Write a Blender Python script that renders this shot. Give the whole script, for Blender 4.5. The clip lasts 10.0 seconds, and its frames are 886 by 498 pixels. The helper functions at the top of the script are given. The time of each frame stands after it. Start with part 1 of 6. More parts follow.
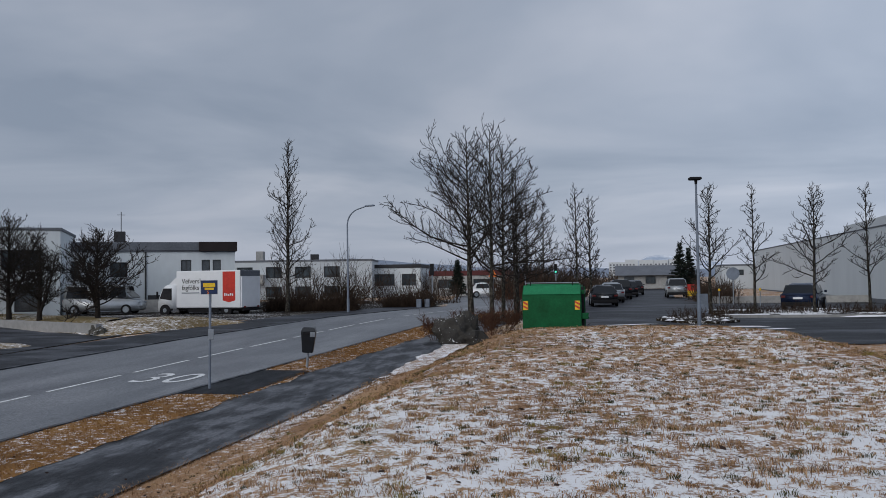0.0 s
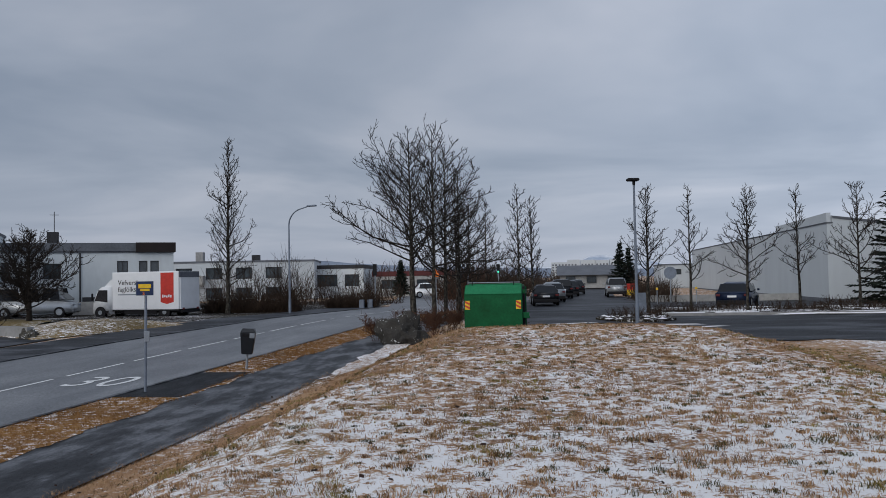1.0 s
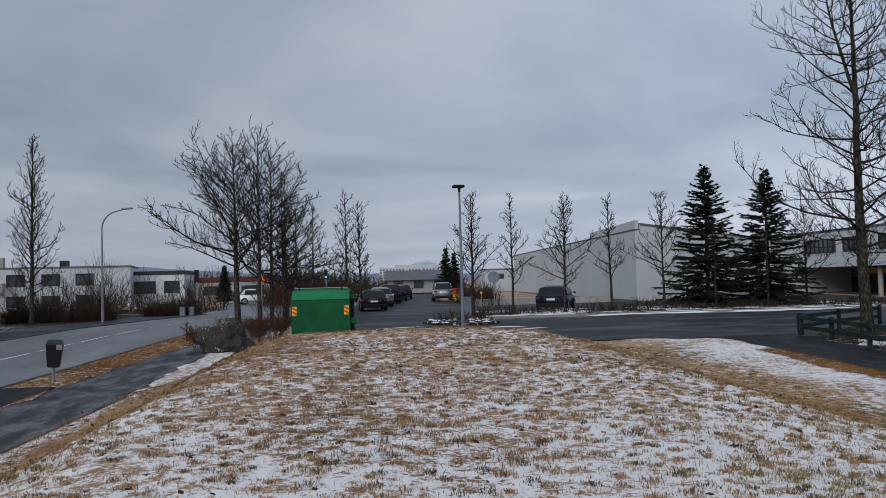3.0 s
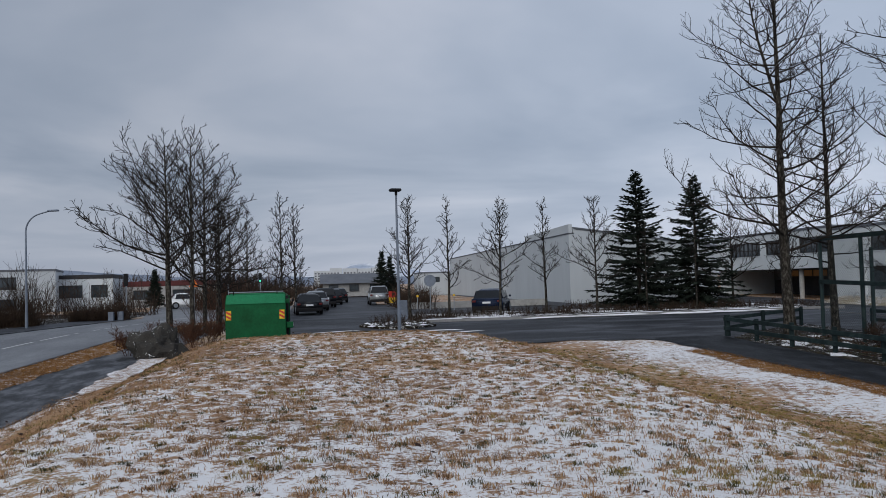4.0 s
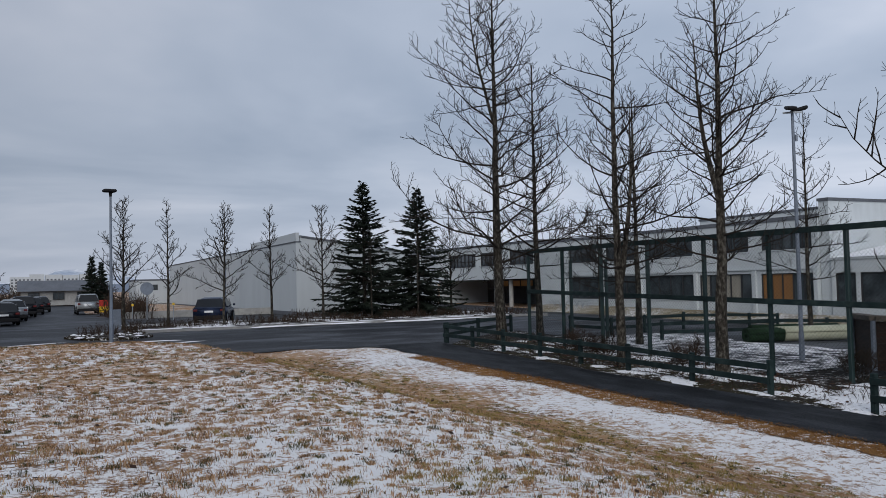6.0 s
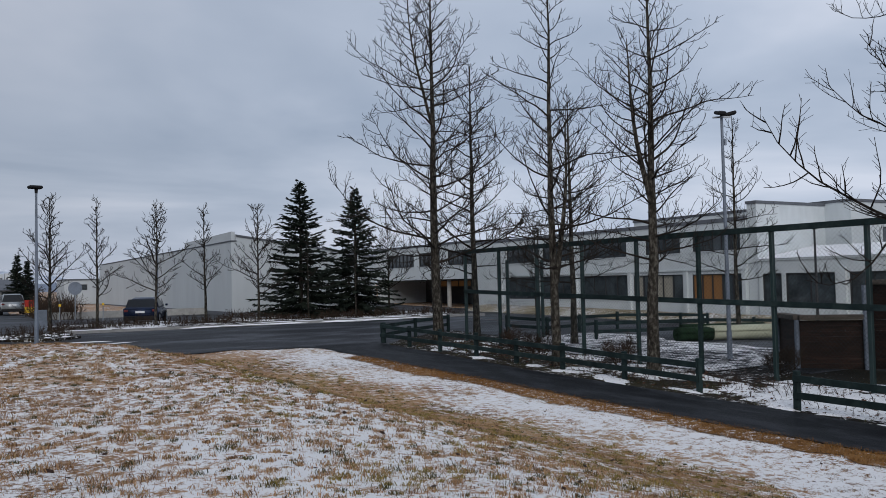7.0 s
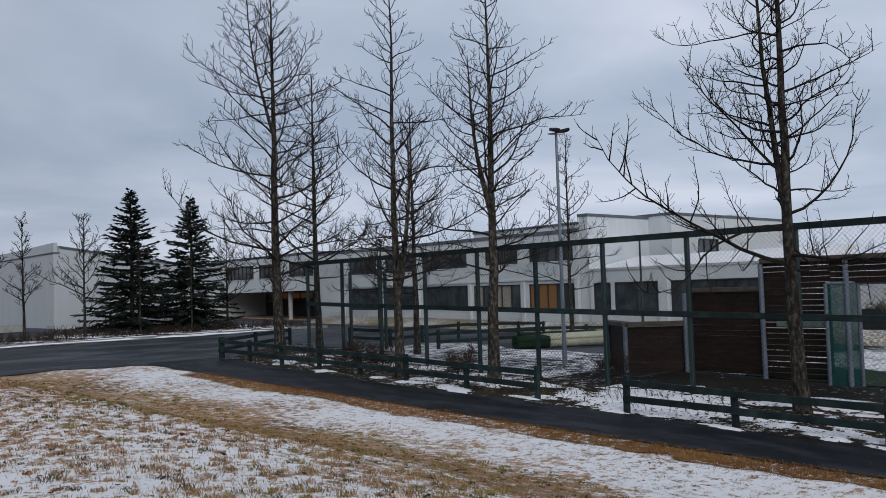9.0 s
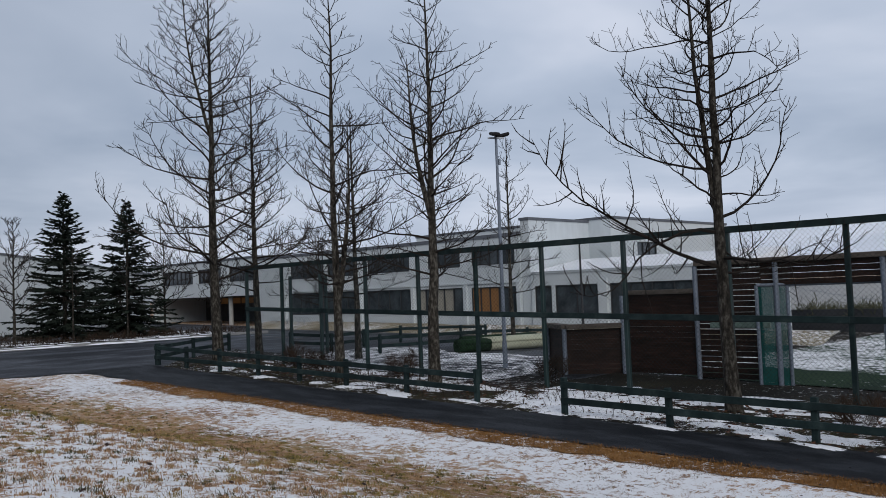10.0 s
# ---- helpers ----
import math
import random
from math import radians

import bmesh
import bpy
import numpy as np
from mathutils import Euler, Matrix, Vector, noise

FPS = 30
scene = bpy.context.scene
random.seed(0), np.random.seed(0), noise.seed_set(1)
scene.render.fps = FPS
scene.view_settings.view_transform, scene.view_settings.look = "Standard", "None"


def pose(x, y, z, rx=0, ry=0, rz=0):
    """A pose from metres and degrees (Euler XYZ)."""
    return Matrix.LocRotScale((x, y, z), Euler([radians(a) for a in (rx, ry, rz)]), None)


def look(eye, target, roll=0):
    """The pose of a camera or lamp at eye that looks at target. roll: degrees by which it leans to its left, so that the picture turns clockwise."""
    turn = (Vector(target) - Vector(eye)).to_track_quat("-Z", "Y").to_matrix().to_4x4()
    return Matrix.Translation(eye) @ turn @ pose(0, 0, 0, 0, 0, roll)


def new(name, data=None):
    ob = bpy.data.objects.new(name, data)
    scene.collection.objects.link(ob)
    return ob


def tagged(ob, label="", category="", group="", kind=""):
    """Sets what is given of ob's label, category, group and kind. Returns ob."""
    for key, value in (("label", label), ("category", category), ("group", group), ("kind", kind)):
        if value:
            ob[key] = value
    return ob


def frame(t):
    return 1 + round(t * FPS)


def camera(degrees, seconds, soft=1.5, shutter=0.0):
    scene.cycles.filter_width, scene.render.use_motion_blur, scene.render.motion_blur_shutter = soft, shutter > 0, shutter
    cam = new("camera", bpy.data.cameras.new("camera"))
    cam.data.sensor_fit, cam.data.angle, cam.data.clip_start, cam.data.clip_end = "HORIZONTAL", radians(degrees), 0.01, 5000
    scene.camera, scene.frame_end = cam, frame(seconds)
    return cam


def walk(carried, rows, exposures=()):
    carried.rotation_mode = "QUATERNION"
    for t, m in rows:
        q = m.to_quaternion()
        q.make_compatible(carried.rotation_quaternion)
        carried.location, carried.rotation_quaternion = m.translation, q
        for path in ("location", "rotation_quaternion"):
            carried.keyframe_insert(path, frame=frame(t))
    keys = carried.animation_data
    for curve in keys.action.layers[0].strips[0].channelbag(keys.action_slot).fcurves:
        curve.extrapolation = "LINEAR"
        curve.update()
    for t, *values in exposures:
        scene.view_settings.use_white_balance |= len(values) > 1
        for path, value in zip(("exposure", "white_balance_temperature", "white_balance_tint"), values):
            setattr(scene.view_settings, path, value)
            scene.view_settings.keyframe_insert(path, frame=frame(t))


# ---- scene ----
cam = camera(55.69, 10.0, soft=0.5)
# the eye turns on a grassy mound, swaying a little with the body; the ground climbs gently along +y
EYE, TILT, TURN = 3.15, 1.5, 12.0
SLOPE = math.tan(radians(TILT))
ROWS = [  # seconds, yaw, pitch, roll, sway along x and y, rise
    (0.0, -0.09, 0.65, 1.17, 0.000, 0.000, 0.000),
    (0.5, -1.92, 0.56, 1.30, 0.045, -0.020, -0.008),
    (1.0, -3.91, 0.60, 1.32, 0.088, -0.020, -0.018),
    (1.5, -6.77, 0.53, 1.32, 0.125, 0.000, -0.014),
    (2.0, -11.08, 0.50, 1.34, 0.137, 0.030, -0.020),
    (2.5, -13.87, 0.61, 1.36, 0.122, 0.050, -0.024),
    (4.0, -20.03, 0.79, 1.44, 0.025, -0.045, -0.008),
    (4.5, -24.57, 0.75, 1.23, 0.020, -0.020, 0.008),
    (5.0, -31.09, 0.81, 0.99, 0.000, 0.045, 0.010),
    (5.5, -35.70, 0.94, 0.79, -0.015, 0.080, 0.002),
    (7.0, -42.74, 1.02, 0.49, 0.080, 0.065, -0.022),
    (7.5, -45.65, 0.94, 0.41, 0.064, 0.100, -0.016),
    (8.0, -49.26, 1.12, 0.44, 0.035, 0.148, -0.018),
    (8.5, -50.83, 1.37, 0.60, 0.025, 0.158, -0.006),
    (9.0, -53.50, 1.64, 0.87, 0.072, 0.128, 0.004),
    (9.5, -55.25, 1.88, 1.02, 0.150, 0.106, -0.005),
    (10.0, -57.29, 1.83, 1.16, 0.183, 0.066, 0.003),
]
walk(cam, [(t, Matrix.Translation((sx, sy, sz)) @ pose(0, 0, EYE, TILT) @ pose(0, 0, 0, 90 + pitch, roll, yaw + TURN)) for t, yaw, pitch, roll, sx, sy, sz in ROWS])

# ---- sky and light ----
world = bpy.data.worlds.new("overcast_sky")
scene.world = world
world.use_nodes = True
wt = world.node_tree
wt.nodes.clear()


def wnode(kind, operation="", data_type=""):
    n = wt.nodes.new(kind)
    if operation:
        n.operation = operation
    if data_type:
        n.data_type = data_type
    return n


def make_world():
    co = wnode("ShaderNodeTexCoord")
    sep = wnode("ShaderNodeSeparateXYZ")
    wt.links.new(co.outputs["Generated"], sep.inputs[0])
    up = wnode("ShaderNodeMath", operation="MAXIMUM")
    up.inputs[1].default_value = 0.0
    wt.links.new(sep.outputs[2], up.inputs[0])
    add = wnode("ShaderNodeMath", operation="ADD")
    add.inputs[1].default_value = 0.10
    wt.links.new(up.outputs[0], add.inputs[0])
    flat = []
    for i in (0, 1):
        d = wnode("ShaderNodeMath", operation="DIVIDE")
        wt.links.new(sep.outputs[i], d.inputs[0])
        wt.links.new(add.outputs[0], d.inputs[1])
        flat.append(d)
    comb = wnode("ShaderNodeCombineXYZ")
    wt.links.new(flat[0].outputs[0], comb.inputs[0])
    wt.links.new(flat[1].outputs[0], comb.inputs[1])
    big = wnode("ShaderNodeTexNoise")
    big.inputs["Scale"].default_value = 0.55
    big.inputs["Detail"].default_value = 5
    big.inputs["Roughness"].default_value = 0.5
    big.inputs["Distortion"].default_value = 0.4
    wt.links.new(comb.outputs[0], big.inputs["Vector"])
    ramp = wnode("ShaderNodeValToRGB")
    ramp.color_ramp.elements[0].position, ramp.color_ramp.elements[0].color = 0.36, (0.282, 0.338, 0.436, 1)
    ramp.color_ramp.elements[1].position, ramp.color_ramp.elements[1].color = 0.64, (0.486, 0.527, 0.620, 1)
    e = ramp.color_ramp.elements.new(0.5)
    e.color = (0.366, 0.420, 0.520, 1)
    wt.links.new(big.outputs[0], ramp.inputs[0])
    # paler, bluer band just over the horizon
    band = wnode("ShaderNodeMapRange")
    band.inputs["From Min"].default_value, band.inputs["From Max"].default_value = 0.0, 0.12
    band.inputs["To Min"].default_value, band.inputs["To Max"].default_value = 0.75, 0.0
    wt.links.new(up.outputs[0], band.inputs[0])
    mix = wnode("ShaderNodeMix", data_type="RGBA")
    mix.inputs[7].default_value = (0.445, 0.49, 0.60, 1)
    wt.links.new(band.outputs[0], mix.inputs[0])
    wt.links.new(ramp.outputs[0], mix.inputs[6])
    clouds = wnode("ShaderNodeBackground")
    side = wnode("ShaderNodeMapRange")
    side.inputs["From Min"].default_value, side.inputs["From Max"].default_value = -0.2, 0.62
    side.inputs["To Min"].default_value, side.inputs["To Max"].default_value = 0.90, 1.36
    wt.links.new(sep.outputs[0], side.inputs[0])
    wt.links.new(side.outputs[0], clouds.inputs[1])
    wt.links.new(mix.outputs[2], clouds.inputs[0])
    sky = wnode("ShaderNodeTexSky")
    sky.sky_type, sky.sun_disc, sky.sun_elevation, sky.sun_rotation = "NISHITA", False, radians(24), radians(210)
    clear = wnode("ShaderNodeBackground")
    clear.inputs[1].default_value = 0.05
    wt.links.new(sky.outputs[0], clear.inputs[0])
    both = wnode("ShaderNodeMixShader")
    both.inputs[0].default_value = 0.92
    wt.links.new(clear.outputs[0], both.inputs[1])
    wt.links.new(clouds.outputs[0], both.inputs[2])
    out = wnode("ShaderNodeOutputWorld")
    wt.links.new(both.outputs[0], out.inputs[0])


make_world()
sun = new("sun", bpy.data.lights.new("sun", "SUN"))
sun.data.energy, sun.data.angle, sun.data.color = 1.5, radians(40), (1.0, 0.97, 0.93)
sun.matrix_world = look((0, 0, 60), (25, 43, 30))


# ---- materials ----
def material(name, stops, scale=4.0, rough=0.8, metal=0.0, bump=0.0, bump_scale=None, detail=6, stretch=(1, 1, 1), vary=0.0, fine=None, grain=0.13):
    """Noise between the colours in stops (position, rgb); a finer second noise; bump; per-object variation."""
    m = bpy.data.materials.new(name)
    m.use_nodes = True
    t = m.node_tree
    b = t.nodes["Principled BSDF"]
    b.inputs["Roughness"].default_value, b.inputs["Metallic"].default_value = rough, metal
    if rough > 0.55:
        b.inputs["Specular IOR Level"].default_value = 0.2
    co = t.nodes.new("ShaderNodeNewGeometry")
    mp = t.nodes.new("ShaderNodeMapping")
    mp.inputs["Scale"].default_value = stretch
    t.links.new(co.outputs["Position"], mp.inputs[0])
    n = t.nodes.new("ShaderNodeTexNoise")
    n.inputs["Scale"].default_value, n.inputs["Detail"].default_value, n.inputs["Roughness"].default_value = scale, detail, 0.6
    t.links.new(mp.outputs[0], n.inputs["Vector"])
    r = t.nodes.new("ShaderNodeValToRGB")
    els = r.color_ramp.elements
    while len(els) < len(stops):
        els.new(0.5)
    for e, (p, c) in zip(els, stops):
        e.position, e.color = p, (*c, 1)
    t.links.new(n.outputs[0], r.inputs[0])
    colour = r.outputs[0]
    n2 = t.nodes.new("ShaderNodeTexNoise")
    n2.inputs["Scale"].default_value, n2.inputs["Detail"].default_value = fine or scale * 9, 4
    t.links.new(mp.outputs[0], n2.inputs["Vector"])
    mr = t.nodes.new("ShaderNodeMapRange")
    mr.inputs["From Min"].default_value, mr.inputs["From Max"].default_value = 0.3, 0.7
    mr.inputs["To Min"].default_value, mr.inputs["To Max"].default_value = 1 - grain, 1 + grain
    t.links.new(n2.outputs[0], mr.inputs[0])
    mul = t.nodes.new("ShaderNodeVectorMath")
    mul.operation = "SCALE"
    t.links.new(colour, mul.inputs[0])
    t.links.new(mr.outputs[0], mul.inputs["Scale"])
    colour = mul.outputs[0]
    if vary:
        oi = t.nodes.new("ShaderNodeObjectInfo")
        vr = t.nodes.new("ShaderNodeMapRange")
        vr.inputs["To Min"].default_value, vr.inputs["To Max"].default_value = 1 - vary, 1 + vary
        t.links.new(oi.outputs["Random"], vr.inputs[0])
        mul2 = t.nodes.new("ShaderNodeVectorMath")
        mul2.operation = "SCALE"
        t.links.new(colour, mul2.inputs[0])
        t.links.new(vr.outputs[0], mul2.inputs["Scale"])
        colour = mul2.outputs[0]
    t.links.new(colour, b.inputs["Base Color"])
    if bump:
        n3 = t.nodes.new("ShaderNodeTexNoise")
        n3.inputs["Scale"].default_value, n3.inputs["Detail"].default_value = bump_scale or scale * 6, 6
        t.links.new(mp.outputs[0], n3.inputs["Vector"])
        bp = t.nodes.new("ShaderNodeBump")
        bp.inputs["Strength"].default_value, bp.inputs["Distance"].default_value = bump, 0.02
        t.links.new(n3.outputs[0], bp.inputs["Height"])
        t.links.new(bp.outputs[0], b.inputs["Normal"])
    return m


def plain(name, rgb, rough=0.5, metal=0.0, spread=0.12, **kw):
    lo, hi = tuple(c * (1 - spread) for c in rgb), tuple(min(1, c * (1 + spread)) for c in rgb)
    return material(name, [(0.35, lo), (0.65, hi)], rough=rough, metal=metal, **kw)


def glow(name, rgb, strength):
    m = bpy.data.materials.new(name)
    m.use_nodes = True
    b = m.node_tree.nodes["Principled BSDF"]
    b.inputs["Base Color"].default_value = (*rgb, 1)
    b.inputs["Emission Color"].default_value = (*rgb, 1)
    b.inputs["Emission Strength"].default_value = strength
    return m


def snow_ground(name, grass_stops, snow_lo, snow_hi, scale=1.9, attribute=None):
    """Dead grass with thin wind-blown snow lying in the hollows between the tufts."""
    m = bpy.data.materials.new(name)
    m.use_nodes = True
    t = m.node_tree
    b = t.nodes["Principled BSDF"]
    b.inputs["Roughness"].default_value = 0.9
    b.inputs["Specular IOR Level"].default_value = 0.15
    pos = t.nodes.new("ShaderNodeNewGeometry")

    def noise_node(s, d=5, rough=0.55, stretch=None):
        n = t.nodes.new("ShaderNodeTexNoise")
        n.inputs["Scale"].default_value, n.inputs["Detail"].default_value, n.inputs["Roughness"].default_value = s, d, rough
        if stretch:
            mp = t.nodes.new("ShaderNodeMapping")
            mp.inputs["Scale"].default_value = stretch
            t.links.new(pos.outputs["Position"], mp.inputs[0])
            t.links.new(mp.outputs[0], n.inputs["Vector"])
        else:
            t.links.new(pos.outputs["Position"], n.inputs["Vector"])
        return n.outputs[0]

    def math_node(op, a, c):
        n = t.nodes.new("ShaderNodeMath")
        n.operation = op
        for i, v in enumerate((a, c)):
            if isinstance(v, (int, float)):
                n.inputs[i].default_value = v
            else:
                t.links.new(v, n.inputs[i])
        return n.outputs[0]

    ramp = t.nodes.new("ShaderNodeValToRGB")
    els = ramp.color_ramp.elements
    while len(els) < len(grass_stops):
        els.new(0.5)
    for e, (p, c) in zip(els, grass_stops):
        e.position, e.color = p, (*c, 1)
    t.links.new(math_node("ADD", math_node("MULTIPLY", noise_node(0.35, 3), 0.55), math_node("MULTIPLY", noise_node(26, 6, 0.7), 0.45)), ramp.inputs[0])
    patches = math_node("ADD", math_node("MULTIPLY", noise_node(scale * 2.6, 6, 0.75, (1.0, 1.2, 1)), 0.72), math_node("MULTIPLY", noise_node(0.3, 3), 0.28))
    patches = math_node("ADD", patches, math_node("MULTIPLY", math_node("SUBTRACT", noise_node(scale * 13, 5, 0.7), 0.5), 0.50))
    if attribute:
        at = t.nodes.new("ShaderNodeAttribute")
        at.attribute_name = attribute
        patches = math_node("ADD", patches, at.outputs["Fac"])
    cover = t.nodes.new("ShaderNodeMapRange")
    cover.inputs["From Min"].default_value, cover.inputs["From Max"].default_value = snow_lo, snow_hi
    t.links.new(patches, cover.inputs[0])
    mix = t.nodes.new("ShaderNodeMix")
    mix.data_type = "RGBA"
    mix.inputs[7].default_value = (0.82, 0.82, 0.84, 1)
    t.links.new(cover.outputs[0], mix.inputs[0])
    t.links.new(ramp.outputs[0], mix.inputs[6])
    t.links.new(mix.outputs[2], b.inputs["Base Color"])
    bp = t.nodes.new("ShaderNodeBump")
    bp.inputs["Strength"].default_value, bp.inputs["Distance"].default_value = 0.7, 0.03
    t.links.new(noise_node(30, 6, 0.7), bp.inputs["Height"])
    t.links.new(bp.outputs[0], b.inputs["Normal"])
    return m


STRAW = [(0.34, (0.06, 0.037, 0.021)), (0.44, (0.23, 0.130, 0.070)), (0.54, (0.42, 0.26, 0.150)), (0.66, (0.17, 0.14, 0.055))]
RUST = [(0.33, (0.055, 0.030, 0.013)), (0.45, (0.165, 0.082, 0.028)), (0.56, (0.29, 0.150, 0.052)), (0.68, (0.15, 0.11, 0.035))]
M_GROUND = snow_ground("dead_grass_with_snow", STRAW, 0.50, 0.58, attribute="snow")
M_VERGE = snow_ground("rusty_grass", RUST, 0.535, 0.60)
M_BED = snow_ground("planting_bed_soil", [(0.35, (0.006, 0.005, 0.004)), (0.5, (0.019, 0.014, 0.010)), (0.65, (0.038, 0.032, 0.017))], 0.56, 0.615, scale=1.3)
M_SNOW = plain("snow", (0.80, 0.81, 0.84), 0.85, scale=6, spread=0.06, bump=0.6, bump_scale=25)
# greys raised so that the colour carries the wet road's sky sheen
M_ASPHALT = material("worn_asphalt_with_sheen", [(0.3, (0.085, 0.090, 0.100)), (0.5, (0.135, 0.142, 0.155)), (0.7, (0.19, 0.197, 0.21))], scale=0.45, rough=0.5, bump=0.5, bump_scale=40, fine=22, stretch=(1.8, 0.45, 1), grain=0.42)
# pale stops of the next two colours paint wet sheen between dark patches
M_LOT = material("damp_asphalt_with_sheen", [(0.40, (0.009, 0.010, 0.013)), (0.50, (0.024, 0.026, 0.032)), (0.60, (0.066, 0.071, 0.083))], scale=0.55, rough=0.6, bump=0.35, bump_scale=60, fine=18, stretch=(0.5, 1.4, 1), grain=0.35)
M_PATH = material("wet_asphalt_with_sheen", [(0.40, (0.014, 0.015, 0.018)), (0.5, (0.046, 0.049, 0.056)), (0.60, (0.115, 0.122, 0.136))], scale=1.6, rough=0.5, bump=0.5, bump_scale=50, fine=20, stretch=(1.4, 0.5, 1), grain=0.35)
M_WETPATH = material("wet_black_asphalt", [(0.40, (0.0035, 0.004, 0.0055)), (0.5, (0.008, 0.009, 0.011)), (0.60, (0.022, 0.024, 0.029))], scale=1.7, rough=0.57, bump=0.5, bump_scale=50, fine=20, stretch=(1.4, 0.5, 1), grain=0.3)
for m_dark, gloss in ((M_LOT, 0.22), (M_WETPATH, 0.10), (M_PATH, 0.16)):
    m_dark.node_tree.nodes["Principled BSDF"].inputs["Specular IOR Level"].default_value = gloss
M_KERB = plain("kerb_concrete", (0.25, 0.25, 0.25), 0.85, scale=3, bump=0.3)
M_MARK = plain("road_paint", (0.62, 0.63, 0.64), 0.7, scale=12, spread=0.25)
M_BARK = material("aspen_bark", [(0.35, (0.010, 0.009, 0.0075)), (0.5, (0.030, 0.026, 0.021)), (0.64, (0.092, 0.085, 0.073))], scale=13, rough=0.9, bump=0.9, bump_scale=30, grain=0.3, stretch=(1, 1, 0.5), vary=0.15)
M_TWIG = plain("twig_bark", (0.019, 0.015, 0.0125), 0.9, scale=3, spread=0.3, vary=0.2)
M_BUSH = plain("bush_twigs", (0.040, 0.026, 0.018), 0.9, scale=2, spread=0.4, vary=0.2)
M_REDTWIG = plain("reddish_twigs", (0.075, 0.036, 0.022), 0.9, scale=2, spread=0.4)
M_NEEDLE = material("spruce_needles", [(0.35, (0.006, 0.009, 0.007)), (0.5, (0.012, 0.019, 0.013)), (0.65, (0.026, 0.034, 0.025))], scale=1.2, rough=0.8)
M_WHITE = material("white_render", [(0.3, (0.51, 0.555, 0.585)), (0.7, (0.60, 0.64, 0.665))], scale=0.25, rough=0.85, bump=0.15, bump_scale=20, fine=3, stretch=(1, 1, 0.4), grain=0.04)
M_PANEL = material("pale_cladding", [(0.3, (0.43, 0.465, 0.50)), (0.7, (0.50, 0.54, 0.57))], scale=0.15, rough=0.6, stretch=(1, 1, 0.3), grain=0.03)
M_GREYWALL = material("grey_render", [(0.3, (0.26, 0.26, 0.26)), (0.7, (0.38, 0.38, 0.37))], scale=0.5, rough=0.9, bump=0.2)
M_ROOFDARK = plain("dark_roofing", (0.035, 0.036, 0.040), 0.7, scale=1)
M_ROOFGREY = plain("grey_roofing", (0.12, 0.13, 0.15), 0.7, scale=0.8)
M_GLASS = plain("dark_window_glass", (0.046, 0.056, 0.064), 0.06, scale=1, spread=0.45)
M_GLASS.node_tree.nodes["Principled BSDF"].inputs["Specular IOR Level"].default_value = 0.6
M_TINT = plain("tinted_vehicle_glass", (0.007, 0.008, 0.010), 0.12, scale=1, spread=0.2)
M_TINT.node_tree.nodes["Principled BSDF"].inputs["Specular IOR Level"].default_value = 0.5
M_FRAME = plain("dark_window_frame", (0.025, 0.026, 0.03), 0.5, scale=4)
M_GREENWOOD = material("green_stained_wood", [(0.3, (0.006, 0.013, 0.014)), (0.5, (0.012, 0.024, 0.025)), (0.7, (0.026, 0.042, 0.042))], scale=3, rough=0.75, bump=0.3, vary=0.15)
M_GREENSTEEL = plain("green_painted_steel", (0.009, 0.026, 0.026), 0.5, scale=3, spread=0.25)
M_RUSTPOST = plain("rusty_steel", (0.055, 0.024, 0.016), 0.8, scale=5, spread=0.4)
M_WIRE = plain("chain_link_wire", (0.020, 0.031, 0.031), 0.6, 0.3, scale=3)
M_BOARD = material("dark_brown_boards", [(0.3, (0.010, 0.0048, 0.0036)), (0.5, (0.020, 0.0095, 0.007)), (0.7, (0.040, 0.019, 0.013))], scale=2.5, rough=0.7, bump=0.3, stretch=(1, 1, 6), vary=0.2)
M_PLANK = plain("pale_green_wood", (0.13, 0.18, 0.16), 0.8, scale=3, spread=0.2)
M_CAP = material("weathered_cap_wood", [(0.3, (0.055, 0.046, 0.038)), (0.7, (0.13, 0.11, 0.095))], scale=3, rough=0.8, bump=0.3, stretch=(1, 1, 4))
M_GALV = plain("galvanised_steel", (0.30, 0.33, 0.37), 0.45, 0.6, scale=3, spread=0.15)
M_GREYPAINT = plain("blue_grey_painted_steel", (0.16, 0.19, 0.24), 0.5, 0.2, scale=2, spread=0.15)
M_CONTAINER = material("green_container_paint", [(0.3, (0.002, 0.058, 0.018)), (0.6, (0.003, 0.090, 0.030)), (0.75, (0.008, 0.115, 0.042))], scale=1.5, rough=0.58, bump=0.1)
M_CONTTOP = plain("paler_green_lid", (0.016, 0.17, 0.072), 0.58, scale=2)
M_YELLOW = plain("yellow_paint", (0.75, 0.48, 0.02), 0.5, scale=5)
M_ORANGE = plain("orange_plastic", (0.85, 0.20, 0.02), 0.5, scale=5)
M_STRIPE = plain("red_stripe", (0.52, 0.055, 0.02), 0.5, scale=5)
M_RED = plain("red_print", (0.50, 0.025, 0.015), 0.5, scale=5)
M_BLUE = plain("blue_sign_face", (0.008, 0.024, 0.085), 0.5, scale=5)
M_BLACK = plain("black_rubber", (0.011, 0.011, 0.013), 0.7, scale=6)
M_WHITEPAINT = plain("white_vehicle_paint", (0.74, 0.76, 0.79), 0.3, scale=2, spread=0.03, grain=0.015)
M_SILVER = plain("silver_vehicle_paint", (0.38, 0.40, 0.42), 0.3, 0.5, scale=2, spread=0.05)
M_DARKCAR = plain("black_vehicle_paint", (0.012, 0.013, 0.016), 0.25, 0.2, scale=2)
M_NAVY = plain("navy_vehicle_paint", (0.011, 0.020, 0.050), 0.25, 0.2, scale=2)
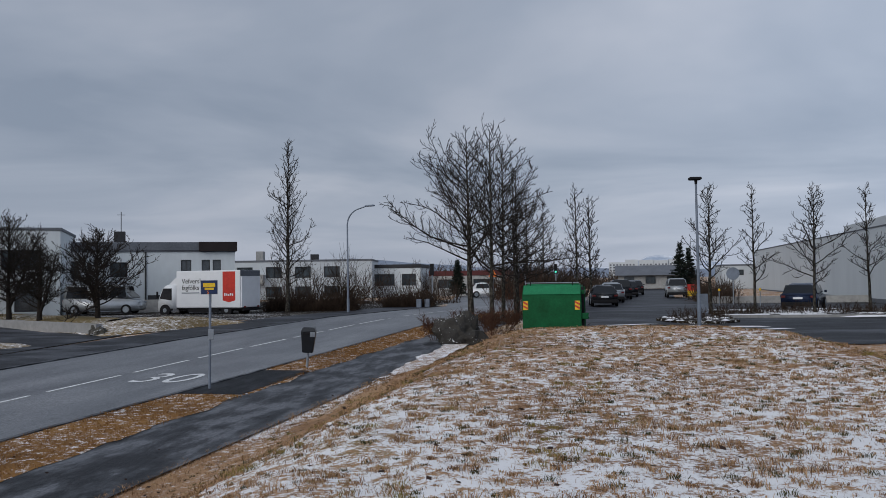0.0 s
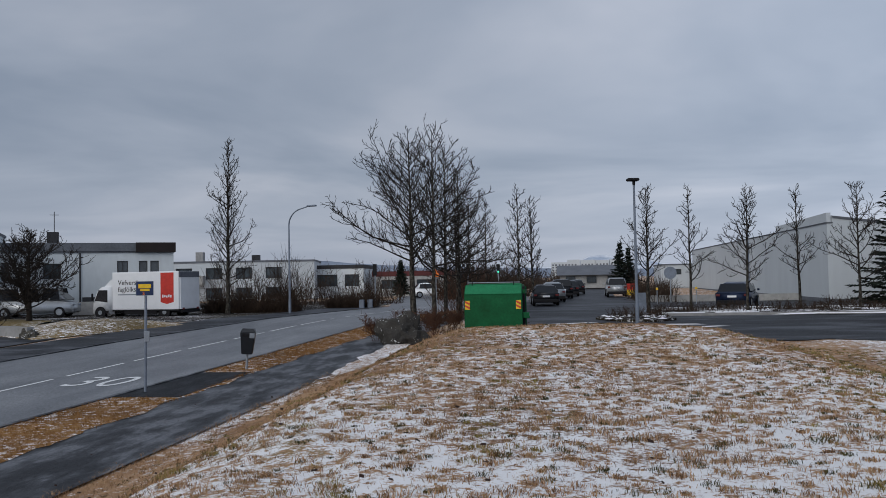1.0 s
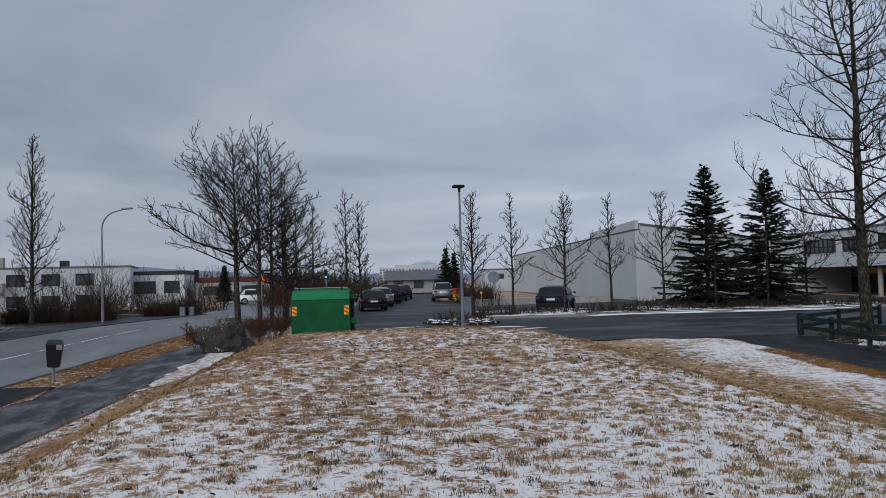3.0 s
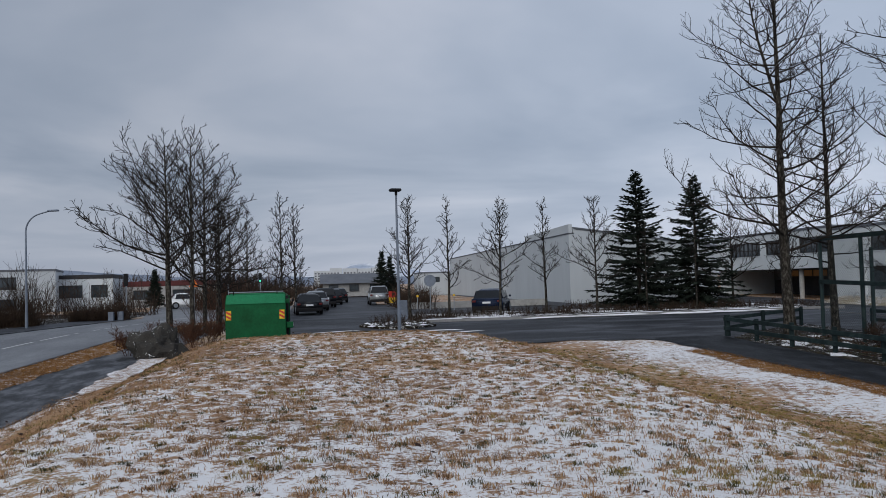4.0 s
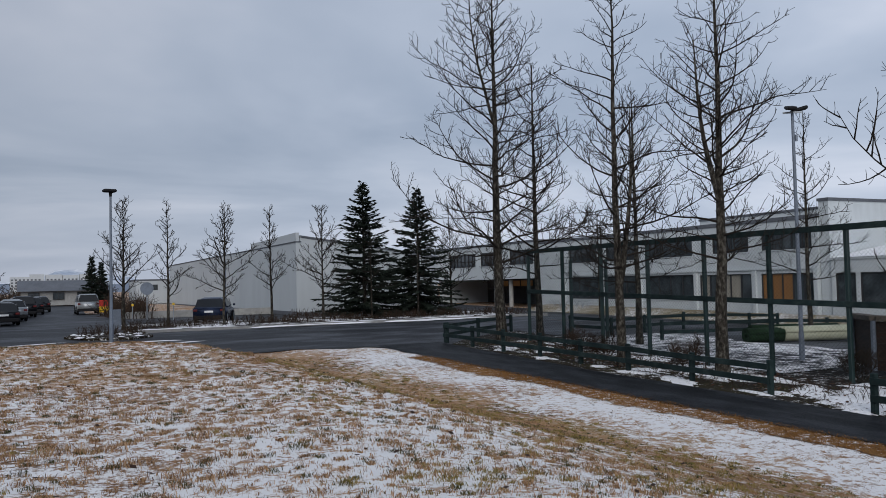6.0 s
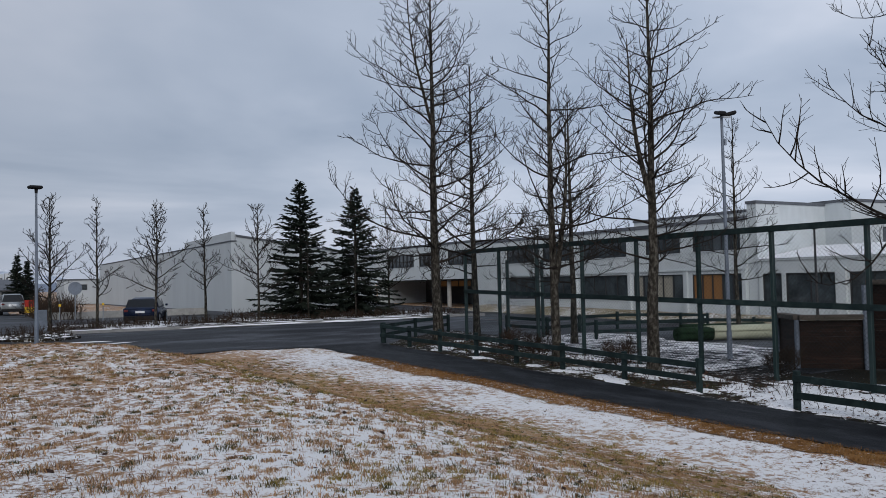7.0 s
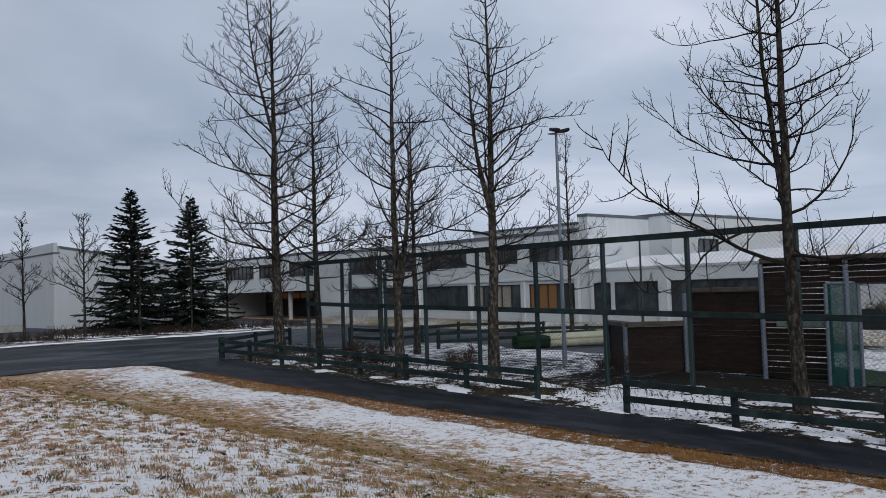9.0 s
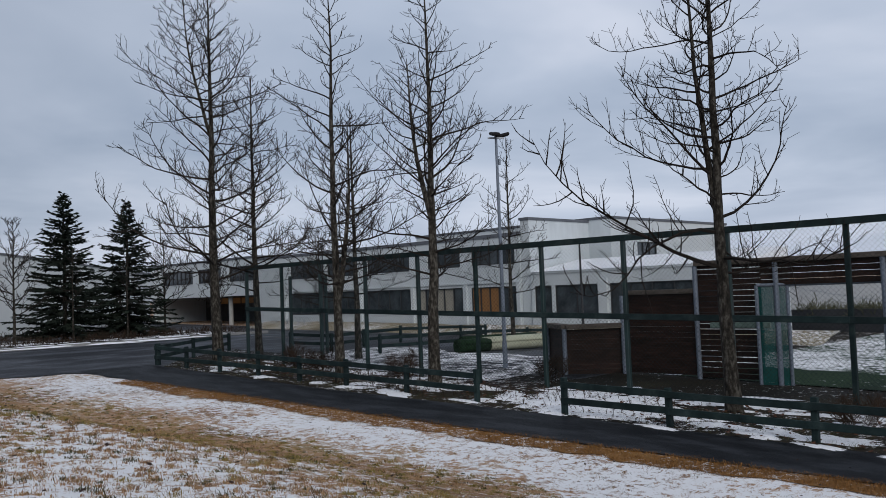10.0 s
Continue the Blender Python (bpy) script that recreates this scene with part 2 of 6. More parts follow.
M_TAIL = plain("red_tail_light", (0.12, 0.008, 0.008), 0.3, scale=8)
M_ROCK = snow_ground("lava_rock_with_snow", [(0.35, (0.020, 0.019, 0.018)), (0.5, (0.050, 0.047, 0.043)), (0.65, (0.095, 0.090, 0.075))], 0.585, 0.61, scale=1.5)
M_SNOWEDGE = snow_ground("snow_over_dead_grass", STRAW, 0.41, 0.53)
M_TURF = material("rolled_turf_back", [(0.3, (0.32, 0.33, 0.24)), (0.7, (0.48, 0.49, 0.38))], scale=2, rough=0.9)
M_TURFGREEN = plain("artificial_turf", (0.010, 0.026, 0.011), 0.95, scale=8, spread=0.4)
M_AMBER = glow("warm_lit_interior", (0.20, 0.095, 0.032), 0.10)
# distance haze is put into the blue of these hill and mountain colours
M_HILL = material("hazy_hillside", [(0.35, (0.16, 0.19, 0.25)), (0.6, (0.24, 0.28, 0.35))], scale=0.004, rough=1.0)
M_FARSNOW = material("hazy_snowy_mountain", [(0.4, (0.36, 0.42, 0.52)), (0.6, (0.72, 0.75, 0.80))], scale=0.01, rough=1.0)
M_SCRUB = plain("far_scrub", (0.045, 0.033, 0.026), 0.95, scale=0.6, spread=0.5)


# ---- builders ----
def mesh_object(name, verts, faces, mat, parent=None, label="", smooth=False):
    me = bpy.data.meshes.new(name)
    me.from_pydata(verts, [], faces)
    me.materials.append(mat)
    if smooth:
        me.polygons.foreach_set("use_smooth", [True] * len(me.polygons))
    ob = new(name, me)
    if parent:
        ob.parent = parent
    if label:
        ob["label"] = label
    return ob


def part(name, bm, mat, parent, label="", smooth=False):
    me = bpy.data.meshes.new(name)
    bm.to_mesh(me)
    bm.free()
    me.materials.append(mat)
    if smooth:
        me.polygons.foreach_set("use_smooth", [True] * len(me.polygons))
    ob = new(name, me)
    if parent:
        ob.parent = parent
    if label:
        ob["label"] = label
    return ob


def thing(name, m, label, category, group=""):
    ob = new(name)
    ob.empty_display_size = 0.2
    ob.matrix_world = m
    return tagged(ob, label, category, group)


def box(bm, x0, x1, y0, y1, z0, z1, bevel=0.0, m=None):
    r = bmesh.ops.create_cube(bm, size=1, matrix=Matrix.LocRotScale(((x0 + x1) / 2, (y0 + y1) / 2, (z0 + z1) / 2), None, (x1 - x0, y1 - y0, z1 - z0)))
    vs = r["verts"]
    if bevel:
        es = list({e for v in vs for e in v.link_edges})
        r = bmesh.ops.bevel(bm, geom=es, offset=bevel, segments=1, affect="EDGES")
        vs = r["verts"]
    if m is not None:
        bmesh.ops.transform(bm, matrix=m, verts=vs)
    return vs


def rod(bm, a, b, r0, r1=None, seg=10):
    a, b = Vector(a), Vector(b)
    d = b - a
    bmesh.ops.create_cone(bm, cap_ends=True, segments=seg, radius1=r0, radius2=r0 if r1 is None else r1, depth=d.length, matrix=Matrix.Translation((a + b) / 2) @ d.to_track_quat("Z", "Y").to_matrix().to_4x4())


def boxpart(name, x0, x1, y0, y1, z0, z1, mat, parent, label="", bevel=0.0):
    bm = bmesh.new()
    box(bm, x0, x1, y0, y1, z0, z1, bevel)
    return part(name, bm, mat, parent, label)


def rodpart(name, a, b, r0, mat, parent, r1=None, seg=10, label=""):
    bm = bmesh.new()
    rod(bm, a, b, r0, r1, seg)
    return part(name, bm, mat, parent, label, smooth=False)


def step(a, b, x):
    u = min(1.0, max(0.0, (x - a) / (b - a)))
    return u * u * (3 - 2 * u)


def base(y, x=0.0):
    """The height of the general ground: a gentle slope, flatter towards the school yard."""
    level = SLOPE * y if y < 44 else SLOPE * 44 + 0.004 * (min(y, 300) - 44)
    if x > 26:
        k = step(26, 37, x)
        level = level * (1 - k) + 0.5 * SLOPE * min(y, 120) * k
    return level


def mound(x, y):
    """The height of the grassy mound over the general ground."""
    left = step(-6.4, -2.1 + 0.4 * step(8, 24, y), x)
    right = 1 - step(2.4, 11.0 - 2.6 * step(6, 24, y), x)
    end = 1 - step(17.8, 30.0, y + 0.05 * x * x)
    lump = 0.10 * noise.noise((x * 0.35, y * 0.35, 1)) + 0.04 * noise.noise((x * 1.1, y * 1.1, 4))
    return max(0.0, (1.56 + lump) * left * right * end)


def terrain(x, y):
    return base(y, x) + mound(x, y)


def sheet(name, left, right, ys, lift, mat, label="", kind="structure", cols=2):
    """A strip of ground between the lines left(y) and right(y)."""
    vs, fs = [], []
    for j, y in enumerate(ys):
        for i in range(cols):
            x = left(y) + (right(y) - left(y)) * i / (cols - 1)
            vs.append((x, y, base(y, x) + lift))
    for j in range(len(ys) - 1):
        for i in range(cols - 1):
            k = j * cols + i
            fs.append((k, k + 1, k + cols + 1, k + cols))
    ob = mesh_object(name, vs, fs, mat)
    return tagged(ob, label, kind=kind)


def lerp(pairs):
    xs, ys = [p[0] for p in pairs], [p[1] for p in pairs]
    return lambda v: float(np.interp(v, xs, ys))


# ---- ground ----
def clump(x, y):
    """Where the grass stands thick: about -1 to 1."""
    return 0.30 * noise.noise((x * 1.3, y * 1.5, 7)) + 0.48 * noise.noise((x * 4.2, y * 5.0, 2)) + 0.70 * noise.noise((x * 8.5, y * 10.0, 5)) + 0.35 * noise.noise((x * 21.0, y * 26.0, 8))


def flank_foot(y):
    """Where the grassy flank of the mound ends and the snowy strip begins."""
    return 9.45 - 0.05 * max(0.0, min(y, 30) - 22) + 0.6 * noise.noise((0, y * 0.4, 31)) + 0.4 * noise.noise((0, y * 1.5, 32))


def snow_cover(x, y):
    """How much snow lies on the grass, as a shift of the patch level."""
    d = math.hypot(x, y)
    if x > 13.3 or x < -7 or y > 33:
        return -0.02
    v = 0.082 - 0.066 * step(7, 18, d) - 0.080 * step(4.0, 7.5, x)
    v -= 0.045 * step(0.0, -3.0, x)
    if x > 5.5:
        v += 0.135 * step(-1.3, 1.4, x - flank_foot(y) + 0.6 * noise.noise((x * 1.7, y * 1.7, 33)))
    if x < -3.5:
        v -= 0.07 * step(-3.5, -4.8, x)
        v += 0.20 * step(-5.7, -6.3, x + 0.4 * noise.noise((x, y * 0.5, 3))) * step(11, 16, y)
    return v - 0.10 * clump(x, y)


def make_ground():
    xs = np.concatenate([[-3000, -1200, -500, -220, -110], np.arange(-70, -14, 4), np.arange(-14, -7, 0.4), np.arange(-7, 13, 0.1), np.arange(13, 26, 1), np.arange(26, 70, 2), [110, 220, 500, 1200, 3000]])
    ys = np.concatenate([[-600, -200, -80, -40, -20], np.arange(-12, -4, 1.0), np.arange(-4, 3, 0.25), np.arange(3, 17, 0.1), np.arange(17, 33, 0.2), np.arange(33, 75, 4), [75, 95, 130, 200, 300, 600, 1500, 4000]])
    vs = [(float(x), float(y), terrain(x, y)) for y in ys for x in xs]
    n = len(xs)
    fs = [(j * n + i, j * n + i + 1, (j + 1) * n + i + 1, (j + 1) * n + i) for j in range(len(ys) - 1) for i in range(n - 1)]
    cover = [snow_cover(x, y) for x, y, z in vs]
    vs = [(x, y, z + 0.10 * max(-0.2, min(0.2, -c)) if -6.2 < x < 8.4 and 2 < y < 28 else z) for (x, y, z), c in zip(vs, cover)]
    ob = mesh_object("ground", vs, fs, M_GROUND, smooth=True)
    at = ob.data.attributes.new("snow", "FLOAT", "POINT")
    at.data.foreach_set("value", cover)
    tagged(ob, "dead straw-coloured grass mound with thin patchy snow", kind="structure")


make_ground()
ROAD_C = lerp([(-80, -17.0), (0, -14.9), (17, -14.1), (27, -13.6), (38.5, -12.7), (48, -11.4), (58, -9.2), (70, -4.5), (85, 4.0), (110, 22.0)])
ROAD_R = lerp([(-80, -13.4), (0, -11.5), (14, -10.9), (25, -10.0), (38, -9.1), (48, -7.6), (58, -5.2), (70, -0.5), (85, 8.5), (110, 27)])
ROAD_L = lerp([(-80, -20.6), (0, -19.0), (22, -18.5), (32, -17.7), (46.6, -15.4), (58, -13.0), (70, -8.5), (85, -0.5), (110, 17)])
YS = list(np.arange(-80, 73, 2.0))
sheet("road", ROAD_L, ROAD_R, YS, 0.03, M_ASPHALT, "worn asphalt road, wet sheen in its pale grey, with faded lane markings")
PATH_L = lerp([(-80, -11.4), (0, -9.6), (11, -9.0), (23, -8.6), (30, -8.1), (40, -7.2), (48, -5.5)])
PATH_R = lerp([(-80, -8.6), (0, -7.2), (10, -6.8), (20, -6.3), (25, -6.1), (31, -5.9), (40, -5.2), (48, -3.6)])
sheet("footpath", PATH_L, PATH_R, list(np.arange(-80, 49, 2.0)), 0.035, M_PATH, "dark damp asphalt footpath beside a grass verge")
sheet("verge", lambda y: ROAD_R(y) + 0.12, lambda y: PATH_L(y) + 0.10 + 0.25 * noise.noise((3, y * 0.7, 0)) + 0.1 * noise.noise((3, y * 3, 0)), list(np.arange(-40, 50, 0.25)), 0.044, M_VERGE, "strip of rusty brown grass between road and path", cols=5)
sheet("bus_stop_pad", lambda y: ROAD_R(y) + 0.12, lambda y: PATH_L(y), [18.4, 19.5, 21, 22.6], 0.052, M_WETPATH, "small dark asphalt pad at the bus stop")
sheet("road_margin", lambda y: ROAD_L(y) - 3.4, lambda y: ROAD_L(y) - 0.12, list(np.arange(-40, 62, 2.0)), 0.05, M_LOT, "dark asphalt pavement along the far side of the road")


def kerb(line, ys, w=0.12, h=0.07, name="kerb"):
    bm = bmesh.new()
    for y0, y1 in zip(ys[:-1], ys[1:]):
        x0, x1 = line(y0), line(y1)
        q = [(x0, y0), (x0 + w, y0), (x1 + w, y1), (x1, y1)]
        lo = [bm.verts.new((x, y, base(y) - 0.05)) for x, y in q]
        hi = [bm.verts.new((x, y, base(y) + h)) for x, y in q]
        bm.faces.new(hi)
        for i in range(4):
            bm.faces.new((lo[i], lo[(i + 1) % 4], hi[(i + 1) % 4], hi[i]))
    tagged(part(name, bm, M_PATH, None), "low dark kerb", kind="structure")


kerb(ROAD_R, YS[20:64])
kerb(lambda y: ROAD_L(y) - 0.12, YS[20:68])


def marks():
    bm = bmesh.new()
    y = -20.0
    while y < 58:
        q = [(ROAD_C(y) - 0.06, y), (ROAD_C(y) + 0.06, y), (ROAD_C(y + 2.9) + 0.06, y + 2.9), (ROAD_C(y + 2.9) - 0.06, y + 2.9)]
        bm.faces.new([bm.verts.new((a, b, base(b) + 0.036)) for a, b in q])
        y += 3.5
    ob = part("lane_marking", bm, M_MARK, None)
    tagged(ob, "dashed white centre line", kind="structure")
    for ch, x in (("3", -12.65), ("0", -11.75)):
        cu = bpy.data.curves.new("speed_number", "FONT")
        cu.body, cu.size, cu.align_x = ch, 1.5, "CENTER"
        me_ob = new("speed_number", cu)
        dg = bpy.context.evaluated_depsgraph_get()
        me = bpy.data.meshes.new_from_object(me_ob.evaluated_get(dg))
        bpy.data.objects.remove(me_ob)
        me.materials.append(M_MARK)
        ob = new("speed_marking", me)
        ob.matrix_world = Matrix.Translation((x, 20.2, base(20.2) + 0.038)) @ pose(0, 0, 0, TILT, 0, -4) @ Matrix.Diagonal((1.1, 1.6, 1, 1))
        tagged(ob, "white painted speed number on the road", kind="structure")


marks()
def driveway():
    vs = [(x, y, base(y) + 0.045) for x, y in ((-21.8, 22.0), (-21.6, 33.6), (-26.6, 35.0), (-33.0, 38.9), (-48.0, 44.0), (-48.0, 30.0), (-27.0, 25.6))]
    tagged(mesh_object("driveway", vs, [tuple(range(len(vs)))][::-1], M_LOT), "dark asphalt driveway opening off the road", kind="structure")


driveway()
sheet("garden_soil", lambda y: -62.0, lambda y: ROAD_L(y) - 3.3, list(np.arange(42.5, 62, 1.5)), 0.022, M_BED, "dark garden soil and thin snow along the road", cols=24)
sheet("garden_soil", lambda y: -62.0, lambda y: -13.5, list(np.arange(60.5, 78, 1.5)), 0.018, M_BED, "dark garden soil and thin snow behind hedges", cols=24)
# the car park between the mound and the planted strip, and the street leading away
def lot():
    rim = [(-4.0, 29.6), (9.3, 30.5), (11.7, 30.0), (12.5, 29.0), (14.9, 29.2), (16.6, 31.2), (20.2, 33.7), (26, 36.0)]
    front = lerp(rim)
    near = [(x, front(x) + 0.35 * noise.noise((x * 0.7, 0, 4)) + 0.16 * noise.noise((x * 2.9, 0, 2))) for x in np.arange(-4.0, 26.01, 0.2)]
    pts = near + [(26, 42.2), (4.6, 42.3), (-4.0, 42.3)]
    k = len(pts)
    pts += [(-3.4, 44), (4.6, 44), (4.6, 75), (-2.8, 75), (-2.8, 47)]
    vs = [(float(x), float(y), base(y) + 0.03) for x, y in pts]
    faces = [tuple(range(k)), (k - 1, k - 2, k + 1, k), (k, k + 1, k + 2, k + 3, k + 4)]
    tagged(mesh_object("car_park", vs, faces, M_LOT), "dark damp asphalt car park and side street", kind="structure")
    vs = [(x, y, base(y) + 0.028) for x, y in ((4.6, 47.2), (27.4, 47.2), (27.4, 55.1), (16.4, 55.1), (16.4, 75), (4.6, 75))]
    tagged(mesh_object("access_road", vs, [(0, 1, 2, 3, 4, 5)], M_LOT), "dark asphalt access road before the hall", kind="structure")
    vs = [(x, y, base(y) + 0.03) for x, y in ((-2.8, 75), (4.6, 75), (6.5, 120), (-0.5, 120))]
    tagged(mesh_object("side_street", vs, [(0, 1, 2, 3)], M_LOT), "asphalt side street leading away", kind="structure")


lot()
JUNCTION = [(-12.5, 60), (-3.0, 54), (-2.9, 80), (-12, 92), (-18, 92)]
tagged(mesh_object("junction", [(x, y, base(y) + 0.024) for x, y in JUNCTION], [(0, 1, 2, 3, 4)], M_ASPHALT), "worn asphalt junction, wet sheen in its pale grey", kind="structure")
PATH2_L = lerp([(-60, 14.4), (4.3, 13.2), (10.9, 12.8), (16.8, 12.55), (22.5, 12.35), (28, 12.2), (34, 12.2)])
PATH2_R = lerp([(-60, 17.0), (4.3, 15.3), (13.8, 15.0), (19.5, 14.65), (28, 14.85), (34, 14.9)])
sheet("rear_path", lambda y: PATH2_L(y) + 0.12 * noise.noise((2, y * 1.1, 0)) + 0.05 * noise.noise((2, y * 4, 0)), PATH2_R, list(np.arange(-60, 30.4, 0.25)), 0.035, M_WETPATH, "wet black asphalt path along a low rail fence")
sheet("path_edge", lambda y: PATH2_L(y) - 0.72 + 0.3 * noise.noise((0, y * 0.3, 0)) + 0.3 * noise.noise((5, y * 1.7, 0)), lambda y: PATH2_L(y) + 0.02 + 0.1 * noise.noise((9, y * 3, 0)), list(np.arange(-60, 26.2, 0.25)), 0.014, M_VERGE, "rusty grass edge of the path", cols=4)
sheet("court_ground", lambda y: PATH2_R(y) + 0.0, lambda y: 60.0, list(np.arange(-60, 35.5, 1.5)), 0.022, M_BED, "dark earth with leaf litter and patchy snow behind the rails", cols=40)
sheet("court_asphalt", lambda y: 20.5, lambda y: 30.0, [13.0, 18, 24, 30, 36], 0.034, M_LOT, "dark asphalt yard before the school", cols=8)
sheet("yard_snow", lambda y: 18.5 + 0.3 * noise.noise((1, y * 0.8, 0)), lambda y: 25.2 + 0.9 * noise.noise((4, y * 0.4, 0)) + 0.4 * noise.noise((4, y * 1.7, 0)), list(np.arange(16.6, 29.0, 0.4)), 0.05, snow_ground("trodden_yard_snow", [(0.4, (0.012, 0.013, 0.016)), (0.6, (0.035, 0.037, 0.043))], 0.45, 0.55, scale=0.9), "thin trodden snow on the asphalt yard", cols=14)
sheet("yard", lambda y: 26.0, lambda y: 39.4, [30, 36, 42, 48, 54, 62, 80], 0.040, M_LOT, "dark asphalt yard before the school", cols=14)
sheet("planting_strip", lambda y: 4.7, lambda y: 28.0, [42.4, 44, 45.5, 47.1], 0.12, M_BED, "planted strip of bare shrubs and patchy snow", cols=16)


def flat_kerb(x0, x1, y, h=0.16):
    tagged(boxpart("kerb", x0, x1, y, y + 0.14, base(y) - 0.1, base(y) + h, M_KERB, None), "concrete kerb with a line of snow on it", kind="structure")
    rng = random.Random(int(y * 7))
    vs, fs = [], []
    x = x0
    while x < x1 - 1:
        w = rng.uniform(0.5, 2.6)
        if rng.random() < 0.7:
            k = len(vs)
            n = 8
            for i in range(n + 1):
                xx = x + w * i / n
                d = 0.30 * math.sin(math.pi * i / n) * rng.uniform(0.6, 1.3)
                vs += [(xx, y + 0.10, base(y) + h + 0.004), (xx, y + 0.16 + d * 0.5, base(y) + h + 0.035), (xx, y + 0.16 + d * 2.2, base(y) + h - 0.02)]
            for i in range(n):
                for j in (0, 1):
                    a = k + i * 3 + j
                    fs.append((a, a + 3, a + 4, a + 1))
        x += w + rng.uniform(0, 0.6)
    tagged(mesh_object("snow_line", vs, fs, M_SNOW, smooth=True), "thin ridge of snow along a kerb", "snow", kind="stuff")




def snow_patches(name, spots, seed, label, lift=0.05):
    """Thin irregular patches of snow; spots holds (x, y, long, wide) centres."""
    rng = random.Random(seed)
    vs, fs = [], []
    for x, y, a, b in spots:
        k, n = len(vs), 36
        turn = rng.gauss(0, 0.25)
        vs.append((x, y, terrain(x, y) + lift + 0.05 * min(a, b)))
        for ring in (0.6, 1.0):
            for i in range(n):
                t = math.tau * i / n
                q = ring * max(0.15, 1 + 0.6 * noise.noise((x + 1.2 * math.cos(t), y + 1.2 * math.sin(t), seed)) + 0.5 * noise.noise((x + 3.5 * math.cos(t), y + 3.5 * math.sin(t), seed)) + 0.35 * noise.noise((x + 9 * math.cos(t), y + 9 * math.sin(t), seed)))
                px, py = q * a * math.cos(t), q * b * math.sin(t)
                xx, yy = x + px * math.cos(turn) - py * math.sin(turn), y + px * math.sin(turn) + py * math.cos(turn)
                vs.append((xx, yy, terrain(xx, yy) + lift + (0.03 * min(a, b) if ring < 1 else -0.03)))
        for i in range(n):
            j = (i + 1) % n
            fs += [(k, k + 1 + i, k + 1 + j), (k + 1 + i, k + 1 + n + i, k + 1 + n + j, k + 1 + j)]
    tagged(mesh_object(name, vs, fs, M_SNOW, smooth=True), label, "snow", kind="stuff")


def scatter_snow():
    rng = random.Random(12)
    spots = [(rng.uniform(15.1, 18.2), rng.uniform(-3, 29), rng.uniform(0.08, 0.30), rng.uniform(0.2, 0.7)) for _ in range(95)]
    spots += [(rng.uniform(15.2, 19.5), rng.uniform(11.0, 14.4), rng.uniform(0.3, 0.8), rng.uniform(0.3, 0.9)) for _ in range(26)]
    spots += [(rng.uniform(15.2, 20.0), rng.uniform(2.0, 11.0), rng.uniform(0.1, 0.4), rng.uniform(0.3, 1.0)) for _ in range(34)]
    snow_patches("snow_patches", spots, 2, "patches of snow between rail fence and court", 0.05)
    spots = [(rng.uniform(5, 27), rng.uniform(42.6, 47), rng.uniform(0.3, 1.2), rng.uniform(0.08, 0.3)) for _ in range(60)]
    spots += [(rng.uniform(0.0, 6.5), rng.uniform(34.6, 37.4), rng.uniform(0.4, 1.5), rng.uniform(0.02, 0.06)) for _ in range(9)]
    spots += [(rng.uniform(9, 25), rng.uniform(41.2, 42.1), rng.uniform(0.3, 1.2), rng.uniform(0.03, 0.10)) for _ in range(22)]
    snow_patches("snow_streaks", spots, 3, "thin streaks of snow on asphalt and soil", 0.13)


scatter_snow()
flat_kerb(4.6, 28, 42.2)
flat_kerb(4.6, 26, 47.1)


def island():
    bm = bmesh.new()
    pts = [(1.6, 40.6), (2.6, 39.0), (4.2, 38.6), (5.2, 39.6), (5.0, 42.0), (3.4, 42.4), (2.0, 42.0)]
    lo = [bm.verts.new((x, y, base(y))) for x, y in pts]
    hi = [bm.verts.new((x, y, base(y) + 0.14)) for x, y in pts]
    bm.faces.new(hi)
    for i in range(len(pts)):
        j = (i + 1) % len(pts)
        bm.faces.new((lo[i], lo[j], hi[j], hi[i]))
    tagged(part("traffic_island", bm, M_BED, None), "kerbed planting island with snow", kind="structure")
    rng = random.Random(4)
    vs, fs = [], []
    for _ in range(30):
        cx, cy, r = rng.uniform(2.0, 4.9), rng.uniform(39.0, 41.8), rng.uniform(0.08, 0.26)
        k = len(vs)
        vs.append((cx, cy, base(cy) + 0.145 + r * 0.25))
        for i in range(9):
            a = i * math.tau / 9
            q = r * rng.uniform(0.7, 1.3)
            vs.append((cx + q * math.cos(a), cy + q * math.sin(a), base(cy) + 0.13))
        fs += [(k, k + 1 + i, k + 1 + (i + 1) % 9) for i in range(9)]
    tagged(mesh_object("snow_clods", vs, fs, M_SNOW), "lumps of ploughed snow on a planting island", "snow", kind="stuff")


island()


# ---- far distance ----
def ridge(name, az0, az1, dist, tops, mat, label):
    """A far ridge as a solid fold in the land, heights as elevation angles in degrees."""
    top = lerp(tops)
    vs, fs = [], []
    n = 60
    for i in range(n + 1):
        az = az0 + (az1 - az0) * i / n
        a = radians(az)
        e = top(az) + 0.10 * noise.noise((az * 0.9, 0, dist * 0.01)) + 0.04 * noise.noise((az * 4, 0, dist))
        h = EYE + dist * math.tan(radians(max(0.05, e)))
        for d, z in ((dist * 0.86, 0.0), (dist * 0.95, h * 0.6), (dist, h), (dist * 1.15, 0.0)):
            vs.append((-d * math.sin(a), d * math.cos(a), z))
    for i in range(n):
        for j in range(3):
            k = i * 4 + j
            fs.append((k, k + 4, k + 5, k + 1))
    tagged(mesh_object(name, vs, fs, mat, smooth=True), label, kind="structure")


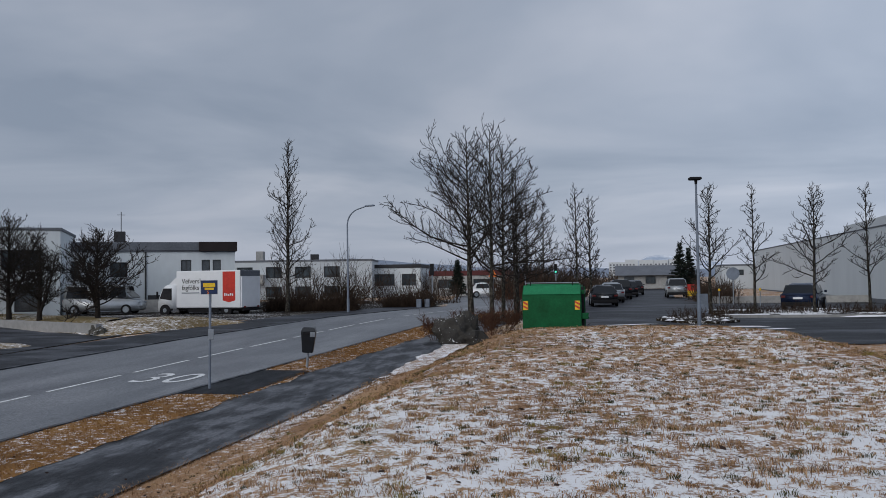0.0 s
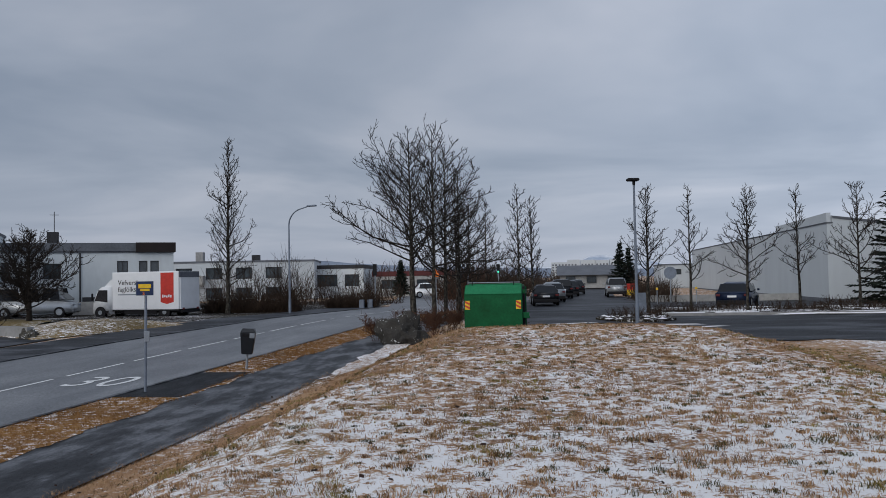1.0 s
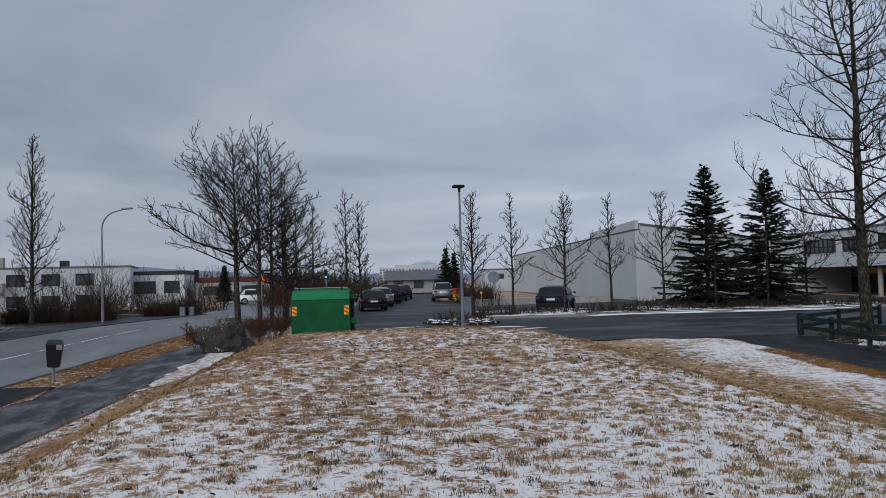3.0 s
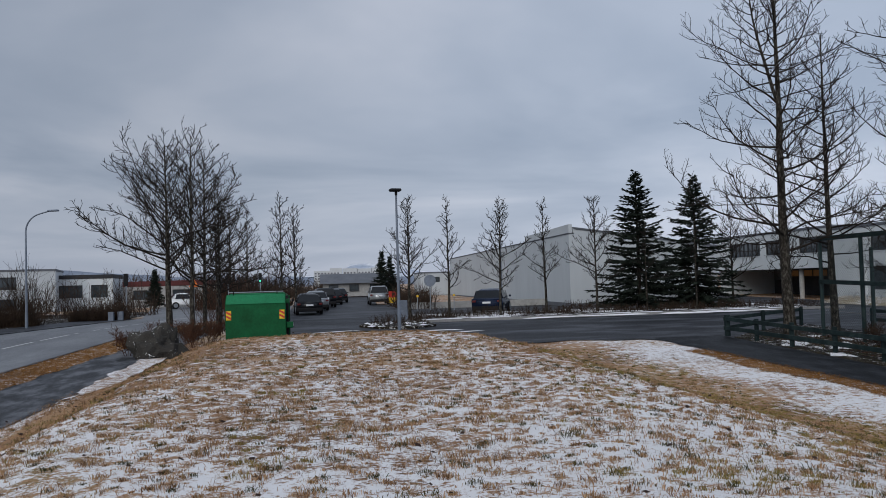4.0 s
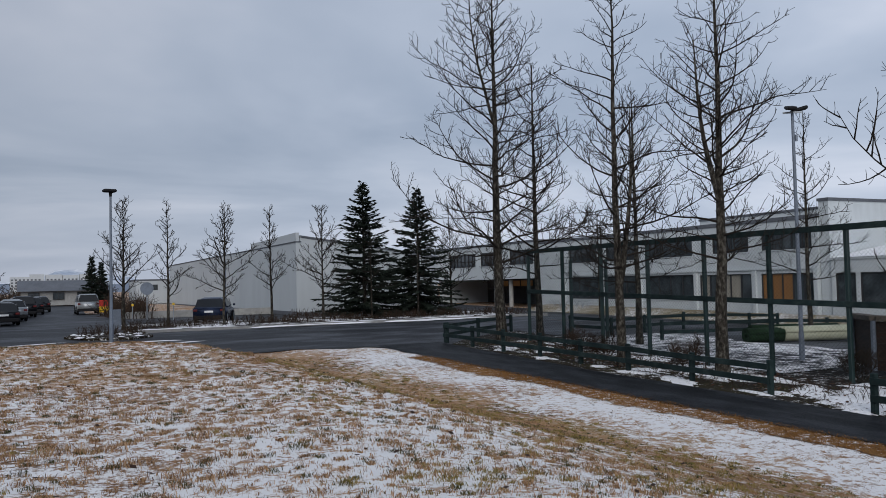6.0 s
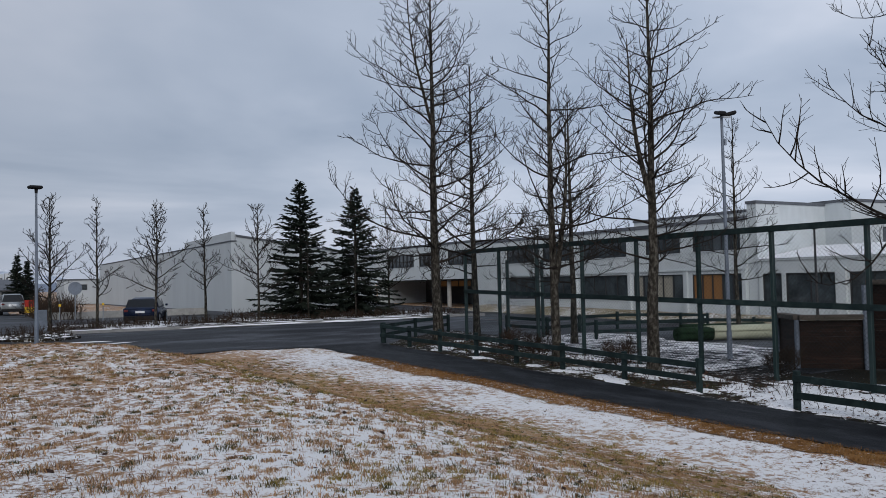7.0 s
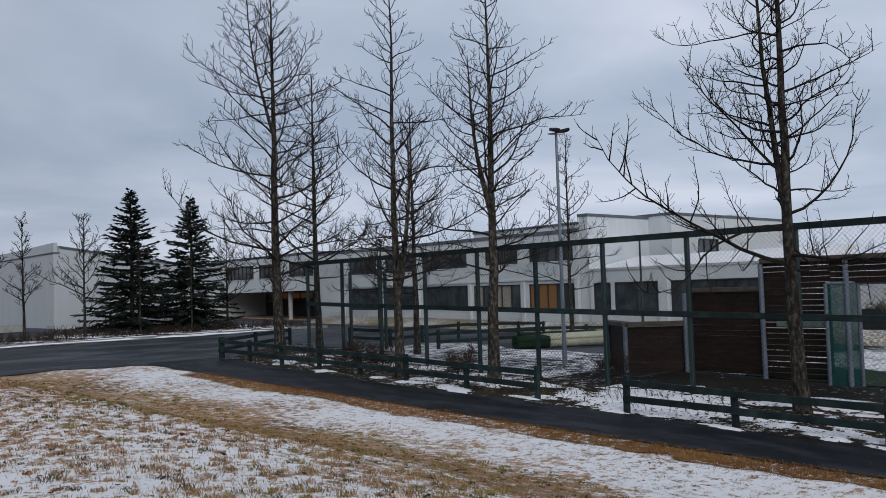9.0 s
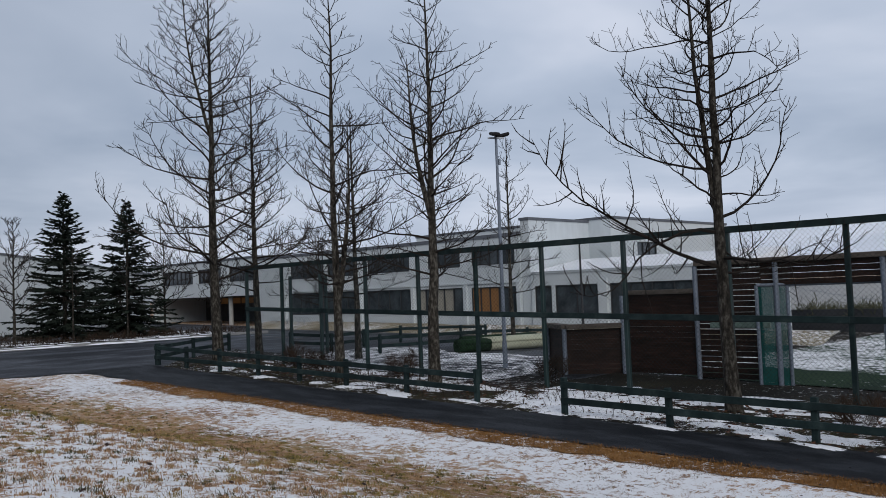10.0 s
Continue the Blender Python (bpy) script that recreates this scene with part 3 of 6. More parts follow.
ridge("backdrop_hills", 60, -12, 2600, [(-12, 0.35), (0, 0.6), (10, 0.9), (18, 1.55), (24, 1.3), (60, 1.0)], M_HILL, "low hills on the horizon, tinted blue for distance haze")
ridge("backdrop_mountain", 3, -8, 3200, [(-8, 0.6), (-4.3, 1.15), (-3.0, 1.45), (-1.8, 1.38), (-0.8, 0.85), (3, 0.5)], M_FARSNOW, "snow-covered mountain on the horizon, tinted for distance haze")
sheet("snow_edge", lambda y: PATH_R(y) + 0.05 - 0.25 * step(22, 25, y) + 0.25 * noise.noise((4, y * 0.9, 0)) + 0.12 * noise.noise((4, y * 3.3, 0)), lambda y: PATH_R(y) + 0.60 * step(20.5, 24, y) + 0.2 * noise.noise((8, y * 1.1, 0)), list(np.arange(20.5, 30.0, 0.2)), 0.055, M_SNOWEDGE, "drifted snow at the foot of the mound beside a path", cols=4)
sheet("court_earth", lambda y: 18.9 + 0.5 * noise.noise((2, y * 0.5, 0)) + 0.3 * noise.noise((2, y * 1.9, 0)), lambda y: 22.9, list(np.arange(-6, 15, 0.25)), 0.04, snow_ground("bare_damp_soil", [(0.35, (0.008, 0.007, 0.006)), (0.5, (0.020, 0.016, 0.011)), (0.65, (0.035, 0.032, 0.016))], 0.61, 0.66, scale=1.3), "bare damp soil and moss beside the court boards", cols=6)


# ---- trees and shrubs ----
def tube(vs, fs, pts, radii, sides):
    """A tapered tube along pts, added to the lists vs and fs."""
    k = len(vs)
    n = len(pts)
    for i, p in enumerate(pts):
        d = (pts[min(n - 1, i + 1)] - pts[max(0, i - 1)]).normalized()
        a = d.cross(Vector((0.31, 0.77, 0.55))).normalized()
        b = d.cross(a)
        for s in range(sides):
            w = math.tau * s / sides
            vs.append(p + (a * math.cos(w) + b * math.sin(w)) * radii[i])
    for i in range(n - 1):
        for s in range(sides):
            q = (s + 1) % sides
            fs.append((k + i * sides + s, k + i * sides + q, k + (i + 1) * sides + q, k + (i + 1) * sides + s))


def limb(rng, start, way, length, n, up, wobble):
    """A branch that curves upwards, most towards its tip."""
    pts, d = [start.copy()], way.normalized()
    for i in range(n):
        d = (d + Vector((rng.gauss(0, wobble), rng.gauss(0, wobble), rng.gauss(0, wobble) + up * (0.35 + 1.3 * i / n)))).normalized()
        pts.append(pts[-1] + d * (length / n))
    return pts


def along(pts, s):
    f = s * (len(pts) - 1)
    i = min(len(pts) - 2, int(f))
    return pts[i].lerp(pts[i + 1], f - i), (pts[i + 1] - pts[i]).normalized()


def sideways(rng, d, angle):
    a = d.cross(Vector((rng.gauss(0, 1), rng.gauss(0, 1), rng.gauss(0, 1)))).normalized()
    return d * math.cos(angle) + a * math.sin(angle)


def bare_crown(vs, fs, rng, trunk, tr, first, spread, n1, twig, open_angle=80, up=0.07, sub=0.30, fork=0.15, bias=None, crook=0.11):
    """Limbs that arch upwards, side shoots that turn up, and short stubby spurs with buds."""
    turn = rng.uniform(0, 6.28)
    for i in range(n1):
        t = first + (0.975 - first) * ((i + rng.uniform(0, 0.9)) / n1) ** 0.9
        p, d = along(trunk, t)
        q = (t - first) / (1 - first)
        length = spread * (0.17 + 0.92 * (1 - q) ** 0.85) * rng.uniform(0.5, 1.15)
        turn += 2.4 + rng.uniform(-0.5, 0.5)
        ang = radians(open_angle - 34 * q + rng.uniform(-14, 14))
        out = Vector((math.cos(turn), math.sin(turn), 0))
        if bias is not None:
            length *= 1 + 0.5 * out.dot(bias)
        way = out * math.sin(ang) + Vector((0, 0, 1)) * math.cos(ang)
        n = 9
        pts = limb(rng, p, way, length, n, up * rng.uniform(0.3, 1.5), crook)
        r = min(0.40 * float(np.interp(t, np.linspace(0, 1, len(tr)), tr)), 0.0080 * length + 0.008) + twig
        tube(vs, fs, pts, [r + (twig - r) * (j / n) ** 0.75 for j in range(n + 1)], 5)
        n2 = max(3, int(length / sub))
        for k in range(n2):
            s = 0.12 + 0.86 * (k + rng.random()) / n2
            p2, d2 = along(pts, min(0.98, s))
            l2 = length * (0.34 - 0.22 * s) * rng.uniform(0.3, 1.25) + 0.16
            side = sideways(rng, d2, radians(rng.uniform(38, 66)))
            side.z = abs(side.z) * 0.8 + 0.1 if rng.random() < 0.75 else side.z
            pts2 = limb(rng, p2, side, l2, 5, up + 0.10, 0.11)
            r2 = max(twig * 1.15, r * 0.34)
            tube(vs, fs, pts2, [r2 + (twig - r2) * j / 5 for j in range(6)], 3)
            n3 = max(2, int(l2 / fork))
            for m in range(n3):
                p3, d3 = along(pts2, 0.15 + 0.83 * (m + rng.random()) / n3)
                w3 = sideways(rng, d3, radians(rng.uniform(35, 62)))
                w3.z = abs(w3.z) if rng.random() < 0.7 else w3.z
                pts3 = limb(rng, p3, w3, rng.uniform(0.08, 0.30) * min(1, 0.5 + l2), 2, 0.15, 0.12)
                tube(vs, fs, pts3, [twig, twig * 0.85, twig * 0.95], 3)


def tree(x, y, height, r0, first, spread, n1, seed, label, group, twig=0.006, bias=None, fork2=None, open_angle=80, z=None, bark=None, name="bare_tree", up=0.055, sub=0.27, crook=0.11):
    rng = random.Random(seed)
    root = thing(name, pose(x, y, base(y) if z is None else z), label, "tree", group)
    n = 14
    pts = [Vector((0, 0, -0.15))]
    drift = Vector((rng.gauss(0, 0.02), rng.gauss(0, 0.02), 0))
    for i in range(n):
        pts.append(pts[-1] + Vector((drift.x + rng.gauss(0, 0.018), drift.y + rng.gauss(0, 0.018), 1)) * (height / n))
        drift *= 0.8
    radii = [r0 * (1.25 if i == 0 else 1) * (1 - 0.93 * (i / n) ** 0.85) + 0.004 for i in range(n + 1)]
    vs, fs = [], []
    tube(vs, fs, pts, radii, 9)
    cv, cf = [], []
    bare_crown(cv, cf, rng, pts, radii, first, spread, n1, twig, open_angle, up, sub, bias=bias, crook=crook)
    if fork2:
        # a second leader that parts from the stem
        p, d = along(pts, fork2[0])
        stem = limb(rng, p, Vector((fork2[1], fork2[2], 1)), height * (1 - fork2[0]) * (fork2[3] if len(fork2) > 3 else 0.92), 8, 0.12, 0.03)
        rr = [radii[int(fork2[0] * n)] * 0.7 * (1 - 0.92 * i / 8) + 0.004 for i in range(9)]
        tube(vs, fs, stem, rr, 7)
        bare_crown(cv, cf, rng, stem, rr, 0.12, spread * 0.75, int(n1 * 0.5), twig, open_angle, up, sub, bias=bias, crook=crook)
    mesh_object("trunk", vs, fs, bark or M_BARK, root, smooth=True)
    mesh_object("crown", cv, cf, M_TWIG, root)
    return root


def shrub(x, y, height, width, stems, seed, label, category="shrub", group="", twig=0.007, z=None, name="bare_shrub", mat=None):
    rng = random.Random(seed)
    root = thing(name, pose(x, y, base(y) if z is None else z), label, category, group)
    vs, fs, cv, cf = [], [], [], []
    for i in range(stems):
        a = rng.uniform(0, 6.28)
        lean = rng.uniform(0.1, 0.75) * width / height
        pts = limb(rng, Vector((0.12 * math.cos(a), 0.12 * math.sin(a), -0.05)), Vector((math.cos(a) * lean, math.sin(a) * lean, 1)), height * rng.uniform(0.7, 1.05), 8, 0.06, 0.09)
        r = (0.022 if height < 2 else 0.030) * height / 1.6 * rng.uniform(0.6, 1.1)
        rr = [r * (1 - 0.85 * j / 8) + twig * 0.6 for j in range(9)]
        tube(vs, fs, pts, rr, 5)
        bare_crown(cv, cf, rng, pts, rr, 0.22 if height < 2 else 0.3, width * 0.42, 12 if height < 2 else 19, twig, 66, 0.07, 0.24)
    mesh_object("stem", vs, fs, mat or M_TWIG, root, smooth=True)
    mesh_object("crown", cv, cf, mat or M_TWIG, root)
    return root


def brush(name, x0, x1, y0, y1, height, count, seed, label, mat, twig=0.009, lift=0.0):
    """A thicket of bare stems nobody could count."""
    rng = random.Random(seed)
    vs, fs = [], []
    for _ in range(count):
        x, y = rng.uniform(x0, x1), rng.uniform(y0, y1)
        h = height * rng.uniform(0.45, 1.1) * (0.8 + 0.4 * noise.noise((x * 0.5, y * 0.5, seed)))
        p0 = Vector((x, y, base(y) + lift - 0.03))
        pts = limb(rng, p0, Vector((rng.gauss(0, 0.35), rng.gauss(0, 0.35), 1)), h, 4, 0.05, 0.14)
        tube(vs, fs, pts, [twig * 1.6, twig * 1.4, twig * 1.2, twig, twig * 0.6], 3)
        for _ in range(4):
            p, d = along(pts, rng.uniform(0.2, 0.95))
            tube(vs, fs, limb(rng, p, sideways(rng, d, radians(rng.uniform(25, 65))), h * rng.uniform(0.15, 0.4), 2, 0.1, 0.15), [twig, twig * 0.8, twig * 0.5], 3)
    tagged(mesh_object(name, vs, fs, mat), label, "shrubs", kind="stuff")


def spruce(x, y, height, width, seed, label, group):
    rng = random.Random(seed)
    root = thing("spruce_tree", pose(x, y, base(y)), label, "tree", group)
    vs, fs = [], []
    tube(vs, fs, [Vector((0, 0, -0.1)), Vector((0.02, 0, height * 0.5)), Vector((0, 0.02, height * 0.99))], [0.14, 0.09, 0.012], 8)
    mesh_object("trunk", vs, fs, M_BARK, root, smooth=True)
    cv, cf = [], []

    def spray(p, d, l, w):
        side = d.cross(Vector((0, 0, 1))).normalized() * w
        k = len(cv)
        sag = Vector((0, 0, -0.10 * l + rng.gauss(0, 0.03)))
        tilt = Vector((0, 0, rng.gauss(0, 0.5) * w))
        cv.extend([p, p + d * l * 0.45 + side + tilt, p + d * l + sag, p + d * l * 0.45 - side - tilt, p + d * l * 0.5 + Vector((0, 0, w * 0.45))])
        cf.extend([(k, k + 1, k + 4), (k + 1, k + 2, k + 4), (k + 2, k + 3, k + 4), (k + 3, k, k + 4)])

    z = 0.55
    while z < height * 0.985:
        q = z / height
        reach = width * 0.5 * (1 - q) ** 0.88 * (0.78 + 0.22 * min(1, q * 6))
        count = 5 + int(7 * (1 - q))
        a0 = rng.uniform(0, 6.28)
        for i in range(count):
            a = a0 + math.tau * i / count + rng.uniform(-0.35, 0.35)
            l = max(0.14, reach * rng.choice((0.5, 0.75, 0.9, 1.0, 1.12)) * rng.uniform(0.85, 1.08))
            rise = 0.75 * q * q - 0.22 + rng.uniform(-0.1, 0.1)
            d = Vector((math.cos(a), math.sin(a), rise)).normalized()
            pts = limb(rng, Vector((0, 0, z + rng.uniform(-0.15, 0.15))), d, l, 5, 0.05, 0.06)
            tube(cv, cf, pts, [0.018, 0.015, 0.012, 0.010, 0.008, 0.005], 3)
            n = max(8, int(l / 0.027))
            for k in range(n):
                s = 0.12 + 0.88 * (k + rng.random()) / n
                p, dd = along(pts, min(0.99, s))
                out = (dd + dd.cross(Vector((0, 0, 1))) * rng.choice((-1, 1)) * rng.uniform(0.2, 1.2) + Vector((0, 0, rng.uniform(-0.55, 0.22)))).normalized()
                spray(p, out, rng.uniform(0.14, 0.40) * (1.1 - 0.35 * q), rng.uniform(0.035, 0.07))
        z += (0.11 + 0.17 * (1 - q)) * rng.uniform(0.8, 1.25) * height / 8
    spray(Vector((0, 0, height * 0.95)), Vector((0.02, 0, 1)), 0.45, 0.04)
    mesh_object("foliage", cv, cf, M_NEEDLE, root)


TALL = "tall bare aspen with grey-brown bark behind a low rail fence"
tree(16.2, 27.6, 14.2, 0.22, 0.22, 4.4, 54, 11, TALL, "aspens by the court", 0.0078, fork2=(0.60, -0.28, 0.12))
tree(18.6, 28.6, 11.4, 0.16, 0.24, 4.0, 50, 12, TALL, "aspens by the court", 0.0078)
tree(16.0, 20.2, 12.2, 0.16, 0.24, 3.3, 44, 13, TALL, "aspens by the court", 0.0066, fork2=(0.20, 0.18, -0.12, 0.58))
tree(20.8, 25.2, 10.0, 0.14, 0.24, 3.5, 44, 14, TALL, "aspens by the court", 0.0072)
tree(16.8, 17.0, 11.6, 0.19, 0.26, 3.8, 48, 15, TALL, "aspens by the court", 0.0062, fork2=(0.42, -0.14, 0.18, 0.7))
tree(17.9, 8.7, 12.0, 0.18, 0.25, 4.1, 42, 16, "broad bare tree with long low limbs by the fence", "aspens by the court", 0.0060, fork2=(0.36, -0.05, 0.16), open_angle=86, bias=Vector((-0.2, 0.35, 0)), sub=0.26, up=0.06, crook=0.16)
tree(16.5, 0.8, 11.0, 0.19, 0.25, 5.0, 40, 17, "broad bare tree beside the rail fence", "aspens by the court", 0.0062, open_angle=82, crook=0.12)
tree(27.6, 23.1, 9.2, 0.11, 0.25, 2.4, 30, 18, "slim bare tree in the school yard", "aspens by the court", 0.0078)
tree(29.5, 39.0, 6.2, 0.10, 0.25, 2.2, 26, 19, "small bare tree in the school yard", "aspens by the court", 0.010)

ROW = "young bare street tree in a planted strip"
for i, (tx, ty, th) in enumerate(((4.5, 45.0, 6.7), (6.75, 45.6, 6.7), (9.35, 44.3, 6.4), (12.4, 46.2, 6.7), (15.1, 45.4, 6.6), (24.2, 47.3, 5.9), (27.3, 46.8, 5.2))):
    tree(tx, ty, th, 0.085 if i != 0 else 0.10, 0.25, 2.5 if i not in (1, 3) else 1.7, 34 if i not in (1, 3) else 24, 30 + i, ROW, "street trees in the strip", 0.0112, sub=0.26, open_angle=66, up=0.08)
# a leafless birch in front of each spruce
tree(18.0, 45.3, 5.2, 0.06, 0.3, 1.5, 16, 41, ROW, "street trees in the strip", 0.008)
tree(20.9, 45.2, 5.0, 0.06, 0.3, 1.4, 16, 42, ROW, "street trees in the strip", 0.008)
spruce(18.4, 47.5, 8.3, 6.7, 51, "dark green spruce with ragged drooping branches", "spruces by the hall")
spruce(21.9, 47.3, 7.9, 6.5, 52, "dark green spruce with ragged drooping branches", "spruces by the hall")

GROVE = "bare spreading tree in a dense roadside clump"
tree(-7.0, 39.6, 8.9, 0.17, 0.30, 4.7, 46, 61, GROVE, "roadside grove", 0.0115, bias=Vector((-0.45, 0, 0)), open_angle=74, up=0.075)
tree(-6.0, 39.5, 9.4, 0.12, 0.28, 4.0, 40, 62, GROVE, "roadside grove", 0.0115, up=0.085, open_angle=72)
tree(-5.6, 40.6, 8.6, 0.11, 0.26, 3.6, 40, 63, GROVE, "roadside grove", 0.0115, bias=Vector((0.5, 0, 0)), up=0.085, open_angle=74)
tree(-5.1, 42.5, 7.6, 0.10, 0.25, 2.9, 36, 64, GROVE, "roadside grove", 0.0115, up=0.085)
tree(-5.6, 45.5, 7.2, 0.10, 0.25, 2.4, 30, 65, GROVE, "roadside grove", 0.012, up=0.09)
tree(-5.3, 48.5, 7.0, 0.10, 0.22, 2.4, 30, 66, GROVE, "roadside grove", 0.012, up=0.09)
tree(-4.7, 52.0, 7.0, 0.10, 0.2, 2.4, 28, 67, GROVE, "roadside grove", 0.0125, up=0.09)
tree(-3.0, 60.0, 8.4, 0.11, 0.2, 2.5, 34, 68, GROVE, "roadside grove", 0.0145, up=0.12, open_angle=66)
tree(-2.1, 62.0, 8.0, 0.11, 0.2, 2.5, 32, 69, GROVE, "roadside grove", 0.0145, up=0.12, open_angle=66)
tree(-21.2, 51.3, 11.4, 0.15, 0.16, 2.8, 66, 71, "tall slender bare poplar rising from a hedge", "", 0.0125, open_angle=62, up=0.10)
LEFT = "dense bare garden tree with crooked dark branches"
for i, (gx, gy, gh, gw) in enumerate(((-34.0, 41.6, 6.0, 3.1), (-31.2, 40.5, 4.4, 1.7), (-28.3, 41.5, 5.0, 3.2), (-38.5, 44.0, 6.0, 3.0))):
    tree(gx, gy, gh, 0.17, 0.20, gw * 1.15, 62, 81 + i, LEFT, "garden trees", 0.0125, open_angle=72, name="garden_tree", crook=0.2, up=0.06, sub=0.2, fork2=(0.16, 0.35 if i != 2 else -0.4, 0.1), bark=M_TWIG)
brush("hedge", -23.5, -16.9, 52.2, 53.8, 1.45, 950, 91, "dense leafless brown hedge", M_BUSH, 0.011)
brush("hedge", -18.6, -17.4, 53.0, 54.6, 4.2, 90, 92, "tall leafless brown shrubs", M_BUSH, 0.012)
brush("hedge", -24.0, -19.5, 54.0, 56.0, 4.0, 130, 93, "tall leafless brown shrubs", M_BUSH, 0.012)
brush("hedge", -16.8, -13.2, 58.0, 60.0, 1.35, 750, 94, "dense leafless brown hedge", M_BUSH, 0.012)
brush("hedge", -22.5, -13.0, 66.0, 70.0, 3.2, 220, 95, "leafless garden shrubs", M_BUSH, 0.014)
brush("roadside_brush", -7.0, -3.8, 38.6, 44.5, 0.5, 260, 96, "low bare brown brush under the trees", M_BUSH, 0.009)
brush("thicket", -6.6, -3.9, 41.5, 50.0, 3.2, 80, 105, "reddish brown saplings under the grove", M_REDTWIG, 0.009)
brush("thicket", -5.0, -2.9, 46.0, 53.5, 2.2, 420, 97, "brown leafless thicket along a street", M_BUSH, 0.014)
brush("thicket", -11.5, -4.0, 74.0, 84.0, 3.6, 520, 98, "far brown leafless thicket", M_BUSH, 0.024)
brush("thicket", -12.0, -3.2, 80.0, 86.0, 2.6, 420, 104, "brown leafless thicket beyond a junction", M_BUSH, 0.021)
brush("thicket", 5.4, 8.0, 60.0, 72.0, 2.0, 420, 99, "brown leafless hedge by the street", M_BUSH, 0.014)
brush("strip_shrubs", 4.9, 27.5, 43.2, 46.6, 0.62, 1300, 100, "low bare shrubs in a planted strip", M_BUSH, 0.008, 0.1)
brush("island_shrubs", 2.2, 4.9, 39.6, 41.9, 0.75, 150, 101, "low bare shrubs on a traffic island", M_BUSH, 0.008, 0.1)
brush("wall_shrubs", 16.0, 26.0, 53.6, 54.4, 0.8, 420, 102, "low shrubs along a white wall", M_BUSH, 0.010)
brush("court_brush", 15.7, 18.0, 9.5, 28.5, 0.45, 420, 103, "low dry brush under the trees", M_BUSH, 0.005)
for i, (sx, sy, sh) in enumerate(((16.9, 22.2, 0.9), (17.3, 18.8, 0.95), (19.6, 14.9, 0.8), (17.6, 24.6, 0.8), (17.2, 5.8, 0.7))):
    shrub(sx, sy, sh, 1.2, 7, 110 + i, "small leafless rose shrub", "shrub", "rose shrubs", 0.004, mat=M_BUSH)
for i, (sx, sy, sh) in enumerate(((-6.95, 31.2, 1.0), (-6.3, 33.4, 1.1), (-5.0, 33.6, 1.0), (-4.7, 35.4, 0.9), (-5.6, 35.6, 1.0))):
    shrub(sx, sy, sh, 1.1, 5, 120 + i, "brown bare shrub beside a boulder", "shrub", "boulder shrubs", 0.006, mat=M_REDTWIG)
brush("boulder_brush", -6.9, -4.2, 33.0, 36.5, 0.6, 90, 130, "reddish brown brush behind a boulder", M_REDTWIG, 0.006)


def boulder(x, y, sx, sy, sz, seed):
    bm = bmesh.new()
    bmesh.ops.create_icosphere(bm, subdivisions=4, radius=1)
    for v in bm.verts:
        n = noise.noise(v.co * 1.1 + Vector((seed, 0, 0))) * 0.6 + noise.noise(v.co * 2.6) * 0.28 - abs(noise.noise(v.co * 5)) * 0.22 + noise.noise(v.co * 11) * 0.05
        v.co *= 1 + n
        v.co.x, v.co.y, v.co.z = v.co.x * sx, v.co.y * sy, max(-0.2, v.co.z) * sz
    ob = part("boulder", bm, M_ROCK, None)
    ob.matrix_world = pose(x, y, base(y) + 0.1)
    tagged(ob, "grey lava boulder with traces of snow on it", "rock")


boulder(-5.75, 30.5, 0.95, 0.75, 1.0, 3)


# ---- fences, lamps and street furniture ----
def rail_fence(pts, label, seed):
    """A low two-rail timber fence through the post places."""
    rng = random.Random(seed)
    x0, y0 = pts[0]
    root = thing("rail_fence", pose(x0, y0, base(y0, x0)), label, "fence", "low rail fences")
    for x, y in pts:
        bm = bmesh.new()
        a = rng.uniform(-0.02, 0.02)
        box(bm, -0.06, 0.06, -0.06, 0.06, -0.1, 0.82 + rng.uniform(-0.03, 0.03), 0.012, pose(x - x0, y - y0, base(y, x) - base(y0, x0)) @ Matrix.Rotation(a, 4, "X"))
        part("post", bm, M_GREENWOOD, root)
    for (xa, ya), (xb, yb) in zip(pts[:-1], pts[1:]):
        for h in (0.34, 0.68):
            bm = bmesh.new()
            a = Vector((xa - x0 - 0.085, ya - y0, base(ya, xa) - base(y0, x0) + h + rng.uniform(-0.015, 0.015)))
            b = Vector((xb - x0 - 0.085, yb - y0, base(yb, xb) - base(y0, x0) + h + rng.uniform(-0.015, 0.015)))
            d = b - a
            box(bm, -0.022, 0.022, -0.07, 0.07, -d.length / 2 - 0.02, d.length / 2 + 0.02, 0.006, Matrix.Translation((a + b) / 2) @ d.to_track_quat("Z", "Y").to_matrix().to_4x4())
            part("rail", bm, M_GREENWOOD, root)


RAIL = "low dark green wooden rail fence standing in patchy snow"
rail_fence([(15.0, 29.8), (15.1, 27.9), (15.2, 25.8), (15.3, 23.6), (15.35, 21.4), (15.4, 19.2), (15.45, 16.7), (15.5, 14.2)], RAIL, 1)
rail_fence([(15.3, 11.4), (15.45, 8.9), (15.65, 6.1), (15.8, 3.4), (15.95, 0.7), (16.1, -2.0), (16.2, -4.7)], RAIL, 2)
rail_fence([(15.0, 29.95), (17.4, 31.6), (20.0, 33.2)], RAIL, 3)
rail_fence([(21.9, 31.2), (22.3, 28.8), (24.6, 29.4), (27.2, 29.8), (29.8, 30.2), (32.2, 30.6), (34.6, 31.0)], RAIL, 4)
rail_fence([(22.6, 26.0), (25.2, 25.6), (27.8, 25.2), (30.6, 24.8), (33.0, 24.4)], RAIL, 5)


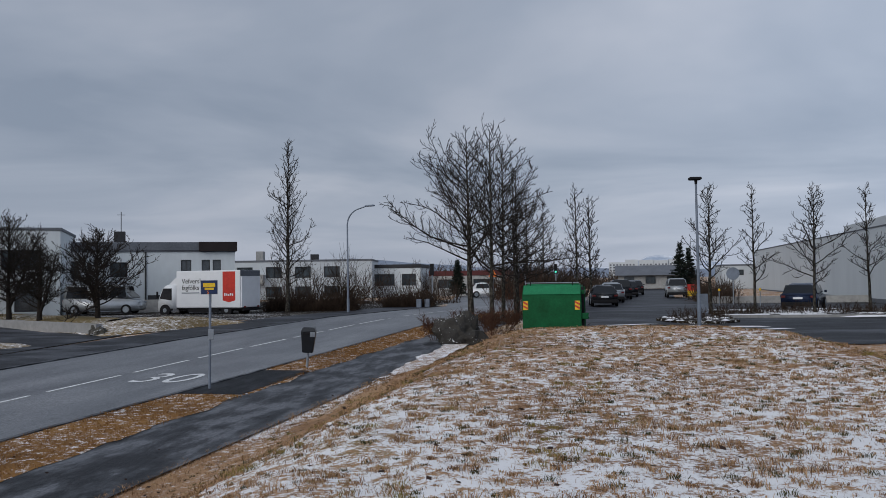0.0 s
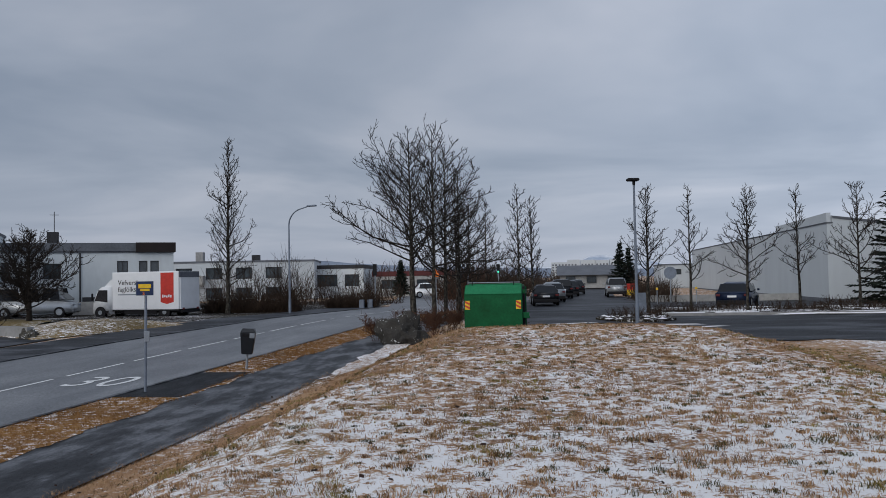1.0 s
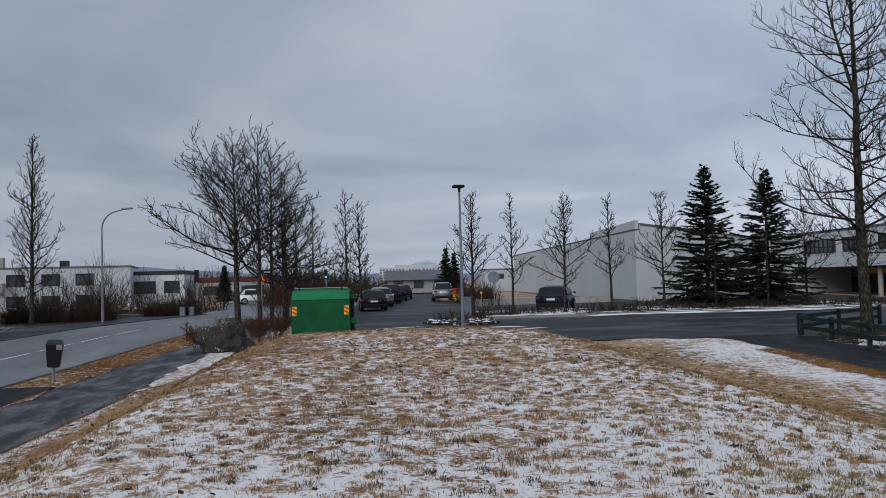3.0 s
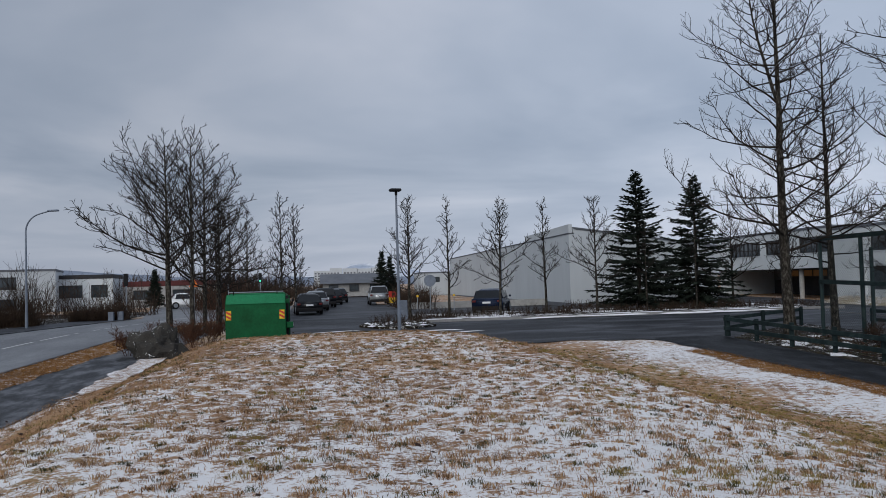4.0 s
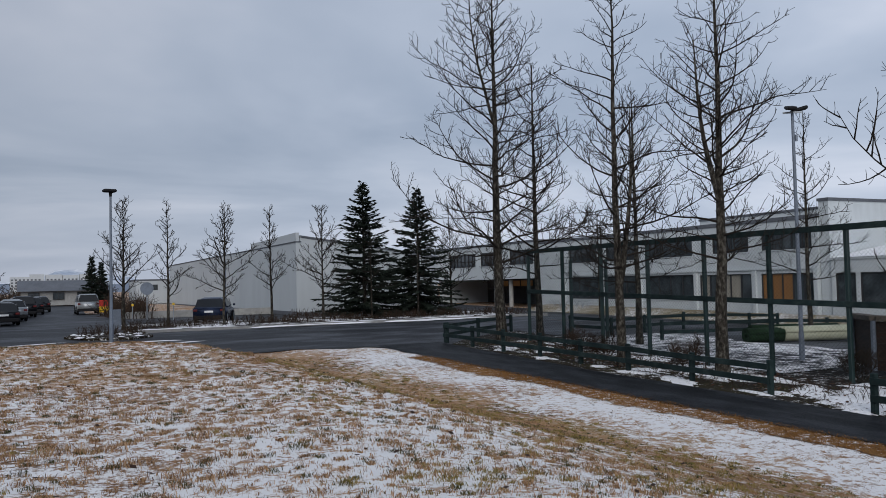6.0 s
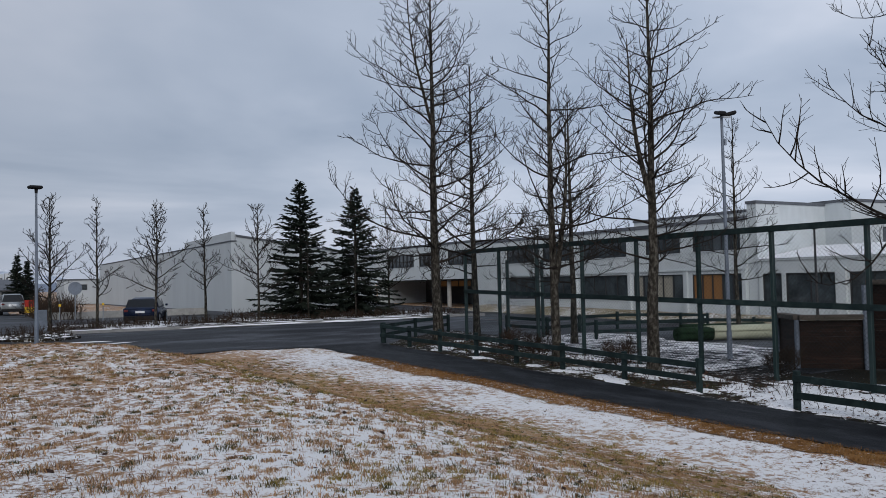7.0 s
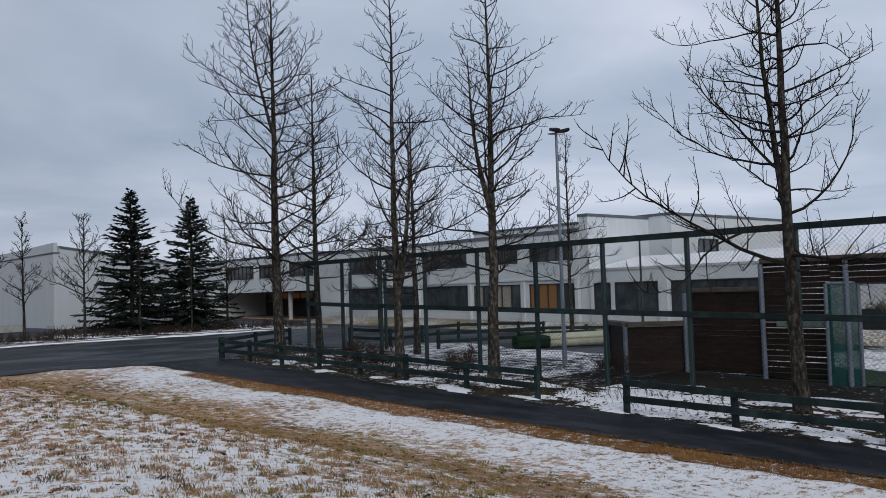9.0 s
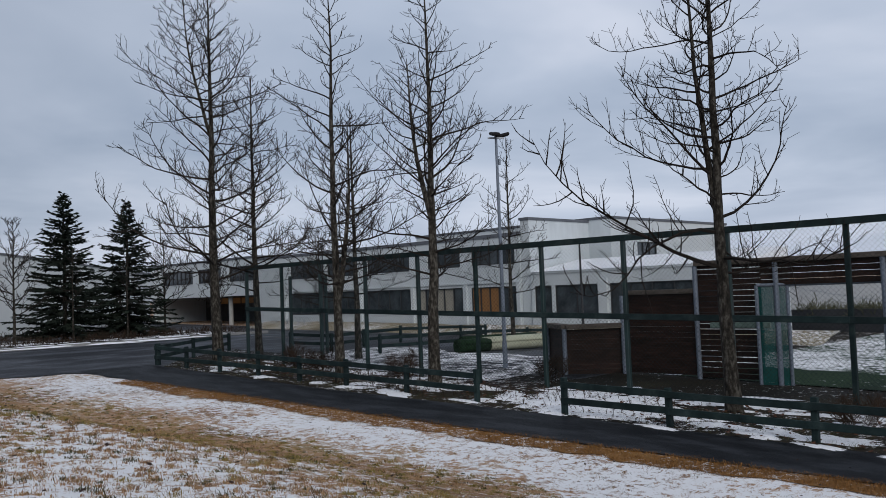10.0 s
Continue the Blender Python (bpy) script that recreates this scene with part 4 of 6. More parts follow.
def court_fence():
    """The tall chain-link fence of the ball court."""
    top = 4.36
    stops = [(18.1, 28.6), (18.15, 26.3), (18.2, 24.0), (18.25, 21.6), (18.3, 19.1), (18.35, 16.7), (18.55, 14.4), (18.75, 11.9), (19.0, 9.2), (19.25, 6.6), (19.5, 4.0), (19.75, 1.4), (20.0, -1.2), (20.2, -3.8)]
    root = thing("court_fence", pose(18.1, 28.6, base(28.6)), "tall dark green chain-link ball court fence", "fence")
    ox, oy, oz = 18.1, 28.6, base(28.6)
    for i, (x, y) in enumerate(stops):
        bm = bmesh.new()
        box(bm, x - ox - 0.055, x - ox + 0.055, y - oy - 0.055, y - oy + 0.055, base(y) - oz - 0.15, top - oz + 0.05, 0.012)
        part("post", bm, M_GREENWOOD if i % 4 == 1 else M_RUSTPOST if i == 9 else M_GREENSTEEL, root)
    for (xa, ya), (xb, yb) in zip(stops[:-1], stops[1:]):
        for h, s in ((top - 0.02, 0.08), (2.02, 0.075)):
            a = Vector((xa - ox - 0.08, ya - oy, (h if h > 4 else h + base(ya)) - oz))
            b = Vector((xb - ox - 0.08, yb - oy, (h if h > 4 else h + base(yb)) - oz))
            d = b - a
            bm = bmesh.new()
            box(bm, -0.03, 0.03, -s, s, -d.length / 2, d.length / 2, 0.008, Matrix.Translation((a + b) / 2) @ d.to_track_quat("Z", "X").to_matrix().to_4x4() @ Matrix.Rotation(math.pi / 2, 4, "Z"))
            part("rail", bm, M_GREENWOOD, root)
    # chain-link: two families of slanting wires
    vs, fs = [], []
    gap, r = 0.115, 0.0036
    for (xa, ya), (xb, yb) in zip(stops[:-1], stops[1:]):
        length = math.hypot(xb - xa, yb - ya)
        z0, z1 = base(yb) + 0.05, top - 0.06
        h = z1 - z0
        for sgn in (1, -1):
            k = -int(h / gap) - 1
            while k * gap < length:
                s0, s1 = k * gap, k * gap + h
                t0, t1 = max(0.0, -s0 / h), min(1.0, (length - s0) / h)
                if t1 > t0:
                    pts = []
                    for t in (t0, t1):
                        s = (s0 + t * h) / length
                        s = s if sgn > 0 else 1 - s
                        pts.append(Vector((xa + (xb - xa) * s - ox, ya + (yb - ya) * s - oy, z0 + t * h - oz)))
                    tube(vs, fs, pts, [r, r], 3)
                k += 1
    mesh_object("chain_link", vs, fs, M_WIRE, root, "green wire chain-link mesh")
    # return of the fence towards the yard
    other = [(18.1, 28.6), (20.0, 28.4), (21.4, 27.9)]
    for x, y in other[1:]:
        boxpart("post", x - ox - 0.05, x - ox + 0.05, y - oy - 0.05, y - oy + 0.05, base(y) - oz - 0.1, 4.0 - oz, M_GREENSTEEL, root)


court_fence()


def board_screen():
    """The dark brown timber end wall of the ball court."""
    x0, y0 = 22.6, 16.9
    z0 = base(12)
    root = thing("board_screen", pose(x0, y0, z0), "dark brown horizontal board screen of a ball court with steel posts", "screen")

    def planks(xa, ya, xb, yb, zlo, zhi, seed, gap=0.003):
        rng = random.Random(seed)
        length = math.hypot(xb - xa, yb - ya)
        a = math.atan2(yb - ya, xb - xa)
        z = zlo
        while z < zhi - 0.05:
            h = 0.155
            bm = bmesh.new()
            box(bm, 0, length, -0.02, 0.02, 0, h - gap * rng.uniform(0.3, 1.4), 0.001)
            ob = part("board", bm, M_BOARD, root)
            ob.matrix_local = Matrix.Translation((xa - x0, ya - y0, z - z0 + 0.0)) @ Matrix.Rotation(a, 4, "Z")
            z += h

    planks(22.5, 17.3, 21.35, 15.75, 0.42, 1.84, 1)
    planks(21.35, 15.75, 22.6, 14.4, 0.42, 1.84, 2)
    planks(22.6, 14.4, 22.6, 11.95, 0.45, 2.86, 4)
    planks(22.6, 11.95, 22.6, 10.05, 0.40, 3.62, 5, 0.018)
    planks(22.6, 10.05, 22.6, 1.0, 2.98, 3.62, 6, 0.008)
    # caps
    for xa, ya, xb, yb, z, w in ((22.5, 17.3, 21.35, 15.75, 1.92, 0.16), (21.35, 15.75, 22.6, 14.4, 1.92, 0.16), (22.6, 14.4, 22.6, 11.95, 2.9, 0.10), (22.6, 11.95, 22.6, 1.0, 3.68, 0.16)):
        length = math.hypot(xb - xa, yb - ya)
        bm = bmesh.new()
        box(bm, 0, length, -w, w, -0.09, 0.05, 0.01)
        ob = part("cap_board", bm, M_CAP, root, "weathered grey-brown cap board")
        ob.matrix_local = Matrix.Translation((xa - x0, ya - y0, z - z0)) @ Matrix.Rotation(math.atan2(yb - ya, xb - xa), 4, "Z")
    for x, y, zt in ((22.4, 17.3, 1.83), (21.25, 15.75, 1.83), (22.45, 14.4, 2.8), (22.52, 11.95, 3.6), (22.52, 9.6, 3.6), (22.52, 6.9, 3.6), (22.52, 3.2, 3.6)):
        rodpart("post", (x - x0, y - y0, 0.2 - z0), (x - x0, y - y0, zt - z0), 0.07, M_GREYPAINT, root, seg=12)


board_screen()
tagged(boxpart("plank", 22.36, 22.42, 9.75, 11.48, 1.83, 1.98, M_PLANK, None, bevel=0.01), "pale grey-green plank fixed across the board screen", "plank")


def goal_net():
    x, y = 22.3, 9.6
    root = thing("goal_frame", pose(x, y, base(y) - 0.02), "blue-grey steel goal frame with a dark green net", "goal")
    for dx, dy in ((0.0, 0.45), (0.35, -0.25)):
        rodpart("post", (dx, dy, 0), (dx, dy, 2.75), 0.05, M_GREYPAINT, root)
    rodpart("side_bar", (0.0, 0.45, 2.75), (0.35, -0.25, 2.75), 0.045, M_GREYPAINT, root)
    rodpart("crossbar", (0.35, -0.25, 2.75), (0.35, -5.4, 2.75), 0.05, M_GREYPAINT, root)
    rodpart("post", (0.35, -5.4, 0), (0.35, -5.4, 2.80), 0.05, M_GREYPAINT, root)
    vs, fs = [], []
    for i in range(70):
        s = i / 69
        a = Vector((0.35 * s, 0.45 - 0.7 * s, 0.05))
        tube(vs, fs, [a, a + Vector((0.03, 0, 2.68))], [0.0048, 0.0048], 3)
    for i in range(190):
        z = 0.05 + 2.68 * i / 189
        tube(vs, fs, [Vector((0, 0.45, z)), Vector((0.19, 0.1, z - 0.03)), Vector((0.35, -0.25, z))], [0.0048] * 3, 3)
    mesh_object("net", vs, fs, plain("green_net_cord", (0.008, 0.075, 0.072), 0.8, scale=4), root)
    # loose rope sagging from the frame
    pts = [Vector((0.35, -0.25 - 0.28 * i, 2.7 - 0.62 * math.sin(math.pi * min(1, i / 16) * 0.5) + 0.02 * (i % 2))) for i in range(22)]
    vs, fs = [], []
    tube(vs, fs, pts, [0.012] * len(pts), 5)
    mesh_object("rope", vs, fs, M_GALV, root, "pale sagging rope")


goal_net()
sheet("court_edge", lambda y: 22.75, lambda y: 26.2 + 0.5 * noise.noise((1, y * 0.5, 0)) + 0.3 * noise.noise((6, y * 2, 0)), list(np.arange(-6, 13, 0.25)), 0.068, snow_ground("wet_turf", [(0.4, (0.008, 0.022, 0.010)), (0.6, (0.018, 0.042, 0.016))], 0.64, 0.68, scale=1.2), "wet dark green turf swept free of snow", cols=6)
sheet("court_turf", lambda y: 22.8, lambda y: 45.9, list(np.arange(-14, 15, 1.0)), 0.06, snow_ground("turf_with_snow", [(0.4, (0.010, 0.03, 0.012)), (0.6, (0.02, 0.05, 0.018))], 0.47, 0.52, scale=1.2), "dark green artificial turf under thin snow", cols=14)
tagged(boxpart("board_wall", 46.0, 46.1, -14, 19.5, 0.05, 1.42, M_FRAME, None), "dark boards at the far side of the court", "fence")
brush("far_hedge", 46.4, 48.2, 12.5, 18.6, 1.75, 1100, 140, "clipped grey-green hedge behind the court", plain("grey_green_hedge", (0.085, 0.088, 0.055), 0.9, scale=2, spread=0.3), 0.019)


def turf_rolls():
    for i, (x, y, l, r, turn) in enumerate(((25.6, 24.3, 3.6, 0.31, -20), (24.6, 23.6, 1.5, 0.29, -16), (25.9, 23.3, 3.2, 0.31, -22))):
        bm = bmesh.new()
        n, turns = 90, 4.5
        rows = []
        for k in range(n):
            a = math.tau * turns * k / n
            q = r * (0.25 + 0.75 * k / n) * (1 - 0.12 * math.cos(2 * a))
            p = (q * math.cos(a) * 1.12, q * math.sin(a) * 0.9)
            rows.append((bm.verts.new((0, p[0], r + p[1] * 0.92 - 0.06)), bm.verts.new((l, p[0], r + p[1] * 0.92 - 0.06))))
        for a, b in zip(rows[:-1], rows[1:]):
            bm.faces.new((a[0], a[1], b[1], b[0]))
        ob = part("turf_roll", bm, M_TURFGREEN if i < 2 else M_TURF, None, smooth=True)
        ob.matrix_world = pose(x, y, base(y, x) + 0.05, 0, 0, turn)
        tagged(ob, "rolled-up strip of old artificial turf with a pale backing", "turf roll", "rolls of turf")
        sol = ob.modifiers.new("thick", "SOLIDIFY")
        sol.thickness = 0.03


turf_rolls()


def lamp_post(x, y, height, kind, label, turn=0.0, mat=None):
    root = thing("street_lamp", pose(x, y, base(y, x), 0, 0, turn), label, "street lamp")
    mat = mat or M_GREYPAINT
    bm = bmesh.new()
    rod(bm, (0, 0, -0.05), (0, 0, 0.9), 0.085, 0.085, 12)
    rod(bm, (0, 0, 0.9), (0, 0, height), 0.07, 0.045, 12)
    part("pole", bm, mat, root, smooth=False)
    if kind == "arm":
        vs, fs = [], []
        pts = [Vector((0.0, 0, height - 0.05))]
        for i in range(1, 9):
            a = i / 8 * 1.35
            pts.append(Vector((1.15 * (1 - math.cos(a)), 0, height - 0.05 + 1.0 * math.sin(a))))
        pts.append(pts[-1] + Vector((0.6, 0, 0.13)))
        tube(vs, fs, pts, [0.045] * 5 + [0.038] * 5, 8)
        mesh_object("arm", vs, fs, mat, root, smooth=True)
        bm = bmesh.new()
        box(bm, pts[-1].x - 0.05, pts[-1].x + 0.6, -0.12, 0.12, pts[-1].z - 0.03, pts[-1].z + 0.07, 0.03, None)
        part("lantern", bm, M_GREYPAINT, root)
    elif kind == "top":
        bm = bmesh.new()
        box(bm, -0.30, 0.22, -0.19, 0.19, height - 0.02, height + 0.11, 0.04)
        rod(bm, (0, 0, height - 0.2), (0, 0, height), 0.055, 0.07, 10)
        part("lantern", bm, M_BLACK, root)
    elif kind == "twin":
        for s in (-1, 1):
            bm = bmesh.new()
            box(bm, -0.16, 0.34, -0.14, 0.14, -0.05, 0.06, 0.03, pose(0.12 * s + 0.05, 0.20 * s, height + 0.10, 0, -14, 90 * (s < 0)))
            part("lantern", bm, M_BLACK, root)
        boxpart("bracket", -0.28, 0.28, -0.03, 0.03, height - 0.02, height + 0.03, M_GALV, root)
        boxpart("fuse_box", 0.06, 0.12, -0.05, 0.05, height - 0.9, height - 0.7, M_GREYPAINT, root)
    elif kind == "side":
        boxpart("lantern", -0.62, 0.06, -0.10, 0.10, height - 0.04, height + 0.05, M_BLACK, root, bevel=0.02)
    return root


lamp_post(3.3, 37.8, 6.35, "top", "slim grey lamp post with a flat black lantern", 12)
lamp_post(21.5, 18.4, 7.75, "twin", "tall blue-grey floodlight mast with twin lanterns in the court", -35)
lamp_post(-16.7, 50.2, 5.55, "arm", "grey street lamp with a curved arm beside the road", -20)
lamp_post(36.5, 48.0, 6.2, "side", "slim dark lamp post in the school yard", 40, M_FRAME)
lamp_post(36.0, 25.5, 5.0, "side", "slim dark lamp post in the school yard", 40, M_FRAME)
lamp_post(11.6, 54.6, 5.0, "side", "slim grey lamp post beside the white hall", 60)


def letters(text, size, mat, parent, m, label=""):
    cu = bpy.data.curves.new("lettering", "FONT")
    cu.body, cu.size, cu.extrude = text, size, 0.004
    tmp = new("lettering", cu)
    me = bpy.data.meshes.new_from_object(tmp.evaluated_get(bpy.context.evaluated_depsgraph_get()))
    bpy.data.objects.remove(tmp)
    me.materials.clear()
    me.materials.append(mat)
    ob = new("lettering", me)
    ob.parent = parent
    ob.matrix_local = m
    if label:
        ob["label"] = label
    return ob


def bus_sign():
    root = thing("bus_stop_sign", pose(-10.0, 19.2, base(19.2), 0, 0, 22), "bus stop sign with blue and yellow plate on a grey post", "sign")
    rodpart("post", (0, 0, -0.1), (0.03, 0, 2.72), 0.032, M_GREYPAINT, root)
    plate = boxpart("plate", -0.19, 0.20, -0.05, -0.032, 2.39, 2.72, M_BLUE, root, bevel=0.006)
    boxpart("bus_symbol", -0.14, 0.15, -0.056, -0.051, 2.56, 2.66, M_YELLOW, plate, "yellow bus silhouette")
    boxpart("bus_symbol", -0.10, 0.12, -0.056, -0.051, 2.49, 2.545, M_YELLOW, plate, "yellow bus silhouette")
    letters("S", 0.11, M_ORANGE, plate, pose(-0.045, -0.053, 2.395, 90))
    boxpart("frame", -0.20, 0.21, -0.031, -0.025, 2.38, 2.73, M_GALV, root)
    boxpart("timetable", -0.02, 0.11, -0.06, -0.03, 1.26, 1.52, M_GALV, root, "small pale timetable holder", bevel=0.006)


bus_sign()


def litter_bin():
    root = thing("litter_bin", pose(-9.0, 23.2, base(23.2), 3, 4, 15), "black plastic litter bin on a grey post", "litter bin")
    rodpart("post", (0, 0.02, -0.05), (0, 0.02, 0.62), 0.035, M_GALV, root)
    bm = bmesh.new()
    lo = [bm.verts.new(p) for p in ((-0.15, -0.15, 0.50), (0.15, -0.15, 0.50), (0.15, 0.13, 0.50), (-0.15, 0.13, 0.50))]
    hi = [bm.verts.new(p) for p in ((-0.21, -0.21, 1.13), (0.21, -0.21, 1.13), (0.21, 0.17, 1.13), (-0.21, 0.17, 1.13))]
    top = [bm.verts.new(p) for p in ((-0.16, -0.14, 1.24), (0.16, -0.14, 1.24), (0.16, 0.14, 1.24), (-0.16, 0.14, 1.24))]
    for a, b in ((lo, hi), (hi, top)):
        for i in range(4):
            bm.faces.new((a[i], a[(i + 1) % 4], b[(i + 1) % 4], b[i]))
    bm.faces.new(top)
    bm.faces.new(lo[::-1])
    bmesh.ops.bevel(bm, geom=list(bm.edges), offset=0.015, segments=2, affect="EDGES")
    part("body", bm, plain("black_bin_plastic", (0.012, 0.014, 0.018), 0.35, scale=4), root)
    boxpart("slot", -0.14, 0.14, -0.222, -0.19, 1.03, 1.11, M_BLACK, root)
    boxpart("ash_plate", 0.06, 0.20, -0.225, -0.205, 0.98, 1.12, M_GALV, root, "small steel plate")


litter_bin()


def container():
    root = thing("waste_container", pose(-3.9, 33.9, base(33.9), 0, 0, 0), "green steel waste container with a sloped lid and hazard stripes", "container")
    w, d = 2.35, 2.1
    bm = bmesh.new()
    prof = [(0, 0.05), (0, 1.62), (0.42, 1.98), (d, 1.98), (d, 0.05)]
    a = [bm.verts.new((0, y, z)) for y, z in prof]
    b = [bm.verts.new((w, y, z)) for y, z in prof]
    bm.faces.new(a)
    bm.faces.new(b[::-1])
    for i in range(5):
        j = (i + 1) % 5
        bm.faces.new((a[j], a[i], b[i], b[j]))
    bmesh.ops.recalc_face_normals(bm, faces=list(bm.faces))
    bmesh.ops.bevel(bm, geom=list(bm.edges), offset=0.02, segments=2, affect="EDGES")
    part("body", bm, M_CONTAINER, root)
    bm = bmesh.new()
    box(bm, 0.03, w - 0.03, -0.012, 0.012, 0, 0.555, 0.005, pose(0, -0.006, 1.62) @ Matrix.Rotation(-math.atan2(0.42, 0.36), 4, "X"))
    part("lid", bm, M_CONTTOP, root, "paler green sloped hatch")
    boxpart("roof_hatch", 0.15, w - 0.1, 0.5, d - 0.1, 1.985, 2.03, M_CONTTOP, root, bevel=0.01)
    for x in (0.30, w - 0.35):
        rodpart("hinge", (x, 0.40, 1.90), (x, 0.40, 2.12), 0.02, M_BLACK, root)
    rodpart("grab_rail", (0.1, 0.5, 2.08), (w - 0.1, 0.5, 2.08), 0.02, M_GALV, root)
    for x in (0.03, w - 0.25):
        panel = boxpart("hazard_panel", x, x + 0.2, -0.012, -0.004, 1.0, 1.36, M_YELLOW, root, "yellow and red hazard stripes")
        for k in range(2):
            bm = bmesh.new()
            z = 1.12 + 0.16 * k
            bm.faces.new([bm.verts.new(p) for p in ((x, -0.014, z), (x + 0.2, -0.014, z - 0.11), (x + 0.2, -0.014, z - 0.02), (x, -0.014, z + 0.08))])
            part("stripe", bm, M_STRIPE, panel)
    # side frame and arms
    boxpart("side_frame", w, w + 0.10, 0.25, 0.37, 0.2, 1.9, M_BLACK, root)
    boxpart("side_frame", w, w + 0.10, 1.5, 1.62, 0.2, 1.9, M_CONTAINER, root)
    boxpart("side_frame", w, w + 0.12, 0.2, 1.7, 1.62, 1.78, M_CONTAINER, root)
    boxpart("lifting_pocket", w, w + 0.28, 0.1, 0.5, 0.62, 0.86, M_CONTAINER, root, bevel=0.02)
    boxpart("label_plate", w + 0.281, w + 0.285, 0.18, 0.42, 0.68, 0.82, M_WHITEPAINT, root)
    for x in (0.2, w - 0.35):
        boxpart("skid", x, x + 0.15, 0.05, d, -0.03, 0.06, M_BLACK, root)


container()


def round_sign(x, y, h, r, face, label):
    root = thing("road_sign", pose(x, y, base(y), 0, 0, -5), label, "sign")
    rodpart("post", (0, 0, -0.1), (0, 0, h), 0.035, M_GALV, root)
    bm = bmesh.new()
    bmesh.ops.create_cone(bm, cap_ends=True, segments=28, radius1=r, radius2=r, depth=0.02, matrix=Matrix.Translation((0, -0.05, h - r)) @ Matrix.Rotation(math.pi / 2, 4, "X"))
    part("plate", bm, face, root)


round_sign(7.3, 58.4, 2.5, 0.42, M_GREYPAINT, "round road sign seen from its grey back")


def warning_signs():
    root = thing("warning_sign", pose(-9.9, 66.0, base(66), 0, 0, 0), "yellow triangular warning sign on a post", "sign")
    rodpart("post", (0, 0, -0.1), (0, 0, 3.0), 0.04, M_GALV, root)
    bm = bmesh.new()
    f = [bm.verts.new(p) for p in ((-0.36, -0.05, 2.1), (0.36, -0.05, 2.1), (0, -0.05, 2.75))]
    g = [bm.verts.new(p) for p in ((-0.36, -0.03, 2.1), (0.36, -0.03, 2.1), (0, -0.03, 2.75))]
    bm.faces.new(f)
    bm.faces.new(g[::-1])
    for i in range(3):
        bm.faces.new((f[i], g[i], g[(i + 1) % 3], f[(i + 1) % 3]))
    part("plate", bm, M_ORANGE, root)
    for x, y in ((-13.6, 60.5), (-8.0, 72.0), (-5.6, 75.0)):
        root = thing("traffic_signal", pose(x, y, base(y)), "traffic signal seen from far off on a grey post", "traffic light", "traffic signals")
        rodpart("post", (0, 0, -0.1), (0, 0, 3.0), 0.05, M_GALV, root)
        boxpart("head", -0.14, 0.14, -0.16, 0.0, 2.3, 3.15, M_BLACK, root, bevel=0.02)
    bm = bmesh.new()
    bmesh.ops.create_uvsphere(bm, u_segments=10, v_segments=6, radius=0.09, matrix=Matrix.Translation((0, -0.17, 2.45)))
    part("green_lamp", bm, glow("green_signal", (0.1, 0.9, 0.55), 0.8), root)


warning_signs()


def street_barrier():
    root = thing("street_barrier", pose(5.3, 70.0, base(70)), "red and yellow striped plastic street barrier", "barrier")
    boxpart("panel", -0.05, 0.75, -0.04, 0.04, 0.75, 1.25, M_RED, root)
    boxpart("panel", -0.05, 0.75, -0.045, 0.045, 0.3, 0.75, M_YELLOW, root)
    for x in (0.0, 0.65):
        boxpart("leg", x, x + 0.06, -0.2, 0.2, 0, 0.3, M_BLACK, root)


street_barrier()
for cx, cy in ((-14.1, 57.5), (-13.6, 57.9)):
    tagged(boxpart("utility_cabinet", cx, cx + 0.34, cy, cy + 0.3, base(cy) - 0.05, base(cy) + 0.62, M_GREYPAINT, None, bevel=0.02), "grey steel utility cabinet beside the road", "cabinet", "utility cabinets")
tagged(boxpart("utility_cabinet", 3.95, 4.5, 46.2, 46.5, base(46) - 0.05, base(46) + 1.05, M_GREYPAINT, None, bevel=0.02), "blue-grey utility cabinet at a street corner", "cabinet", "utility cabinets")


def marker_post(x, y):
    root = thing("marker_post", pose(x, y, base(y)), "short post with a yellow plate beside the access road", "post", "marker posts")
    rodpart("post", (0, 0, -0.1), (0, 0, 1.15), 0.03, M_GALV, root)
    boxpart("plate", -0.07, 0.07, -0.05, -0.031, 0.98, 1.12, M_YELLOW, root, bevel=0.005)


marker_post(6.2, 56.6)
marker_post(8.7, 56.6)
boulder(-23.0, 33.6, 0.4, 0.35, 0.35, 8)


# ---- vehicles ----
def wheel(parent, x, y, r, w=0.2):
    bm = bmesh.new()
    bmesh.ops.create_cone(bm, cap_ends=True, segments=20, radius1=r, radius2=r, depth=w, matrix=Matrix.Translation((x, y, r)) @ Matrix.Rotation(math.pi / 2, 4, "Y"))
    bmesh.ops.bevel(bm, geom=[e for e in bm.edges if len(e.link_faces) == 2 and any(len(f.verts) > 4 for f in e.link_faces)], offset=0.03, segments=2, affect="EDGES")
    wh = part("tyre", bm, M_BLACK, parent)
    bm = bmesh.new()
    bmesh.ops.create_cone(bm, cap_ends=True, segments=16, radius1=r * 0.62, radius2=r * 0.62, depth=w + 0.012, matrix=Matrix.Translation((x, y, r)) @ Matrix.Rotation(math.pi / 2, 4, "Y"))
    part("rim", bm, M_GALV, wh)


